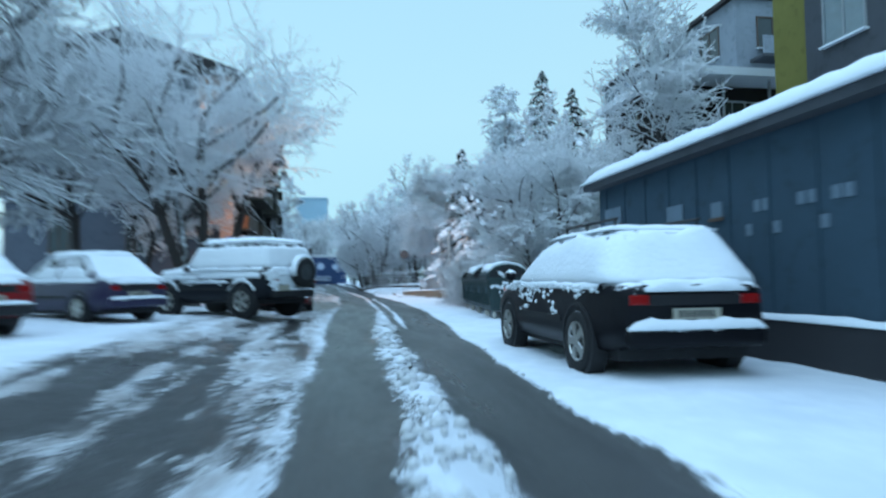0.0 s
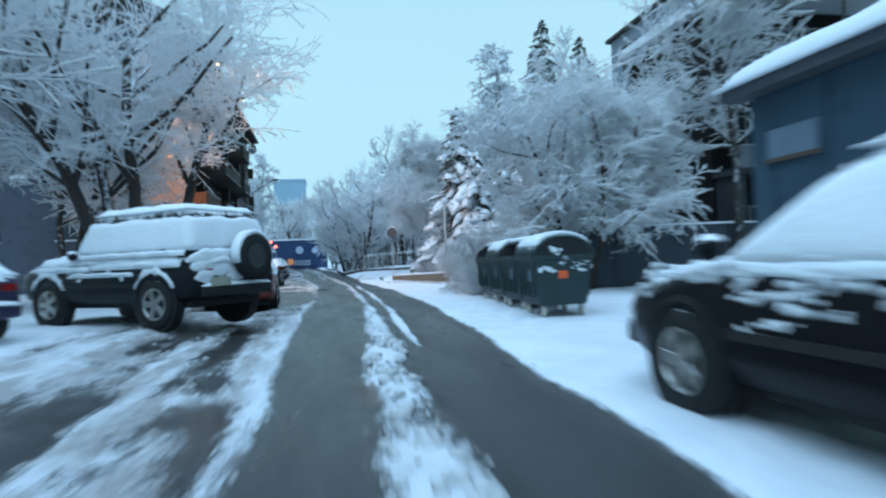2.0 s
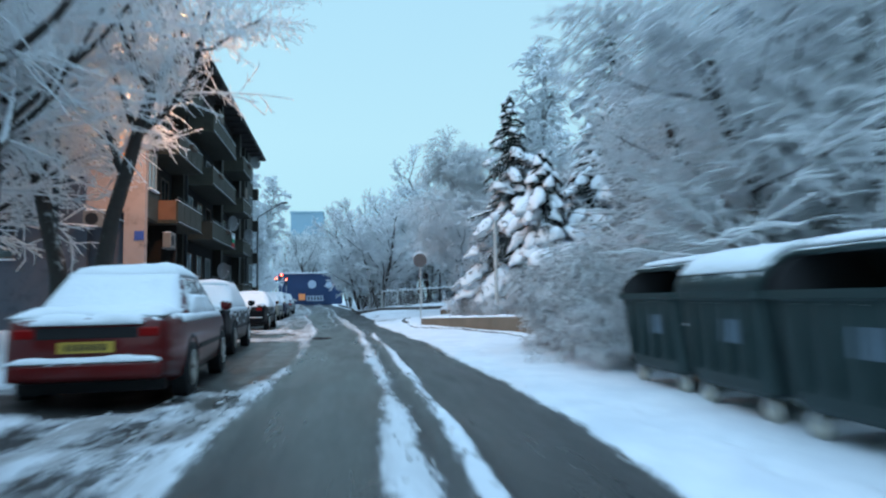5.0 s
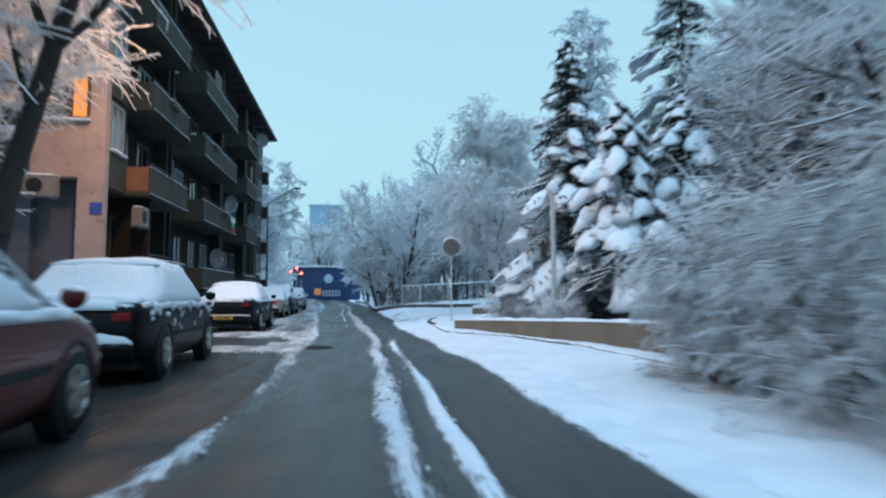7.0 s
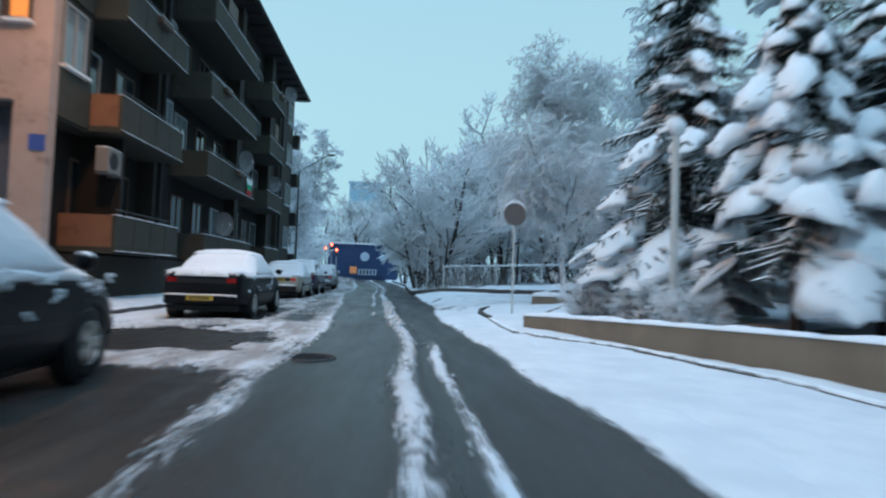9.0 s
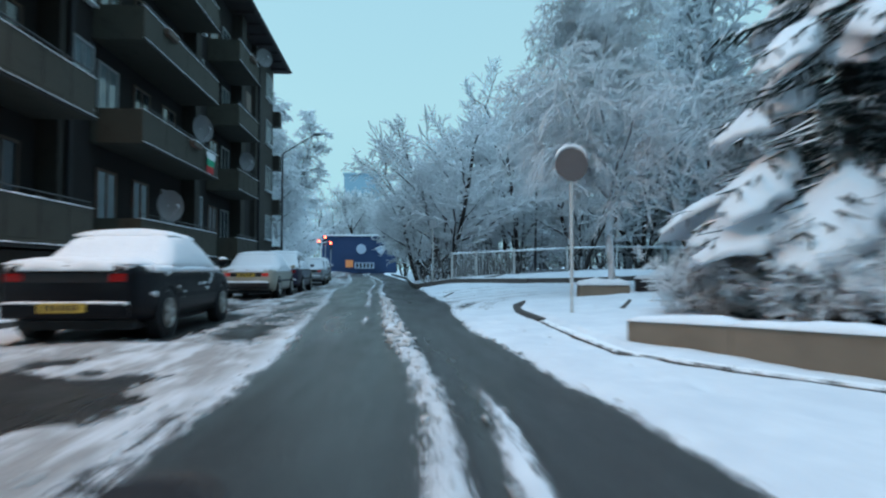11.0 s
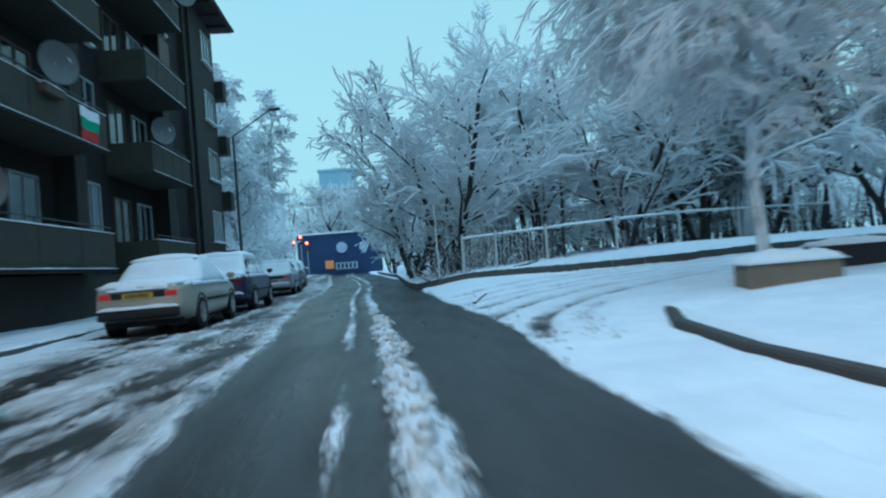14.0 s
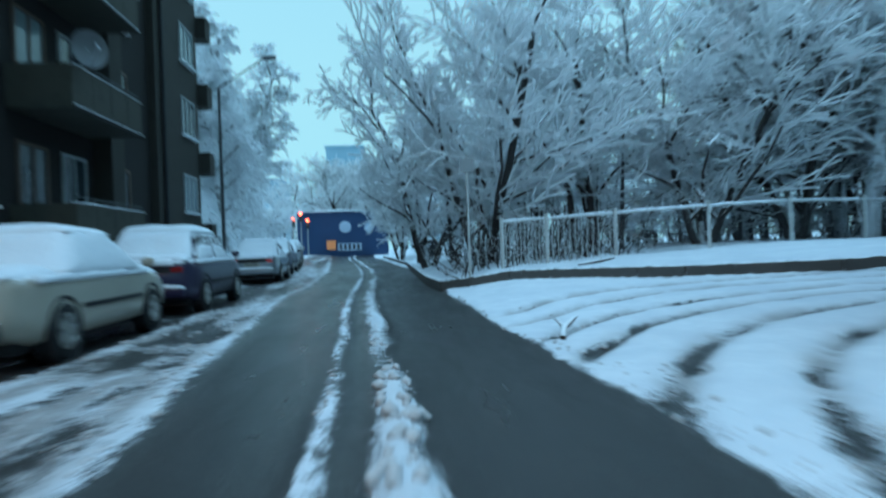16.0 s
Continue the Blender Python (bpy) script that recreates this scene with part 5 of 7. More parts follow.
    if side_snow:
        for s in (-1, 1):
            for a0, a1, b0, b1 in splits:
                lo, hi = 0.04, side_snow
                if shelled:
                    continue
                p = [(s * (half_w(lo) + 0.012), a0, zz(lo)), (s * (half_w(lo) + 0.012), b0, zz(lo)), (s * (half_w(hi) + 0.012), b1, zz(hi)), (s * (half_w(hi) + 0.012), a1, zz(hi))]
                if s < 0:
                    p = [p[1], p[0], p[3], p[2]]
                lie("side_window_snow", *p, 0.03, 10, 6, 0.7, a0 + s, 0.5)
            lie("sill_snow", *((s * (hw * 0.985), ra - 0.5, belt - 0.10), (s * (hw * 0.985), fa - 0.1, belt - 0.10), (s * (hw * 0.93), fa - 0.1, belt - 0.01), (s * (hw * 0.93), ra - 0.5, belt - 0.01))[::1 if s > 0 else -1], 0.03, 24, 3, 0.9, s + L, 0.6)
    for nm, y0, y1 in (("bonnet_snow", cabin[3] - 0.02, y_f - 0.30), ("boot_snow", y_r + 0.04, cabin[0] + 0.05)):
        if y1 - y0 > 0.18:
            za, ze = lerp_at(deck, y0) + 0.012, lerp_at(deck, y1) + 0.012
            lie(nm, (-hw * 0.86, y0, za), (hw * 0.86, y0, za), (hw * 0.86, y1, ze), (-hw * 0.86, y1, ze), snow, 14, 10, 0.45, y0, 0.35)
    if side_snow:
        lie("lip_snow", (-hw * 0.62, y_r - 0.035, zt_r - 0.10), (hw * 0.62, y_r - 0.035, zt_r - 0.10), (hw * 0.62, y_r + 0.10, zt_r + 0.01), (-hw * 0.62, y_r + 0.10, zt_r + 0.01), 0.05, 16, 4, 0.9, L + 7, 0.8)
    if clods:                                            # crumbs that cling to the doors and wings
        crumbs = random.Random(int(L * 100))
        for s in (-1, 1):
            clung = bmesh.new()
            for k in range(clods):
                y, z = crumbs.uniform(ra - 0.6, fa + 0.5), belt - 0.06 - 0.36 * crumbs.random() ** 1.6
                if min(abs(y - ra), abs(y - fa)) < wr * 1.25 and z < wr * 2.4:
                    continue
                for _ in range(crumbs.randint(2, 5)):
                    crumb(clung, (s * hw * 0.992, y + crumbs.gauss(0, 0.05), z + crumbs.gauss(0, 0.025)), crumbs.uniform(0.016, 0.042), (0.45, 1.3, 0.8), crumbs)
            part("clung_snow", clung, M["snow"], c, "crumbs of snow clinging to the side", True)["kind"] = "stuff"
    if boxy:
        for y in (ra, fa):
            for s in (-1, 1):
                bm = bmesh.new()
                rings = []
                for k in range(13):
                    a = math.pi * (0.16 + 0.68 * k / 12)
                    fat = 0.07 * math.sin(math.pi * k / 12) * (0.7 + 1.6 * noise.noise(Vector((k * 0.8, y, s)))) + 0.004
                    rr = ((wr * 1.25 - 0.2 * fat, hw - 0.03), (wr * 1.26 - 0.5 * fat, hw + 0.035), (wr * 1.27 + fat, hw + 0.03), (wr * 1.27 + fat * 1.5, hw - 0.03))
                    rings.append([(s * d, y + r * math.cos(a), wr * 1.04 + r * math.sin(a)) for r, d in rr])
                loft(bm, rings)
                part("arch_snow", bm, M["snow"], c, "soft fresh snow", True)
    if boxy:
        for s in (-1, 1):
            for q, (ya, yb, z, dz) in enumerate(((ra + 0.5, fa - 0.55, clear + 0.48, 0.07), (ra - 0.6, 0.2, belt - 0.20, 0.12), (0.25, fa + 0.3, belt - 0.22, 0.10), (ra - 0.7, fa - 0.6, belt - 0.02, 0.09))):
                p = [(s * (hw + 0.004), ya, z), (s * (hw + 0.004), yb, z), (s * hw * 0.965, yb, z + dz), (s * hw * 0.965, ya, z + dz)]
                lie("clung_snow", *(p if s > 0 else (p[1], p[0], p[3], p[2])), 0.06, 26, 4, 1.1, q + s, 0.9)
        gate, rough = bmesh.new(), random.Random(8)
        for k in range(80):
            u, v = rough.uniform(-0.92, 0.05), rough.random() ** 0.7
            if noise.noise(Vector((u * 3, v * 3, 1.0))) > -0.12:
                crumb(gate, (hw * u, y_r + 0.01, belt - 0.46 + 0.46 * v), rough.uniform(0.07, 0.12), (1.5, 0.32, 0.9), rough, 2)
        part("tailgate_snow", gate, M["snow"], c, "patches of snow on the back door", True)["kind"] = "stuff"
    deep = 0.095 if clods > 30 else 0.015 if plate_up < 0 else 0.05
    lie("bumper_snow", (-hw * 0.82, y_r - 0.075, clear + 0.285), (hw * 0.82, y_r - 0.075, clear + 0.285), (hw * 0.82, y_r + 0.02, clear + 0.295), (-hw * 0.82, y_r + 0.02, clear + 0.295), deep, 18, 4, 0.4, 2, 0.6)
    return c


def sedan_deck(L, hood, belt, boot, cab):
    return [(-L / 2, boot - 0.07), (-L / 2 + 0.12, boot), (cab[0] + 0.02, belt), (cab[3], belt), (cab[3] + 0.2, belt - 0.02), (L / 2 - 0.35, hood), (L / 2, hood - 0.14)]


def park(x, y, heading):
    """Where a car stands: heading is the compass turn of its nose from +y, anticlockwise."""
    return pose(x, y, gz(x, y) + 0.035, 0, 0, heading)


# estate car on the right verge
L = 4.45
car(park(3.22, 8.75, 1), "black_estate_suv", "black snow-laden sport utility car with roof rails on the verge", "car", L, 1.80, "black_paint",
    [(-L / 2, 0.95), (-L / 2 + 0.1, 1.0), (-1.9, 1.02), (0.95, 1.0), (1.15, 0.97), (L / 2 - 0.3, 0.86), (L / 2, 0.7)], (-2.12, -1.72, 0.15, 1.05), 1.02, 1.58, (-1.35, 1.30), 0.345, 0.24, tail="tail", plate="plate_white", rails=True, side_snow=0.93, tumble=0.24, clods=75, snow=0.06)
# off-roader with its tail to the road
L = 4.45
car(park(-3.24, 18.34, 53), "off_roader", "boxy off-road car caked with snow, spare wheel on its back", "car", L, 1.84, "jeep_paint",
    [(-L / 2, 1.12), (-2.0, 1.16), (0.75, 1.16), (0.95, 1.13), (L / 2 - 0.2, 1.06), (L / 2, 0.95)], (-2.15, -2.0, 0.25, 0.75), 1.18, 1.92, (-1.36, 1.38), 0.40, 0.38, tail="tail", plate="plate_white", boxy=1.0, spare=True, snow=0.13, side_snow=0.82, clods=24)
# cars further into the bay
L = 4.1
cab = (-1.75, -1.15, 0.2, 1.0)
car(park(-6.3, 16.5, 54), "violet_hatchback", "violet-blue small car under snow in the parking bay", "car", L, 1.68, "purple_paint", sedan_deck(L, 0.78, 0.94, 0.92, cab), cab, 0.94, 1.44, (-1.2, 1.25), 0.30, side_snow=0.5)
car(park(-7.3, 12.4, 56), "red_hatchback", "red small car under snow in the parking bay", "car", L, 1.68, "red_paint", sedan_deck(L, 0.78, 0.94, 0.92, cab), cab, 0.94, 1.44, (-1.2, 1.25), 0.30, side_snow=0.5)
# row along the left kerb
L = 4.3
cab = (-1.45, -0.85, 0.35, 1.15)
car(park(-2.15, 23.7, 3), "maroon_saloon", "maroon saloon under snow at the kerb", "car", L, 1.70, "maroon_paint", sedan_deck(L, 0.80, 0.95, 0.97, cab), cab, 0.95, 1.43, (-1.25, 1.30), 0.31, tail="tail", plate="plate_yellow", side_snow=0.5)
cab = (-1.75, -1.05, 0.35, 1.15)
car(park(-2.62, 29.6, 2), "dark_hatchback", "dark hatchback with a rounded snowy tail at the kerb", "car", 4.2, 1.70, "black_paint", sedan_deck(4.2, 0.80, 0.97, 0.98, cab), cab, 0.97, 1.46, (-1.25, 1.30), 0.31, tail="tail", side_snow=0.95, clods=40)
cab = (-1.40, -0.72, 0.40, 1.20)
car(park(-3.08, 40.1, 1), "black_liftback", "black liftback with a yellow plate and snow-white roof", "car", 4.45, 1.72, "black_paint", sedan_deck(4.45, 0.80, 0.92, 0.98, cab), cab, 0.95, 1.38, (-1.30, 1.35), 0.31, tail="tail", plate="plate_yellow", side_snow=0.95, plate_up=-0.21, clods=22)
cab = (-1.25, -0.75, 0.35, 1.10)
car(park(-3.75, 51.3, 1), "beige_saloon", "old beige saloon under snow with red tail lamps", "car", 4.3, 1.66, "white_paint", sedan_deck(4.3, 0.80, 0.90, 0.92, cab), cab, 0.92, 1.38, (-1.22, 1.28), 0.30, tail="tail_glow", plate="plate_yellow", side_snow=0.95, plate_up=0.13)
cab = (-1.80, -1.35, 0.30, 1.05)
car(park(-3.85, 56.6, 1), "violet_estate", "dark violet tall car under snow", "car", 4.2, 1.72, "purple_paint", sedan_deck(4.2, 0.85, 1.0, 1.0, cab), cab, 1.0, 1.52, (-1.25, 1.28), 0.31, side_snow=0.5)
cab = (-1.25, -0.75, 0.35, 1.10)
car(park(-4.15, 66.4, 3), "grey_saloon", "grey saloon under snow with red tail lamps", "car", 4.3, 1.68, "silver_paint", sedan_deck(4.3, 0.80, 0.90, 0.94, cab), cab, 0.92, 1.40, (-1.22, 1.28), 0.30, tail="tail_glow", side_snow=0.5)
for k, (x, y, h, paint, what) in enumerate(((-4.6, 71.9, 4, "navy_paint", "navy"), (-5.1, 77.2, 6, "silver_paint", "grey"), (-5.7, 82.4, 7, "black_paint", "black"), (-6.4, 87.8, 8, "maroon_paint", "maroon"))):
    cab = (-1.6, -1.1, 0.35, 1.10)
    car(park(x, y, h), what + "_far_car", what + " car under snow at the far kerb", "car", 4.2, 1.70, paint, sedan_deck(4.2, 0.8, 0.95, 0.95, cab), cab, 0.95, 1.45, (-1.22, 1.28), 0.30)

# ---- trees ----
def grow(rng, height, spread, droop=0.0, stems=1, fork=0.3, nodes=(6, 5, 4, 2, 1), kids=(3, 2.5, 3, 2), thick=0.16, fine=0.014, flare=0.34, rise=0.06, spurs=0.0):
    """Sticks of a leafless tree: coarse limbs, and snow-laden twigs."""
    coarse, fine_s = [], []

    def branch(p, d, length, r, level):
        n = nodes[level]
        step = length / n
        for i in range(n):
            wander = Vector((rng.gauss(0, 1), rng.gauss(0, 1), rng.gauss(0, 0.6))) * (0.08, 0.15, 0.17, 0.20, 0.2)[level]
            pull = Vector((0, 0, rise if level in (1, 2) else 0.0)) + Vector((0, 0, -droop * level * 0.10 * (i + 1) / n))
            d = (d + wander + pull).normalized()
            q = p + d * step
            keep = 0.45 if level == 0 else 0.62
            r1, r2 = max(fine, r * (1 - keep * i / n)), max(fine, r * (1 - keep * (i + 1) / n))
            (coarse if level < 2 else fine_s).append((*p, *q, r1, r2))
            if spurs and level + 2 >= len(nodes):            # short side twigs that make the ends feathery
                for _ in range(int(spurs) + (rng.random() < spurs - int(spurs))):
                    at = p.lerp(q, rng.uniform(0.2, 1.0))
                    off = (d * 0.8 + Vector((rng.gauss(0, 0.8), rng.gauss(0, 0.8), rng.gauss(-0.25, 0.6)))).normalized()
                    tip = at + off * rng.uniform(0.10, 0.30)
                    fine_s.append((*at, *tip, fine * 0.95, fine * 0.5))
            if level + 1 < len(nodes) and (level > 0 or i + 1 > fork * n):
                count = kids[level]
                count = int(count) + (rng.random() < count - int(count))
                for _ in range(count):
                    side = Vector((rng.gauss(0, 1), rng.gauss(0, 1), rng.gauss(0, 0.4)))
                    side = (side - d * side.dot(d)).normalized()
                    tilt = rng.uniform(0.55, 1.2) if level == 0 else rng.uniform(0.5, 1.0)
                    nd = (d * math.cos(tilt) + side * math.sin(tilt)).normalized()
                    if level == 0:
                        share = rng.uniform(0.55, 0.9) * spread * (1.15 - 0.55 * i / n)
                    else:
                        share = rng.uniform(0.38, 0.62)
                    branch(q, nd, max(0.22, length * share), max(fine, r2 * 0.6), level + 1)
            p = q

    for s in range(stems):
        a = 2 * math.pi * (s + rng.random() * 0.4) / max(1, stems)
        out = 0.0 if stems == 1 else flare
        d = Vector((out * math.cos(a), out * math.sin(a), 1)).normalized()
        off = 0.10 if stems > 1 else 0.0
        branch(Vector((off * math.cos(a), off * math.sin(a), -0.15)), d, height * (0.8 if stems == 1 else 0.72), thick, 0)
    return coarse, fine_s


TREES = {}


def tree_kind(key, seed, frost="twig", limbs="bark", **shape):
    rng = random.Random(seed)
    coarse, fine_s = grow(rng, **shape)
    a, b = tubes("trunk", coarse, 7), tubes("crown", fine_s, 3)
    a.materials.append(M[limbs])
    b.materials.append(M[frost])
    TREES[key] = (a, b, fine_s)


def tree(key, x, y, turn, scale, label, category="tree", name="tree", group="snow-covered street trees", z=None, clear=0.0):
    t = thing(name, pose(x, y, gz(x, y) if z is None else z, 0, 0, turn), label, category, group)
    t.scale = (scale, scale, scale)
    a, b, twigs = TREES[key]
    if clear:                                   # cut back round the street lamp
        s = np.asarray(twigs)
        mid = np.array(t.matrix_world.to_3x3()) @ (s[:, :3] + s[:, 3:6]).T / 2 + np.array([[x], [y], [t.location.z]])
        keep = np.linalg.norm(mid - np.array(LAMP_HEAD)[:, None], axis=0) > clear
        mat, b = b.materials[0], tubes("crown", s[keep], 3)
        b.materials.append(mat)
    for nm, mesh in (("trunk", a), ("crown", b)):
        ob = new(nm, mesh)
        ob.parent = t
    return t


tree_kind("street_a", 11, height=11.0, spread=0.85, stems=3, fork=0.45, thick=0.22, fine=0.0155, flare=0.30, nodes=(6, 5, 4, 2), kids=(2.4, 2.2, 2.4), droop=0.40, rise=0.05, spurs=2.2)
tree_kind("street_b", 23, height=11.0, spread=0.68, stems=2, fork=0.55, thick=0.23, fine=0.015, flare=0.20, nodes=(7, 5, 4, 2), kids=(2.5, 2.2, 2.4), droop=0.40, rise=0.06, spurs=2.2)
tree_kind("laden", 39, height=8.2, spread=0.60, stems=3, fork=0.05, thick=0.11, fine=0.019, flare=0.34, nodes=(7, 6, 4, 2), kids=(2.0, 2.0, 1.9), droop=0.55, rise=0.02, spurs=1.6)
tree_kind("slim", 47, limbs="limb", height=12.5, spread=0.36, stems=1, fork=0.34, thick=0.13, fine=0.022, nodes=(10, 6, 4, 2), kids=(2.8, 2.1, 1.9), droop=0.35, rise=0.03, spurs=1.4)
tree_kind("shrub_fine", 73, "near_twig", height=2.7, spread=0.62, droop=1.1, stems=9, fork=0.0, thick=0.022, fine=0.0095, flare=0.6, nodes=(5, 4, 3, 2, 1), kids=(1.4, 1.5, 1.5, 1.2))
tree_kind("weeping", 67, "near_twig", "pale_limb", height=9.2, spread=0.40, droop=1.0, stems=1, fork=0.25, thick=0.08, fine=0.019, flare=0.22, kids=(3.0, 2.6, 3.2, 1.7))
tree_kind("open", 83, "twig", "pale_limb", height=9.6, spread=0.46, stems=1, fork=0.24, thick=0.10, fine=0.018, nodes=(9, 6, 4, 2), kids=(4.2, 2.5, 2.3), droop=1.25, rise=0.0, spurs=2.0)
tree_kind("wide", 29, "near_twig", height=10.0, spread=0.60, stems=2, fork=0.35, thick=0.17, fine=0.032, flare=0.28, nodes=(6, 5, 4, 2), kids=(2.5, 2.0, 2.1), droop=0.2)
tree_kind("round", 37, limbs="limb", height=8.5, spread=0.55, stems=3, fork=0.05, thick=0.12, fine=0.030, flare=0.30, nodes=(6, 4, 4, 2), kids=(1.8, 2.0, 2.2), droop=0.25)
tree_kind("round_b", 38, limbs="limb", height=8.5, spread=0.55, stems=3, fork=0.05, thick=0.12, fine=0.030, flare=0.36, nodes=(6, 4, 4, 2), kids=(1.8, 2.0, 2.2), droop=0.4)
tree_kind("round_dim", 45, "near_twig", height=8.5, spread=0.55, stems=3, fork=0.05, thick=0.12, fine=0.025, flare=0.34, nodes=(6, 4, 4, 2), kids=(1.9, 2.0, 2.2), droop=0.3)
tree_kind("tall", 41, "tall_twig", "pale_limb", height=14.0, spread=0.34, stems=1, fork=0.15, thick=0.20, fine=0.036, nodes=(10, 5, 4, 2), kids=(2.5, 1.8, 1.8))
tree_kind("birch", 53, "birch_twig", "pale_limb", height=17.0, spread=0.20, droop=1.5, stems=1, fork=0.12, thick=0.19, fine=0.052, nodes=(12, 5, 4, 2), kids=(3.5, 1.8, 1.8))
tree_kind("shrub", 71, height=2.7, spread=0.6, droop=1.0, stems=8, fork=0.0, thick=0.025, fine=0.013, flare=0.55, nodes=(5, 4, 3, 1), kids=(1.6, 1.8, 2.0))


def spruce(x, y, height, radius, seed, label, load=1.0, name="spruce_tree", bare=0.08, split=True, dense=6.6, broad=1.0):
    """A spruce: tiers of drooping boughs of needles, each with a cushion of snow."""
    rng = random.Random(seed)
    t = thing(name, pose(x, y, gz(x, y)), label, "spruce tree", "spruces")
    bm = bmesh.new()
    rod(bm, (0, 0, -0.1), (0, 0, height * 0.98), 0.04 + height * 0.014, 0.015, 9)
    part("trunk", bm, M["bark"], t)
    all_segs, all_snow = [], bmesh.new()
    total = int(height / 0.42 * dense)
    for i in range(total):
        f = ((i + rng.random()) / total) ** 1.12
        z = height * (bare + (1 - bare) * f)
        reach = radius * (1 - f) ** 0.8 + 0.12
        segs, snow = ([], bmesh.new()) if split else (all_segs, all_snow)
        a = i * 2.39996 + rng.uniform(-0.5, 0.5)
        ln = reach * rng.uniform(0.62, 1.15)
        out = Vector((math.cos(a), math.sin(a), 0))
        side = Vector((-math.sin(a), math.cos(a), 0))
        n = 6
        sag = 0.62 + rng.uniform(-0.2, 0.22)
        pts = [Vector((0, 0, z)) + out * ln * u + side * ln * 0.1 * math.sin(3 * u + i) + Vector((0, 0, ln * (0.12 * u - sag * u * u + 0.16 * u ** 4))) for u in [j / n for j in range(n + 1)]]
        for j in range(n):
            p, q = pts[j], pts[j + 1]
            segs.append((*p, *q, 0.018 * (1 - j / n) + 0.006, 0.018 * (1 - (j + 1) / n) + 0.005))
            w = ln * 0.40 * math.sin(math.pi * min(1, (j + 0.9) / (n + 0.6))) + 0.05
            for s in (-1, 1):
                for h in range(2):
                    base = p.lerp(q, (h + 0.3) / 2)
                    tip = base + (side * s * rng.uniform(0.6, 1.1) + out * rng.uniform(0.4, 1.0)).normalized() * w * rng.uniform(0.5, 1.15) + Vector((0, 0, -0.35 * w * rng.uniform(0.3, 1.5)))
                    segs.append((*base, *tip, 0.034, 0.008))
                    mid = base.lerp(tip, rng.uniform(0.4, 0.7))
                    hang = mid + Vector((rng.gauss(0, 0.04), rng.gauss(0, 0.04), -rng.uniform(0.08, 0.26)))
                    segs.append((*mid, *hang, 0.024, 0.006))
        padded = rng.random() < 0.92 * load
        if padded:
            wmax = ln * rng.uniform(0.17, 0.30) * broad + 0.04
            rows = []
            u0 = rng.choice((0.15, 0.2, 0.35, 0.5)) if broad <= 1 else rng.uniform(0.28, 0.52)
            twist, steps = rng.uniform(-0.4, 0.4), 7
            for j in range(steps + 1):
                u = j / steps
                at = (u0 + (1.04 - u0) * u) * n
                k = min(n - 1, int(at))
                c = pts[k].lerp(pts[k + 1], at - k)
                ww = wmax * (math.sin(math.pi * (0.06 + 0.62 * u ** 0.8)) if u < 0.8 else 0.75 * (1.12 - u) / 0.32) * rng.uniform(0.75, 1.2) + 0.012
                hh = (0.05 + 0.11 * min(1, ln)) * load * broad ** 1.6 * math.sin(math.pi * (0.12 + 0.8 * u)) * rng.uniform(0.65, 1.35)
                c = c + Vector((0, 0, 0.01 + 0.17 * (broad - 1) - 0.10 * ln * u ** 4)) + side * ww * rng.uniform(-0.25, 0.25)
                tl = Vector((0, 0, twist * ww))
                row = []
                for a_ in range(9):
                    v = -1 + a_ / 4
                    lift = hh * max(0.0, 1 - v * v) ** 0.6 * rng.uniform(0.75, 1.25) - 0.50 * ww * abs(v) ** 1.6
                    row.append(c + side * ww * v * rng.uniform(0.9, 1.1) + Vector((0, 0, lift)) + tl * v + out * ln * rng.uniform(-0.02, 0.02))
                rows.append(row + [c - Vector((0, 0, 0.03))])
            loft(snow, rows)
        if split:
            bough = link("bough", tubes("bough", segs, 3), M["needle"], t)
            if padded:
                part("snow_cushion", snow, M["snow"], bough, "", True)
            else:
                snow.free()
    if not split:
        link("bough_mass", tubes("bough_mass", all_segs, 3), M["needle"], t, "dark green needles")["kind"] = "stuff"
        part("snow_load", all_snow, M["snow"], t, "cushions of snow on the boughs", True)["kind"] = "stuff"
    return t


FROSTY = "bare broad tree thick with fresh snow on every twig"
# left side, in front of the block
tree("street_a", -6.1, 26.6, 20, 1.0, "dark forked tree with snow on every twig beside the parking bay", clear=2.6)
tree("street_b", -5.85, 31.2, 140, 1.0, "dark forked tree with snow on every twig by the block", clear=2.6)
tree("wide", -12.5, 19.0, 200, 1.2, FROSTY)
tree("wide", -12.5, 12.5, 250, 1.2, FROSTY)
tree("wide", -10.8, 28.4, 75, 1.1, FROSTY)
tree("wide", -10.6, 34.2, 275, 1.0, FROSTY, clear=2.6)
tree("wide", -14.0, 23.5, 10, 1.25, FROSTY)
# right side behind the bins
for key, x, y, turn, s in (("laden", 7.5, 22.9, 10, 0.85), ("round_dim", 10.4, 28.0, 130, 0.95), ("tall", 12.4, 31.0, 0, 0.8), 
                           ("slim", 12.35, 22.5, 330, 1.08), ("laden", 8.2, 25.4, 100, 0.8), ("tall", 12.5, 37.5, 90, 0.8), ("round_dim", 12.0, 33.6, 200, 0.95), ("tall", 12.3, 29.4, 190, 0.8), ("round_dim", 17.0, 36.0, 40, 0.9)):
    tree(key, x, y, turn, s, FROSTY)
tree("weeping", 9.9, 44.8, 90, 0.85, "tree with drooping snowy boughs behind the corner")
tree("open", 7.05, 47.6, 215, 1.12, "spreading tree with drooping snowy boughs at the corner")
tree("wide", 13.8, 43.4, 10, 0.78, FROSTY)
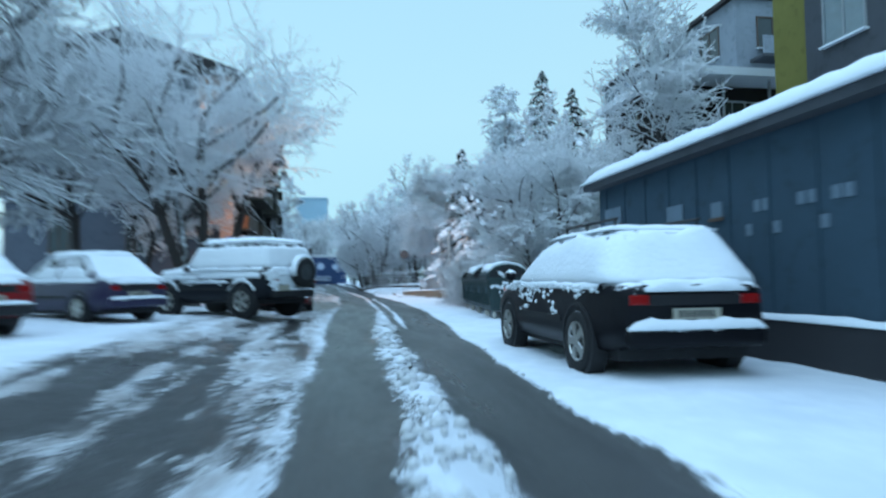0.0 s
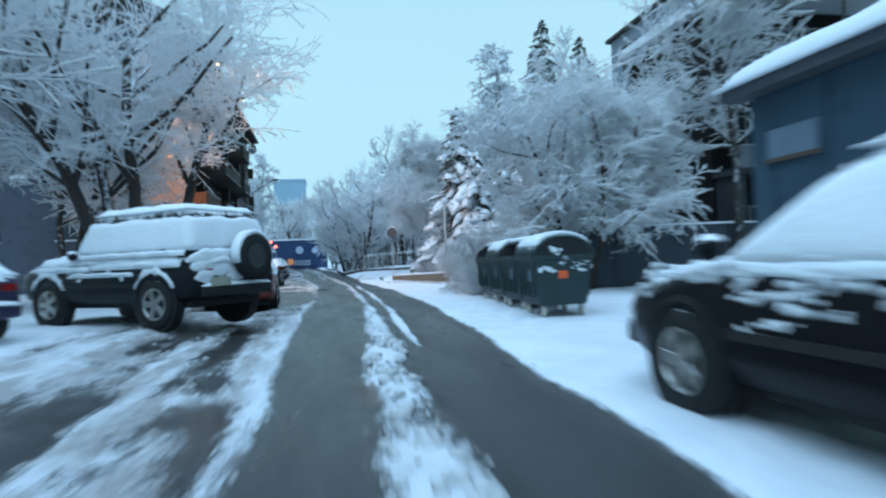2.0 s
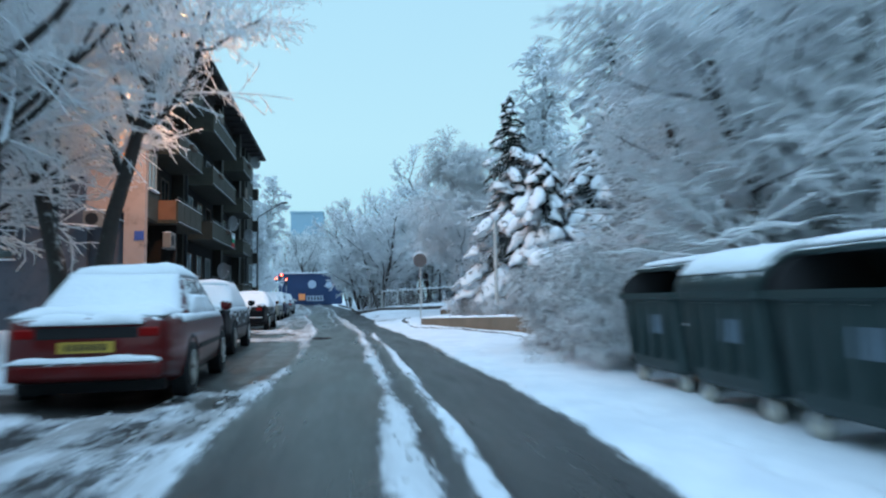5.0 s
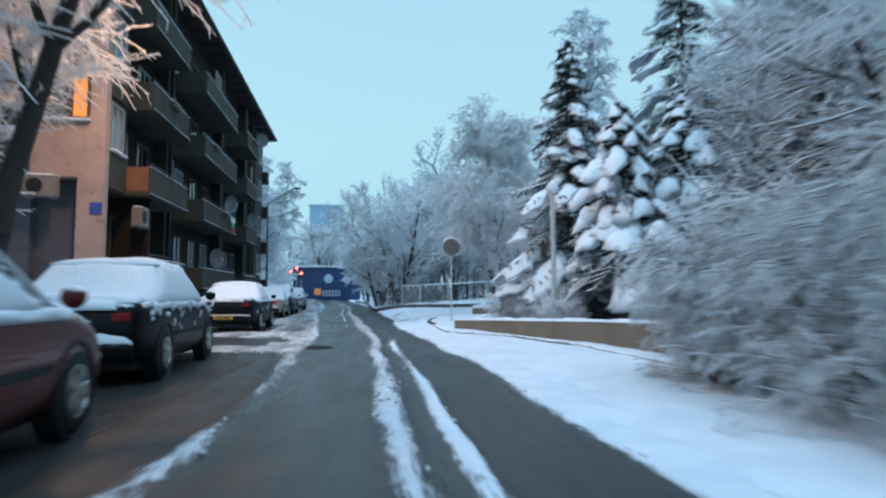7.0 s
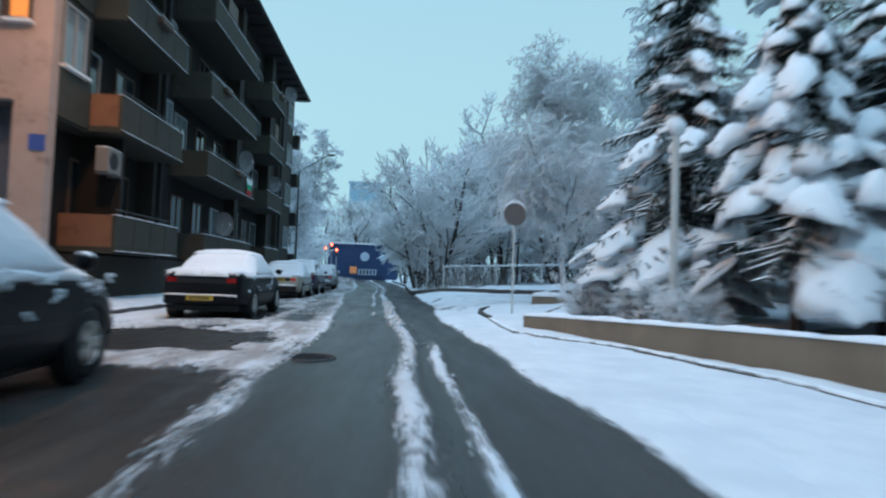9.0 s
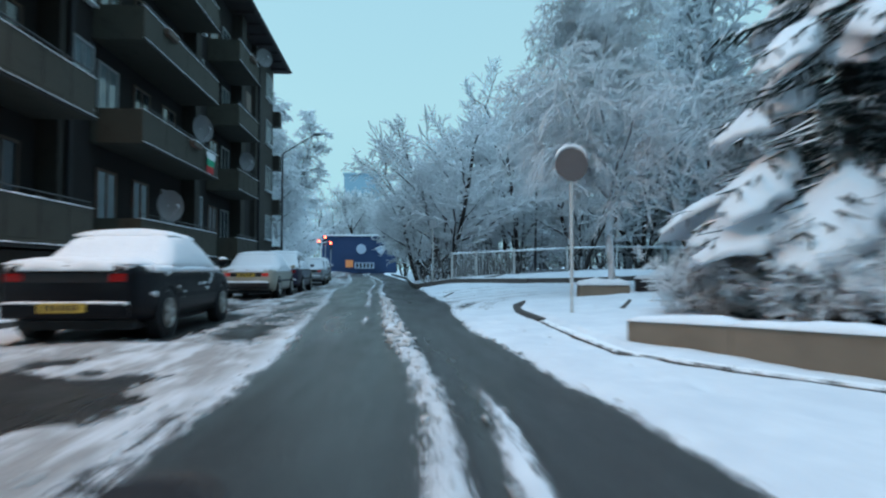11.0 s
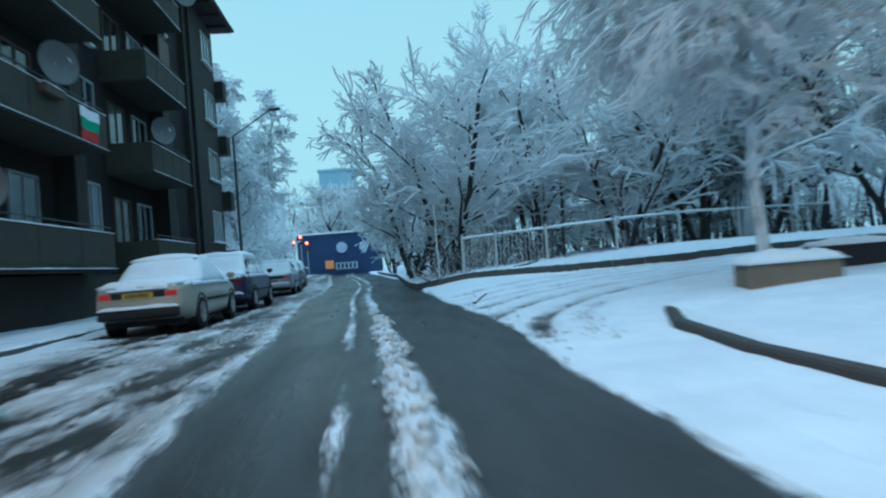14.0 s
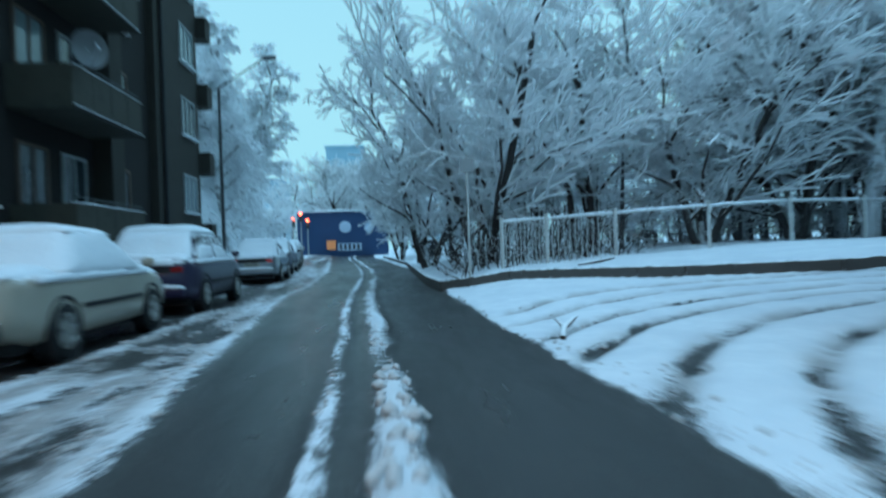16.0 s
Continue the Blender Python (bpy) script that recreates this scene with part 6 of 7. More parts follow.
# behind the fence
for key, x, y, turn, s in (("round", 3.5, 61.8, 30, 1.15), ("round_b", 7.2, 63.6, 150, 1.1), ("tall", 10.5, 74.0, 0, 1.15), ("round", 10.4, 61.6, 40, 1.1), ("tall", 14.5, 66.0, 80, 1.0), ("round_dim", 13.8, 62.0, 120, 1.15),
                           ("round", 2.2, 68.6, 70, 1.15), ("tall", 7.2, 71.0, 250, 0.85), ("round_dim", 17.5, 63.0, 220, 1.3), ("tall", 22.0, 66.0, 30, 1.1), ("round_dim", 21.0, 60.0, 20, 1.3),
                           ("round_dim", 17.0, 50.0, 300, 1.2), ("round", 1.4, 84.0, 20, 0.95), ("round_b", 3.0, 92.0, 100, 1.1), ("tall", 6.0, 84.0, 10, 0.9), ("birch", 14.6, 60.0, 40, 1.32), ("birch", 16.2, 63.0, 170, 1.25)):
    tree(key, x, y, turn, s, FROSTY)
# birches on the left beyond the block
for x, y, turn, s in ((-8.2, 78.0, 0, 0.98), (-9.8, 81.5, 50, 1.0), (-9.6, 86.0, 120, 1.05), (-10.4, 91.0, 240, 0.9), (-12.4, 88.0, 60, 1.1), (-12.5, 97.0, 30, 0.9)):
    tree("birch", x, y, turn, s, "tall weeping birch white with frost", "birch tree", "birch_tree", "birches past the block")
# far trees round the crossing
for key, x, y, turn, s in (("round", -13, 118, 0, 1.5), ("wide", -5, 126, 40, 1.4), ("round", 4, 120, 90, 1.6), ("tall", 10, 112, 20, 1.3), ("wide", 14, 100, 70, 1.4), ("tall", -20, 112, 10, 1.3), ("wide", 0, 140, 5, 1.6), ("round", -9, 145, 60, 1.7)):
    tree(key, x, y, turn, s, "far tree pale with frost", "tree", "far_tree", "far trees")
spruce(9.1, 27.6, 5.8, 1.7, 12, "dark spruce among frosted trees behind the bins", 0.6)
spruce(10.4, 31.4, 7.4, 2.2, 15, "dark spruce behind the low wall under snow", 0.4)
spruce(7.35, 38.6, 9.2, 2.3, 3, "tall dark spruce loaded with snow", 0.6, bare=0.12, dense=6.4, broad=1.08)
spruce(7.3, 34.6, 5.9, 1.85, 4, "broad spruce with heavy white cushions of snow", 0.92, bare=0.28, dense=5.2, broad=1.34)
spruce(9.3, 35.2, 6.2, 2.2, 8, "spruce with heavy snow on drooping boughs", 0.82, bare=0.30, dense=5.2, broad=1.3)
spruce(14.8, 44.6, 16.4, 4.6, 5, "very tall slender spruce against the sky", 0.45, split=False, dense=4.6)
spruce(15.6, 40.6, 13.9, 4.1, 6, "tall slender spruce against the sky", 0.45, split=False, dense=4.6)
spruce(12.0, 76.0, 12.0, 2.4, 9, "dark conifer behind the fence", 0.5, split=False, dense=4.2)
for x, y, turn, s in ((5.0, 24.2, 0, 0.85), (5.6, 26.3, 60, 0.9), (4.9, 26.6, 140, 0.55), (5.5, 39.4, 200, 0.5), (6.2, 37.4, 20, 0.6), (7.2, 41.2, 320, 0.5), (6.4, 38.6, 90, 0.45), (6.0, 35.4, 150, 0.4), (4.6, 23.0, 250, 0.5)):
    tree("shrub_fine" if y < 30 else "shrub", x, y, turn, s, "low shrub bent under snow", "shrub", "shrub", "snowy shrubs")



def far_wood(name, label, x0, x1, y0, y1, stems, twigs, top, seed):
    """Undergrowth and trees too far off to tell apart: dark stems and pale frosted tops."""
    rng = random.Random(seed)
    dark, pale = [], []
    for _ in range(stems):
        x, y = rng.uniform(x0, x1), rng.uniform(y0, y1)
        z, h = gz(x, y), rng.uniform(0.5, 1.0) * top
        dark.append((x, y, z - 0.2, x + rng.gauss(0, 0.4), y + rng.gauss(0, 0.4), z + h * 0.8, 0.05 + 0.008 * h, 0.02))
        for _ in range(twigs):
            u = rng.random() ** 0.75
            r = 0.9 + 1.8 * math.sin(math.pi * min(1.0, u + 0.1))
            px, py, pz = x + rng.gauss(0, r * 0.5), y + rng.gauss(0, r * 0.5), z + 0.4 + h * u
            ln = rng.uniform(0.4, 1.0)
            a = rng.uniform(0, 6.28)
            pale.append((px, py, pz, px + ln * math.cos(a), py + ln * math.sin(a), pz + ln * rng.uniform(-0.35, 0.5), 0.035, 0.015))
    w = thing(name, pose(0, 0, 0), label, "woodland", "", "stuff")
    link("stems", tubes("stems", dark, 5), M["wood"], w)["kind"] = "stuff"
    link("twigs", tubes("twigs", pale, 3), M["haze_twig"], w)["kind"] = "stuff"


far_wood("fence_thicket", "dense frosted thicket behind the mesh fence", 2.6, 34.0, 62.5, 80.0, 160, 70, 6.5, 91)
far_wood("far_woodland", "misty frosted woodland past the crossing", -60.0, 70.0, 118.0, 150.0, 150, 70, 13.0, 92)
far_wood("garden_thicket", "frosted thicket beside the end of the block", -48.0, -20.5, 34.0, 60.0, 40, 60, 7.0, 94)
far_wood("yard_thicket", "frosted thicket behind the yard fence", 9.5, 19.0, 33.0, 48.0, 42, 80, 5.5, 93)


def brush(name, label, x0, x1, y0, y1, count, top, seed):
    """Dark leafless brushwood, too fine to count."""
    rng = random.Random(seed)
    segs = []
    for _ in range(count):
        x, y = rng.uniform(x0, x1), rng.uniform(y0, y1)
        z, h = gz(x, y), rng.uniform(0.35, 1.0) * top
        a = Vector((x, y, z - 0.05))
        for k in range(3):
            b = a + Vector((rng.gauss(0, 0.3), rng.gauss(0, 0.3), h / 3))
            segs.append((*a, *b, 0.022 - 0.005 * k, 0.018 - 0.005 * k))
            a = b
    w = thing(name, pose(0, 0, 0), label, "brushwood", "", "stuff")
    link("brush_stems", tubes("brush_stems", segs, 3), M["bark"], w)["kind"] = "stuff"


brush("fence_brushwood", "dark bare brushwood behind the fence", 2.4, 27.0, 60.4, 68.0, 280, 2.2, 95)
brush("pavement_brushwood", "dark bare brushwood beside the pavement", 2.2, 7.0, 58.4, 62.0, 260, 2.0, 96)
# ---- street furniture ----
def waste_bin(x, y, turn, sticker, ajar):
    b = thing("waste_container", pose(x, y, gz(x, y) + 0.05, 0, 0, turn), "dark green four-wheeled waste container with " + ("a half-open rounded lid and snow" if ajar else "a shut rounded lid and snow"), "waste container", "row of waste containers")
    body = bmesh.new()
    rings = []
    for z, wx, wy in ((0.20, 0.40, 0.56), (0.24, 0.43, 0.60), (0.60, 0.47, 0.64), (0.98, 0.51, 0.67), (1.0, 0.55, 0.70), (1.06, 0.55, 0.70)):
        rings.append([(px, py, z) for px, py in rounded_outline(-wy, wy, wx, 0.08, 4)])
    loft(body, rings)
    hull = part("body", body, M["bin_green"], b, "", False)
    for k in (-0.42, -0.14, 0.14, 0.42):
        for s in (-1, 1):
            x0, x1 = sorted((s * 0.455, s * 0.515))
            part("rib", boxed(x0, k - 0.03, 0.34, x1, k + 0.03, 0.96, bevel=0.01), M["bin_green"], hull)
    lid = bmesh.new()
    rings = []
    reach = 0.68 if ajar else 1.0                # how far the lid comes down towards the road
    for k in range(11):
        a = math.pi * reach * k / 10
        rings.append([(0.54 * math.cos(a), yy, 1.062 + 0.34 * math.sin(a)) for yy in (-0.69, -0.60, 0.60, 0.69)] + [(0.50 * math.cos(a), yy, 1.058 + 0.30 * math.sin(a)) for yy in (0.69, -0.69)])
    loft(lid, rings)
    lid_ob = part("lid", lid, M["bin_green"], b, "rounded lid", True)
    for s in (-1, 1):
        end = bmesh.new()
        pts = [(0.49 * math.cos(math.pi * k / 12), 1.06 + 0.295 * math.sin(math.pi * k / 12)) for k in range(13)]
        loft(end, [[(px, s * 0.66, pz) for px, pz in pts], [(px, s * 0.68, pz) for px, pz in pts]])
        part("lid_end", end, M["plastic"], lid_ob, "dark lid end")
        part("pivot", rod(bmesh.new(), (0, s * 0.66, 1.0), (0, s * 0.80, 1.0), 0.035, sides=10), M["galv"], hull)
    cap = bmesh.new()
    rows = []
    for k in range(9):
        a = math.pi * (0.14 + (0.50 if ajar else 0.72) * k / 8)
        rows.append([(0.54 * math.cos(a), -0.66 + 1.32 * q / 8 , 1.063 + 0.34 * math.sin(a) + 0.01) for q in range(9)])
    top = [[Vector(p) + Vector((0.3 * (p[0]), 0, 1)).normalized() * 0.055 * math.sin(math.pi * (i + 0.4) / 8.8) ** 0.5 * (1 + 0.5 * noise.noise(Vector(p) * 4 + Vector((x, y, 0)))) for p in row] for i, row in enumerate(rows)]
    loft(cap, [t + low[::-1] for t, low in zip(top, rows)])
    part("snow_cap", cap, M["snow"], lid_ob, "patchy snow on the lid", True)
    for px in (-0.34, 0.34):
        for py in (-0.48, 0.48):
            w = bmesh.new()
            lathe(w, [(0.04, -0.025), (0.095, -0.025), (0.10, 0.0), (0.095, 0.025), (0.04, 0.025)], "x", (px, py, 0.10), 16)
            castor = part("castor", w, M["castor"], b, "pale castor", True)
            part("fork", boxed(px - 0.035, py - 0.03, 0.11, px + 0.035, py + 0.03, 0.215), M["galv"], castor)
    rng = random.Random(int(y * 10))
    clung = bmesh.new()
    for k in range(16 if sticker else 7):
        px, pz = rng.uniform(-0.40, 0.40), 0.72 + 0.5 * rng.random() ** 0.8
        if pz > 1.02 and abs(px) > 0.32:
            continue
        lean = -0.655 if pz < 1.0 else -0.685
        for _ in range(rng.randint(3, 6)):
            crumb(clung, (px + rng.gauss(0, 0.045), lean, pz + rng.gauss(0, 0.018)), rng.uniform(0.018, 0.04), (1.4, 0.45, 0.7), rng)
    part("clung_snow", clung, M["snow"], hull, "crumbs of snow clinging to the end", True)["kind"] = "stuff"
    if sticker:
        part("sticker", boxed(-0.10, -0.655, 0.66, 0.06, -0.633, 0.80), M["orange_sticker"], b, "small orange sticker")
    part("plate", boxed(-0.497, -0.3, 0.62, -0.479, -0.05, 0.82), M["pale_paint"], b, "pale worn label")


for k in range(4):
    waste_bin(4.02 + 0.13 * k, 16.75 + 1.52 * k, -4 + 2 * (k % 2), k == 0, k in (1, 3))


def low_wall():
    pts = [(3.32, 36.75), (3.85, 35.65), (4.4, 34.3), (4.95, 32.9), (5.4, 31.5), (5.65, 29.8), (5.8, 28.1), (5.85, 26.6)]
    w = thing("low_wall", pose(0, 0, 0), "low stained concrete wall with snow along its top", "wall", "", "structure")
    for i, (a, b) in enumerate(zip(pts, pts[1:])):
        a, b = Vector((*a, 0)), Vector((*b, 0))
        d = (b - a).normalized()
        n = Vector((-d.y, d.x, 0)) * 0.14
        if n.x < 0:
            n = -n
        zb, zt0, zt1 = -0.1, 0.37 + 0.040 * i, 0.37 + 0.040 * (i + 1)
        bm = bmesh.new()
        loft(bm, [[p - d * 0.0 + Vector((0, 0, zb)), p + n * 2 + Vector((0, 0, zb)), p + n * 2 + Vector((0, 0, z)), p + Vector((0, 0, z))] for p, z in ((a + d * 0.004, zt0), (b - d * 0.004, zt1))])
        part("wall_block", bm, M["concrete"], w)
        c = [a - n * 0.15, a + n * 2.15, b + n * 2.15, b - n * 0.15]
        z = [zt0, zt0, zt1, zt1]
        q = [p + Vector((0, 0, h + 0.003)) for p, h in zip(c, z)]
        bm = bmesh.new()
        pad(bm, q[0], q[3], q[2], q[1], 0.06, 14, 3, 0.4, i, 0.5) if (q[3] - q[0]).cross(q[1] - q[0]).z > 0 else pad(bm, q[0], q[1], q[2], q[3], 0.06, 3, 14, 0.4, i, 0.5)
        part("wall_snow", bm, M["snow"], w, "soft snow on the wall", True)
    return w


def kerb_line(pts, label, height=0.13, width=0.14, mat="kerb"):
    k = thing("kerb", pose(0, 0, 0), label, "kerb", "", "structure")
    for a, b in zip(pts, pts[1:]):
        a, b = Vector((*a, 0)), Vector((*b, 0))
        count = max(1, round((b - a).length / 1.0))
        d = (b - a) / count
        for q in range(count):
            p0, p1 = a + d * (q + 0.008), a + d * (q + 0.992)
            n = Vector((-d.y, d.x, 0)).normalized() * width / 2
            bm = bmesh.new()
            loft(bm, [[p - n + Vector((0, 0, z - 0.1)), p + n + Vector((0, 0, z - 0.1)), p + n + Vector((0, 0, z + height - 0.02)), p + n * 0.8 + Vector((0, 0, z + height)), p - n * 0.8 + Vector((0, 0, z + height)), p - n + Vector((0, 0, z + height - 0.02))]
                      for p, z in ((p0, gz(p0.x, p0.y)), (p1, gz(p1.x, p1.y)))])
            part("kerbstone", bm, M[mat], k)


low_wall()
kerb_line([(5.2, 27.3), (5.0, 31), (4.35, 33.9), (3.6, 35.2), (3.1, 36.3), (3.12, 38), (3.16, 39.8)], "snow-buried kerb below the low wall", 0.10)
kerb_line([(3.17, 40.0), (3.2, 42), (3.45, 43.6), (3.9, 44.7)], "dark wet kerb end showing through the snow at the corner", 0.12, 0.14, "bare_kerb")
kerb_line([(4.75, 40.7), (5.2, 41.65), (5.65, 42.65)], "short dark kerb piece showing through the snow", 0.165, 0.10, "bare_kerb")
kerb_line([(0.2, 92.0), (1.5, 75.0), (1.62, 60.0), (1.75, 57.2), (2.3, 56.3), (3.8, 55.5), (6.0, 54.2), (8.4, 53.3), (11.0, 52.9), (14.5, 53.0), (20.0, 53.5)], "dark kerb along the far side of the crossing", 0.25)
kerb_line([(-4.95, 33.5), (-4.95, 48), (-5.3, 60), (-6.2, 76)], "kerb of the pavement in front of the block", 0.16)


def sign_pole(x, y, top, plates, label, lean=0.0, r=0.03):
    z = gz(x, y)
    s = thing("road_sign", pose(x, y, z + 0.03, 0, lean, 0), label, "road sign", "road signs")
    part("pole", rod(bmesh.new(), (0, 0, -0.15), (0, 0, top), r, sides=10), M["pale_metal"], s)
    for kind, z0, size in plates:
        if kind == "caked":
            part("plate", boxed(-size * 0.8, -0.05, z0 - size, size * 0.8, -0.032, z0 + size, bevel=0.008), M["caked"], s, "sign back caked with snow")
            crust = pad(bmesh.new(), (-size * 0.8, -0.052, z0 - size * 0.9), (size * 0.8, -0.052, z0 - size * 0.9), (size * 0.8, -0.052, z0 + size), (-size * 0.8, -0.052, z0 + size), 0.07, 12, 14, 0.8, 4.0, 0.7)
            part("plate_crust", crust, M["snow"], s, "lumpy crust of snow", True)
            cap = pad(bmesh.new(), (-size * 0.8, -0.07, z0 + size), (size * 0.8, -0.07, z0 + size), (size * 0.8, 0.05, z0 + size), (-size * 0.8, 0.05, z0 + size), 0.10, 8, 4)
            part("plate_snow", cap, M["snow"], s, "snow heaped on the plate", True)
        elif kind == "disc":
            part("plate", lathe(bmesh.new(), [(size * 0.97, -0.052), (size, -0.048), (size, -0.036), (size * 0.97, -0.032)], "y", (0, 0, z0), 32), M["sign_back"], s, "dull grey round sign back")
            rim = bmesh.new()
            loft(rim, [[(r * math.cos(a), d, z0 + r * math.sin(a)) for r, d in ((size * 0.98, -0.07), (size + 0.05 * math.sin(a), -0.06), (size + 0.06 * math.sin(a), -0.01), (size * 0.98, 0.0))] for a in [math.pi * (0.08 + 0.84 * k / 12) for k in range(13)]])
            part("plate_snow", rim, M["snow"], s, "snow along the upper rim", True)
        elif kind == "round":
            part("plate", lathe(bmesh.new(), [(size, -0.045), (size, -0.04), (size, -0.032)], "y", (0, 0, z0), 28), M["galv"], s, "grey sign back")
            part("plate_snow", lathe(bmesh.new(), [(size * 0.9, -0.09), (size * 1.02, -0.06), (size * 1.03, 0.02), (size * 0.7, 0.06)], "y", (0, 0, z0 + 0.03), 18), M["snow"], s, "snow caked on the plate", True)
        else:
            part("plate", boxed(-size, -0.045, z0 - size, size, -0.032, z0 + size, bevel=0.004), M["galv"], s, "grey sign back")
    return s


sign_pole(3.8, 40.5, 2.95, (("disc", 2.62, 0.29),), "tall sign pole with a round snow-rimmed plate at the corner", 0.0, 0.03)
sign_pole(2.38, 57.2, 2.95, (("square", 2.72, 0.17),), "slim pale pole with a small plate by the kerb", 0.0)
sign_pole(6.0, 36.2, 4.0, (("round", 3.85, 0.16),), "snow-crusted pole behind the low wall", 0.0, 0.07)


def street_lamp(x, y, height, reach, turn, lit, label, rise=0.52, mat="galv"):
    z = gz(x, y)
    s = thing("street_lamp", pose(x, y, z, 0, 0, turn), label, "street lamp", "street lamps")
    bm = bmesh.new()
    rod(bm, (0, 0, -0.2), (0, 0, height - rise + 0.02), 0.095, 0.06, 12)
    part("pole", bm, M[mat], s)
    bm = bmesh.new()
    last = Vector((0, 0, height - rise))
    for k in range(1, 7):
        a = k / 6
        p = Vector((reach * a, 0, height - rise + (rise + 0.03) * (math.sin(a * math.pi / 2) if rise < 1 else a)))
        rod(bm, last, p, 0.04, sides=8)
        last = p
    part("arm", bm, M[mat], s)
    bm = bmesh.new()
    rings = []
    for u, w, h in ((0, 0.05, 0.04), (0.12, 0.11, 0.08), (0.4, 0.14, 0.09), (0.6, 0.10, 0.06), (0.66, 0.03, 0.02)):
        rings.append([(reach + u - 0.1, w * math.cos(a), height + 0.03 + h * math.sin(a)) for a in [2 * math.pi * i / 12 for i in range(12)]])
    loft(bm, rings)
    head = part("head", bm, M[mat], s, "grey lamp head", True)
    glass = lathe(bmesh.new(), [(0.03, -0.11), (0.09, -0.08), (0.11, -0.05)], "z", (reach + 0.18, 0, height + 0.02), 16)
    part("glass", glass, M["lamp_glow"] if lit else M["glass"], head, "glowing orange glass" if lit else "", True)
    part("snow_cap", pad(bmesh.new(), (reach, -0.12, height + 0.1), (reach + 0.5, -0.12, height + 0.1), (reach + 0.5, 0.12, height + 0.1), (reach, 0.12, height + 0.1), 0.05, 6, 4), M["snow"], head, "", True)


street_lamp(-7.0, 32.4, 10.05, 3.15, 36.5, True, "lit sodium street lamp among the snowy branches", 0.9, "lamp_steel")
street_lamp(-7.05, 72.5, 9.9, 2.2, -6, False, "tall unlit street lamp with a slanting arm past the block", 1.3, "lamp_steel")


def fence():
    f = thing("fence", pose(0, 0, 0), "pale metal mesh fence with posts above the crossing", "fence")
    posts = [(3.3, 58.0), (4.42, 58.0), (6.16, 58.0), (8.7, 58.2), (11.2, 58.6), (13.8, 59.2), (16.4, 59.9), (19.0, 60.7)]
    for x, y in posts:
        z = gz(x, y)
        part("post", rod(bmesh.new(), (x, y, z - 0.2), (x, y, z + 1.42), 0.05, sides=8), M["pale_metal"], f)
    for (x0, y0), (x1, y1) in zip(posts, posts[1:]):
        z0, z1 = gz(x0, y0), gz(x1, y1)
        for h in (1.28, 0.18):
            part("rail", rod(bmesh.new(), (x0, y0, z0 + h), (x1, y1, z1 + h), 0.025, sides=6), M["pale_metal"] if h > 1 else M["lamp_steel"], f)
        part("rail_snow", pad(bmesh.new(), (x0, y0 - 0.03, z0 + 1.303), (x1, y1 - 0.03, z1 + 1.303), (x1, y1 + 0.03, z1 + 1.303), (x0, y0 + 0.03, z0 + 1.303), 0.05, 16, 2), M["snow"], f, "", True)
        gate = x1 < 6.5
        n = 12 if gate else 40
        if gate:
            for k in range(1, n):
                a = k / n
                part("bar", rod(bmesh.new(), (x0 + (x1 - x0) * a, y0 + (y1 - y0) * a, z0 + 0.19), (x0 + (x1 - x0) * a, y0 + (y1 - y0) * a, z0 + 1.28), 0.012, sides=5), M["pale_metal"], f)
        else:
            segs = []
            for k in range(n):
                for d in (-1, 1):
                    a, b = k / n, (k + d * 10) / n
                    lo, hi = 0.2, 1.27
                    if b > 1:
                        hi, b = lo + (hi - lo) * (1 - a) / (b - a), 1
                    if b < 0:
                        hi, b = lo + (hi - lo) * a / (a - b), 0
                    segs.append((x0 + (x1 - x0) * a, y0 + (y1 - y0) * a, z0 + lo, x0 + (x1 - x0) * b, y0 + (y1 - y0) * b, z0 + hi, 0.0035, 0.0035))
            link("mesh_wire", tubes("mesh_wire", segs, 3), M["lamp_steel"], f)


fence()


def snowy_block(x, y, turn, w, d, h, cap, bevel, label, mat, name):
    b = thing(name, pose(x, y, gz(x, y) + 0.02, 0, 0, turn), label, "concrete block")
    part("block", boxed(-w / 2, -d / 2, -0.1, w / 2, d / 2, h, bevel=bevel), M[mat], b)
    e = 0.03
    part("snow_cap", pad(bmesh.new(), (-w / 2 - e, -d / 2 - e, h - 0.01), (w / 2 + e, -d / 2 - e, h - 0.01), (w / 2 + e, d / 2 + e, h - 0.01), (-w / 2 - e, d / 2 + e, h - 0.01), cap, 14, 8, 0.5, x, 0.6), M["snow"], b, "rounded snow cap", True)


def snow_heap(x, y, r, h, seed):
    """A heap shovelled up against a trunk."""
    s = thing("snow_heap", pose(x, y, gz(x, y)), "small heap of snow at the foot of the corner tree", "snow heap")
    bm = bmesh.new()
    rings = []
    for k in range(7):
        q = k / 6
        ring = []
        for i in range(20):
            a = 2 * math.pi * i / 20
            lump = 1 + 0.45 * noise.noise(Vector((math.cos(a) * 1.3 + seed, math.sin(a) * 1.3, q * 1.5)))
            rr = r * (1 - q) ** 0.8 * lump + 0.01
            ring.append((rr * math.cos(a) * 1.3, rr * math.sin(a), -0.05 + h * q * (1 - 0.25 * q)))
        rings.append(ring)
    loft(bm, rings)
    part("heap", bm, M["snow"], s, "", True)


snowy_block(6.15, 45.8, -6, 1.3, 0.5, 0.34, 0.14, 0.09, "low rounded concrete block under a snow cap", "concrete", "concrete_block")
snowy_block(8.15, 47.05, -15, 1.2, 0.6, 0.38, 0.09, 0.03, "dark low bench-like block under snow", "hut_base", "dark_block")
snow_heap(6.8, 46.85, 0.62, 0.6, 3.0)


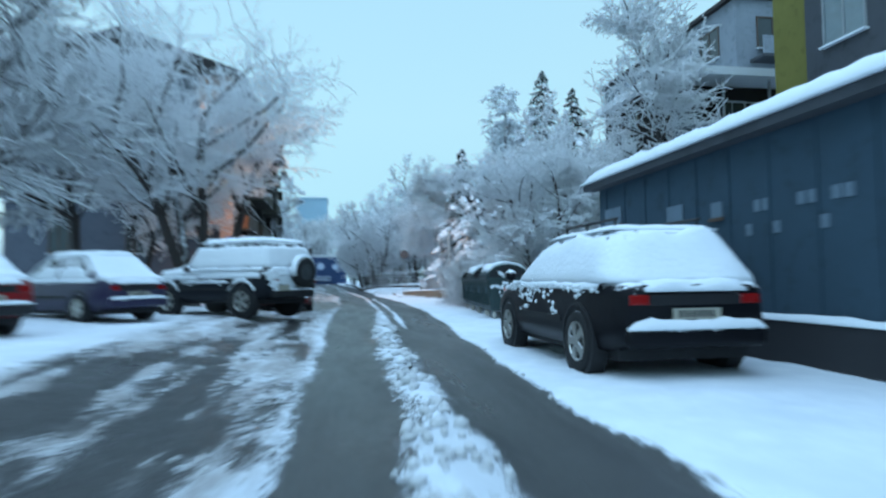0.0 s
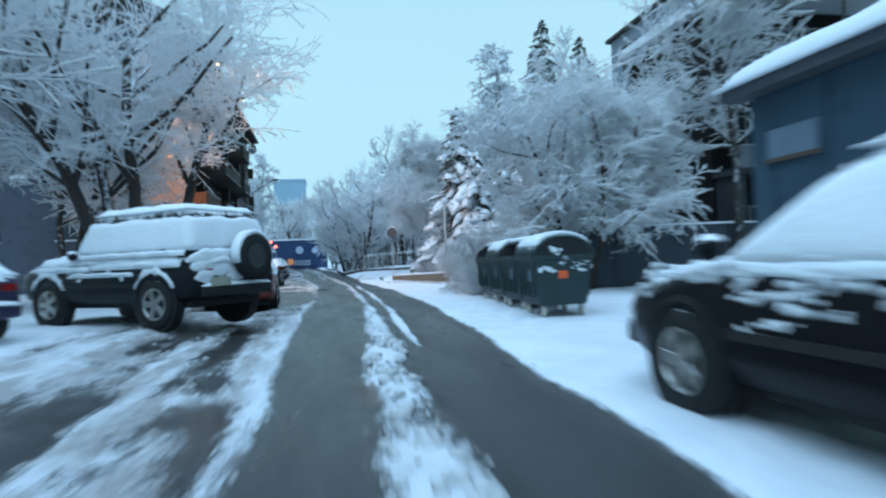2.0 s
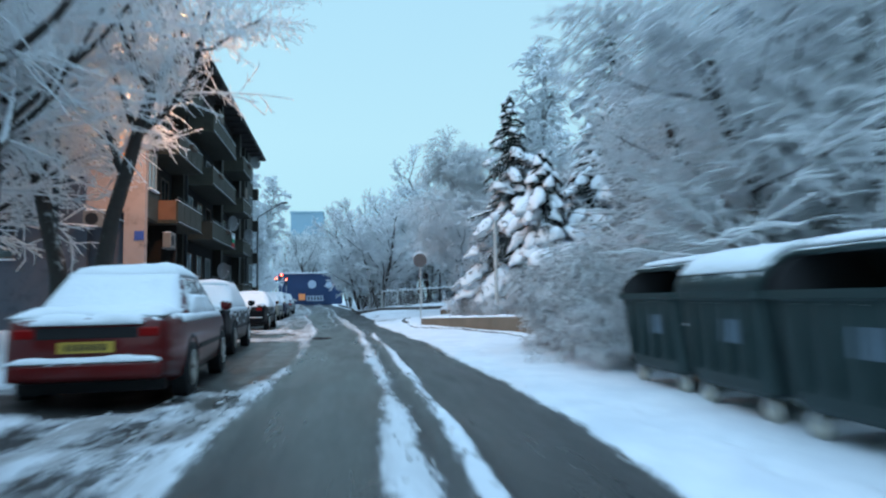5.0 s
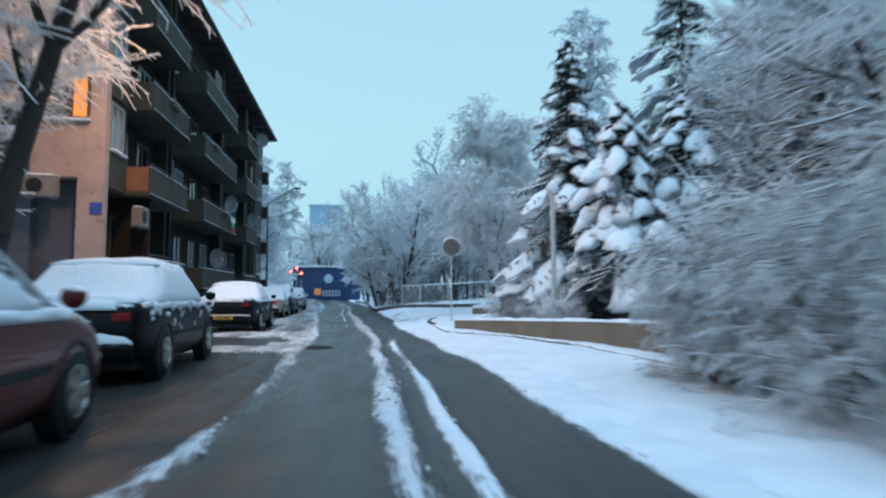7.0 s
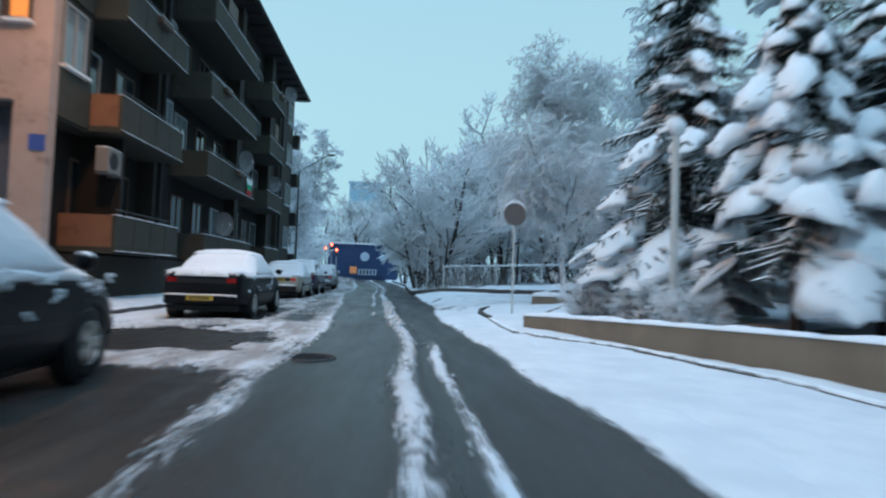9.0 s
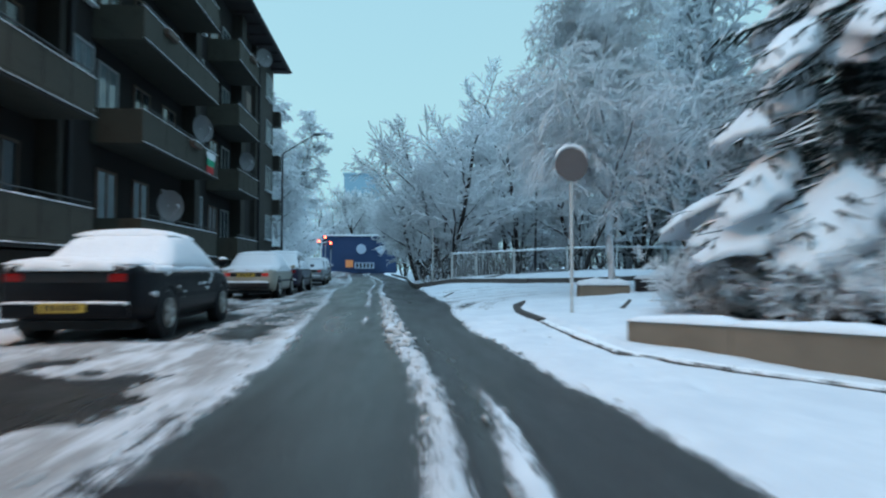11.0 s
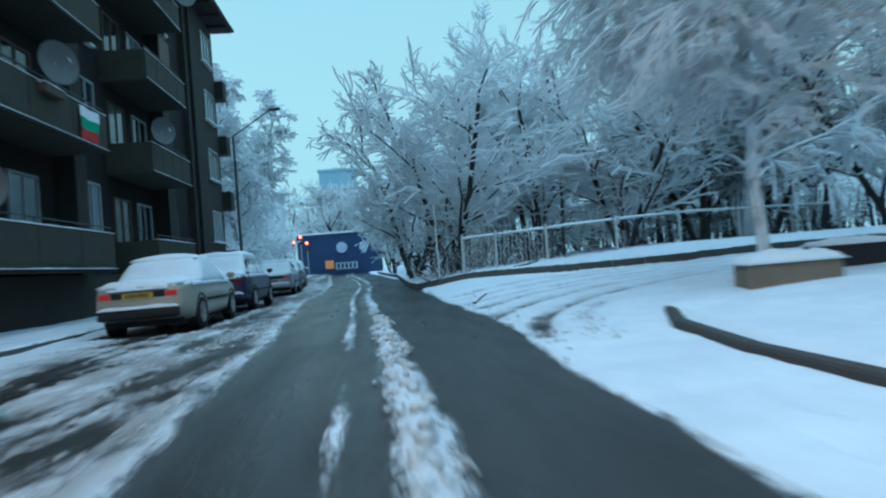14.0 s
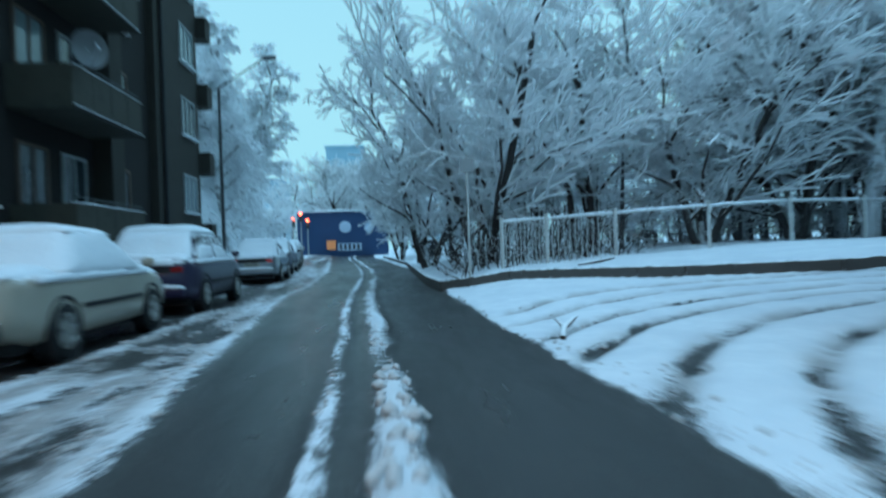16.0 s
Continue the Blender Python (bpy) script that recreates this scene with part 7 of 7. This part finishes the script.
def traffic_light(x, y, top, lit):
    z = gz(x, y)
    t = thing("traffic_light", pose(x, y, z), "traffic light showing red at the end of the street", "traffic light", "traffic lights")
    part("pole", rod(bmesh.new(), (0, 0, -0.2), (0, 0, top), 0.06, sides=10), M["galv"], t)
    head = part("head", boxed(-0.16, -0.14, top - 0.95, 0.16, 0.14, top, bevel=0.03), M["plastic"], t)
    for k in range(3):
        part("lens", lathe(bmesh.new(), [(0.05, -0.21), (0.13, -0.18), (0.14, -0.141)], "y", (0, 0, top - 0.17 - 0.3 * k), 16), M["red_light"] if k == 0 else M["glass"], head, "glowing red lens" if k == 0 else "", True)
    if lit:
        lamp("red_signal_bulb", "POINT", pose(x, y - 0.5, z + top - 0.17), 20, (1.0, 0.12, 0.06), radius=0.1)


traffic_light(-7.2, 104.0, 3.75, True)
traffic_light(-7.9, 104.5, 4.45, False)
traffic_light(-8.6, 104.2, 3.95, False)


def fallen_stick(x, y, turn, lift=0.07):
    s = thing("fallen_branch", pose(x, y, gz(x, y) + lift, 0, 0, turn), "dark fallen branch lying on the snow", "branch")
    bm = bmesh.new()
    rod(bm, (-0.4, 0, 0), (0.05, 0.05, 0.05), 0.03, 0.04, 7)
    rod(bm, (0.05, 0.05, 0.05), (0.42, -0.02, 0.12), 0.04, 0.02, 7)
    rod(bm, (0.05, 0.05, 0.05), (0.25, 0.2, 0.14), 0.025, 0.01, 6)
    part("stick", bm, M["bark"], s)


fallen_stick(4.9, 55.9, 10, 0.21)
fallen_stick(2.5, 50.0, 65)


def manhole(x, y):
    m = thing("manhole_cover", pose(x, y, gz(x, y) + 0.012), "dark round iron manhole cover set in the wet asphalt", "manhole cover")
    part("rim", lathe(bmesh.new(), [(0.30, -0.05), (0.34, 0.0), (0.355, 0.012), (0.37, 0.0), (0.37, -0.05)], "z", (0, 0, 0), 32), M["lamp_steel"], m, "worn iron rim")
    lid = part("lid", lathe(bmesh.new(), [(0.296, -0.04), (0.296, 0.004), (0.28, 0.010), (0.02, 0.010)], "z", (0, 0, 0), 32), M["hut_base"], m)
    for k in range(-3, 4):
        half = math.sqrt(max(0.0, 0.26 ** 2 - (0.075 * k) ** 2))
        part("rib", boxed(-half, 0.075 * k - 0.014, 0.008, half, 0.075 * k + 0.014, 0.017), M["hut_base"], lid)


manhole(-0.16, 32.8)


def shut_box(x, y):
    b = thing("junction_box", pose(x, y, gz(x, y)), "dark closed utility box by the pavement with snow on top", "utility box")
    part("case", boxed(-0.6, -0.3, -0.1, 0.6, 0.3, 1.1, bevel=0.02), M["hut_base"], b)
    part("snow_cap", pad(bmesh.new(), (-0.62, -0.32, 1.1), (0.62, -0.32, 1.1), (0.62, 0.32, 1.1), (-0.62, 0.32, 1.1), 0.08, 8, 5), M["snow"], b, "", True)


shut_box(2.6, 74.5)
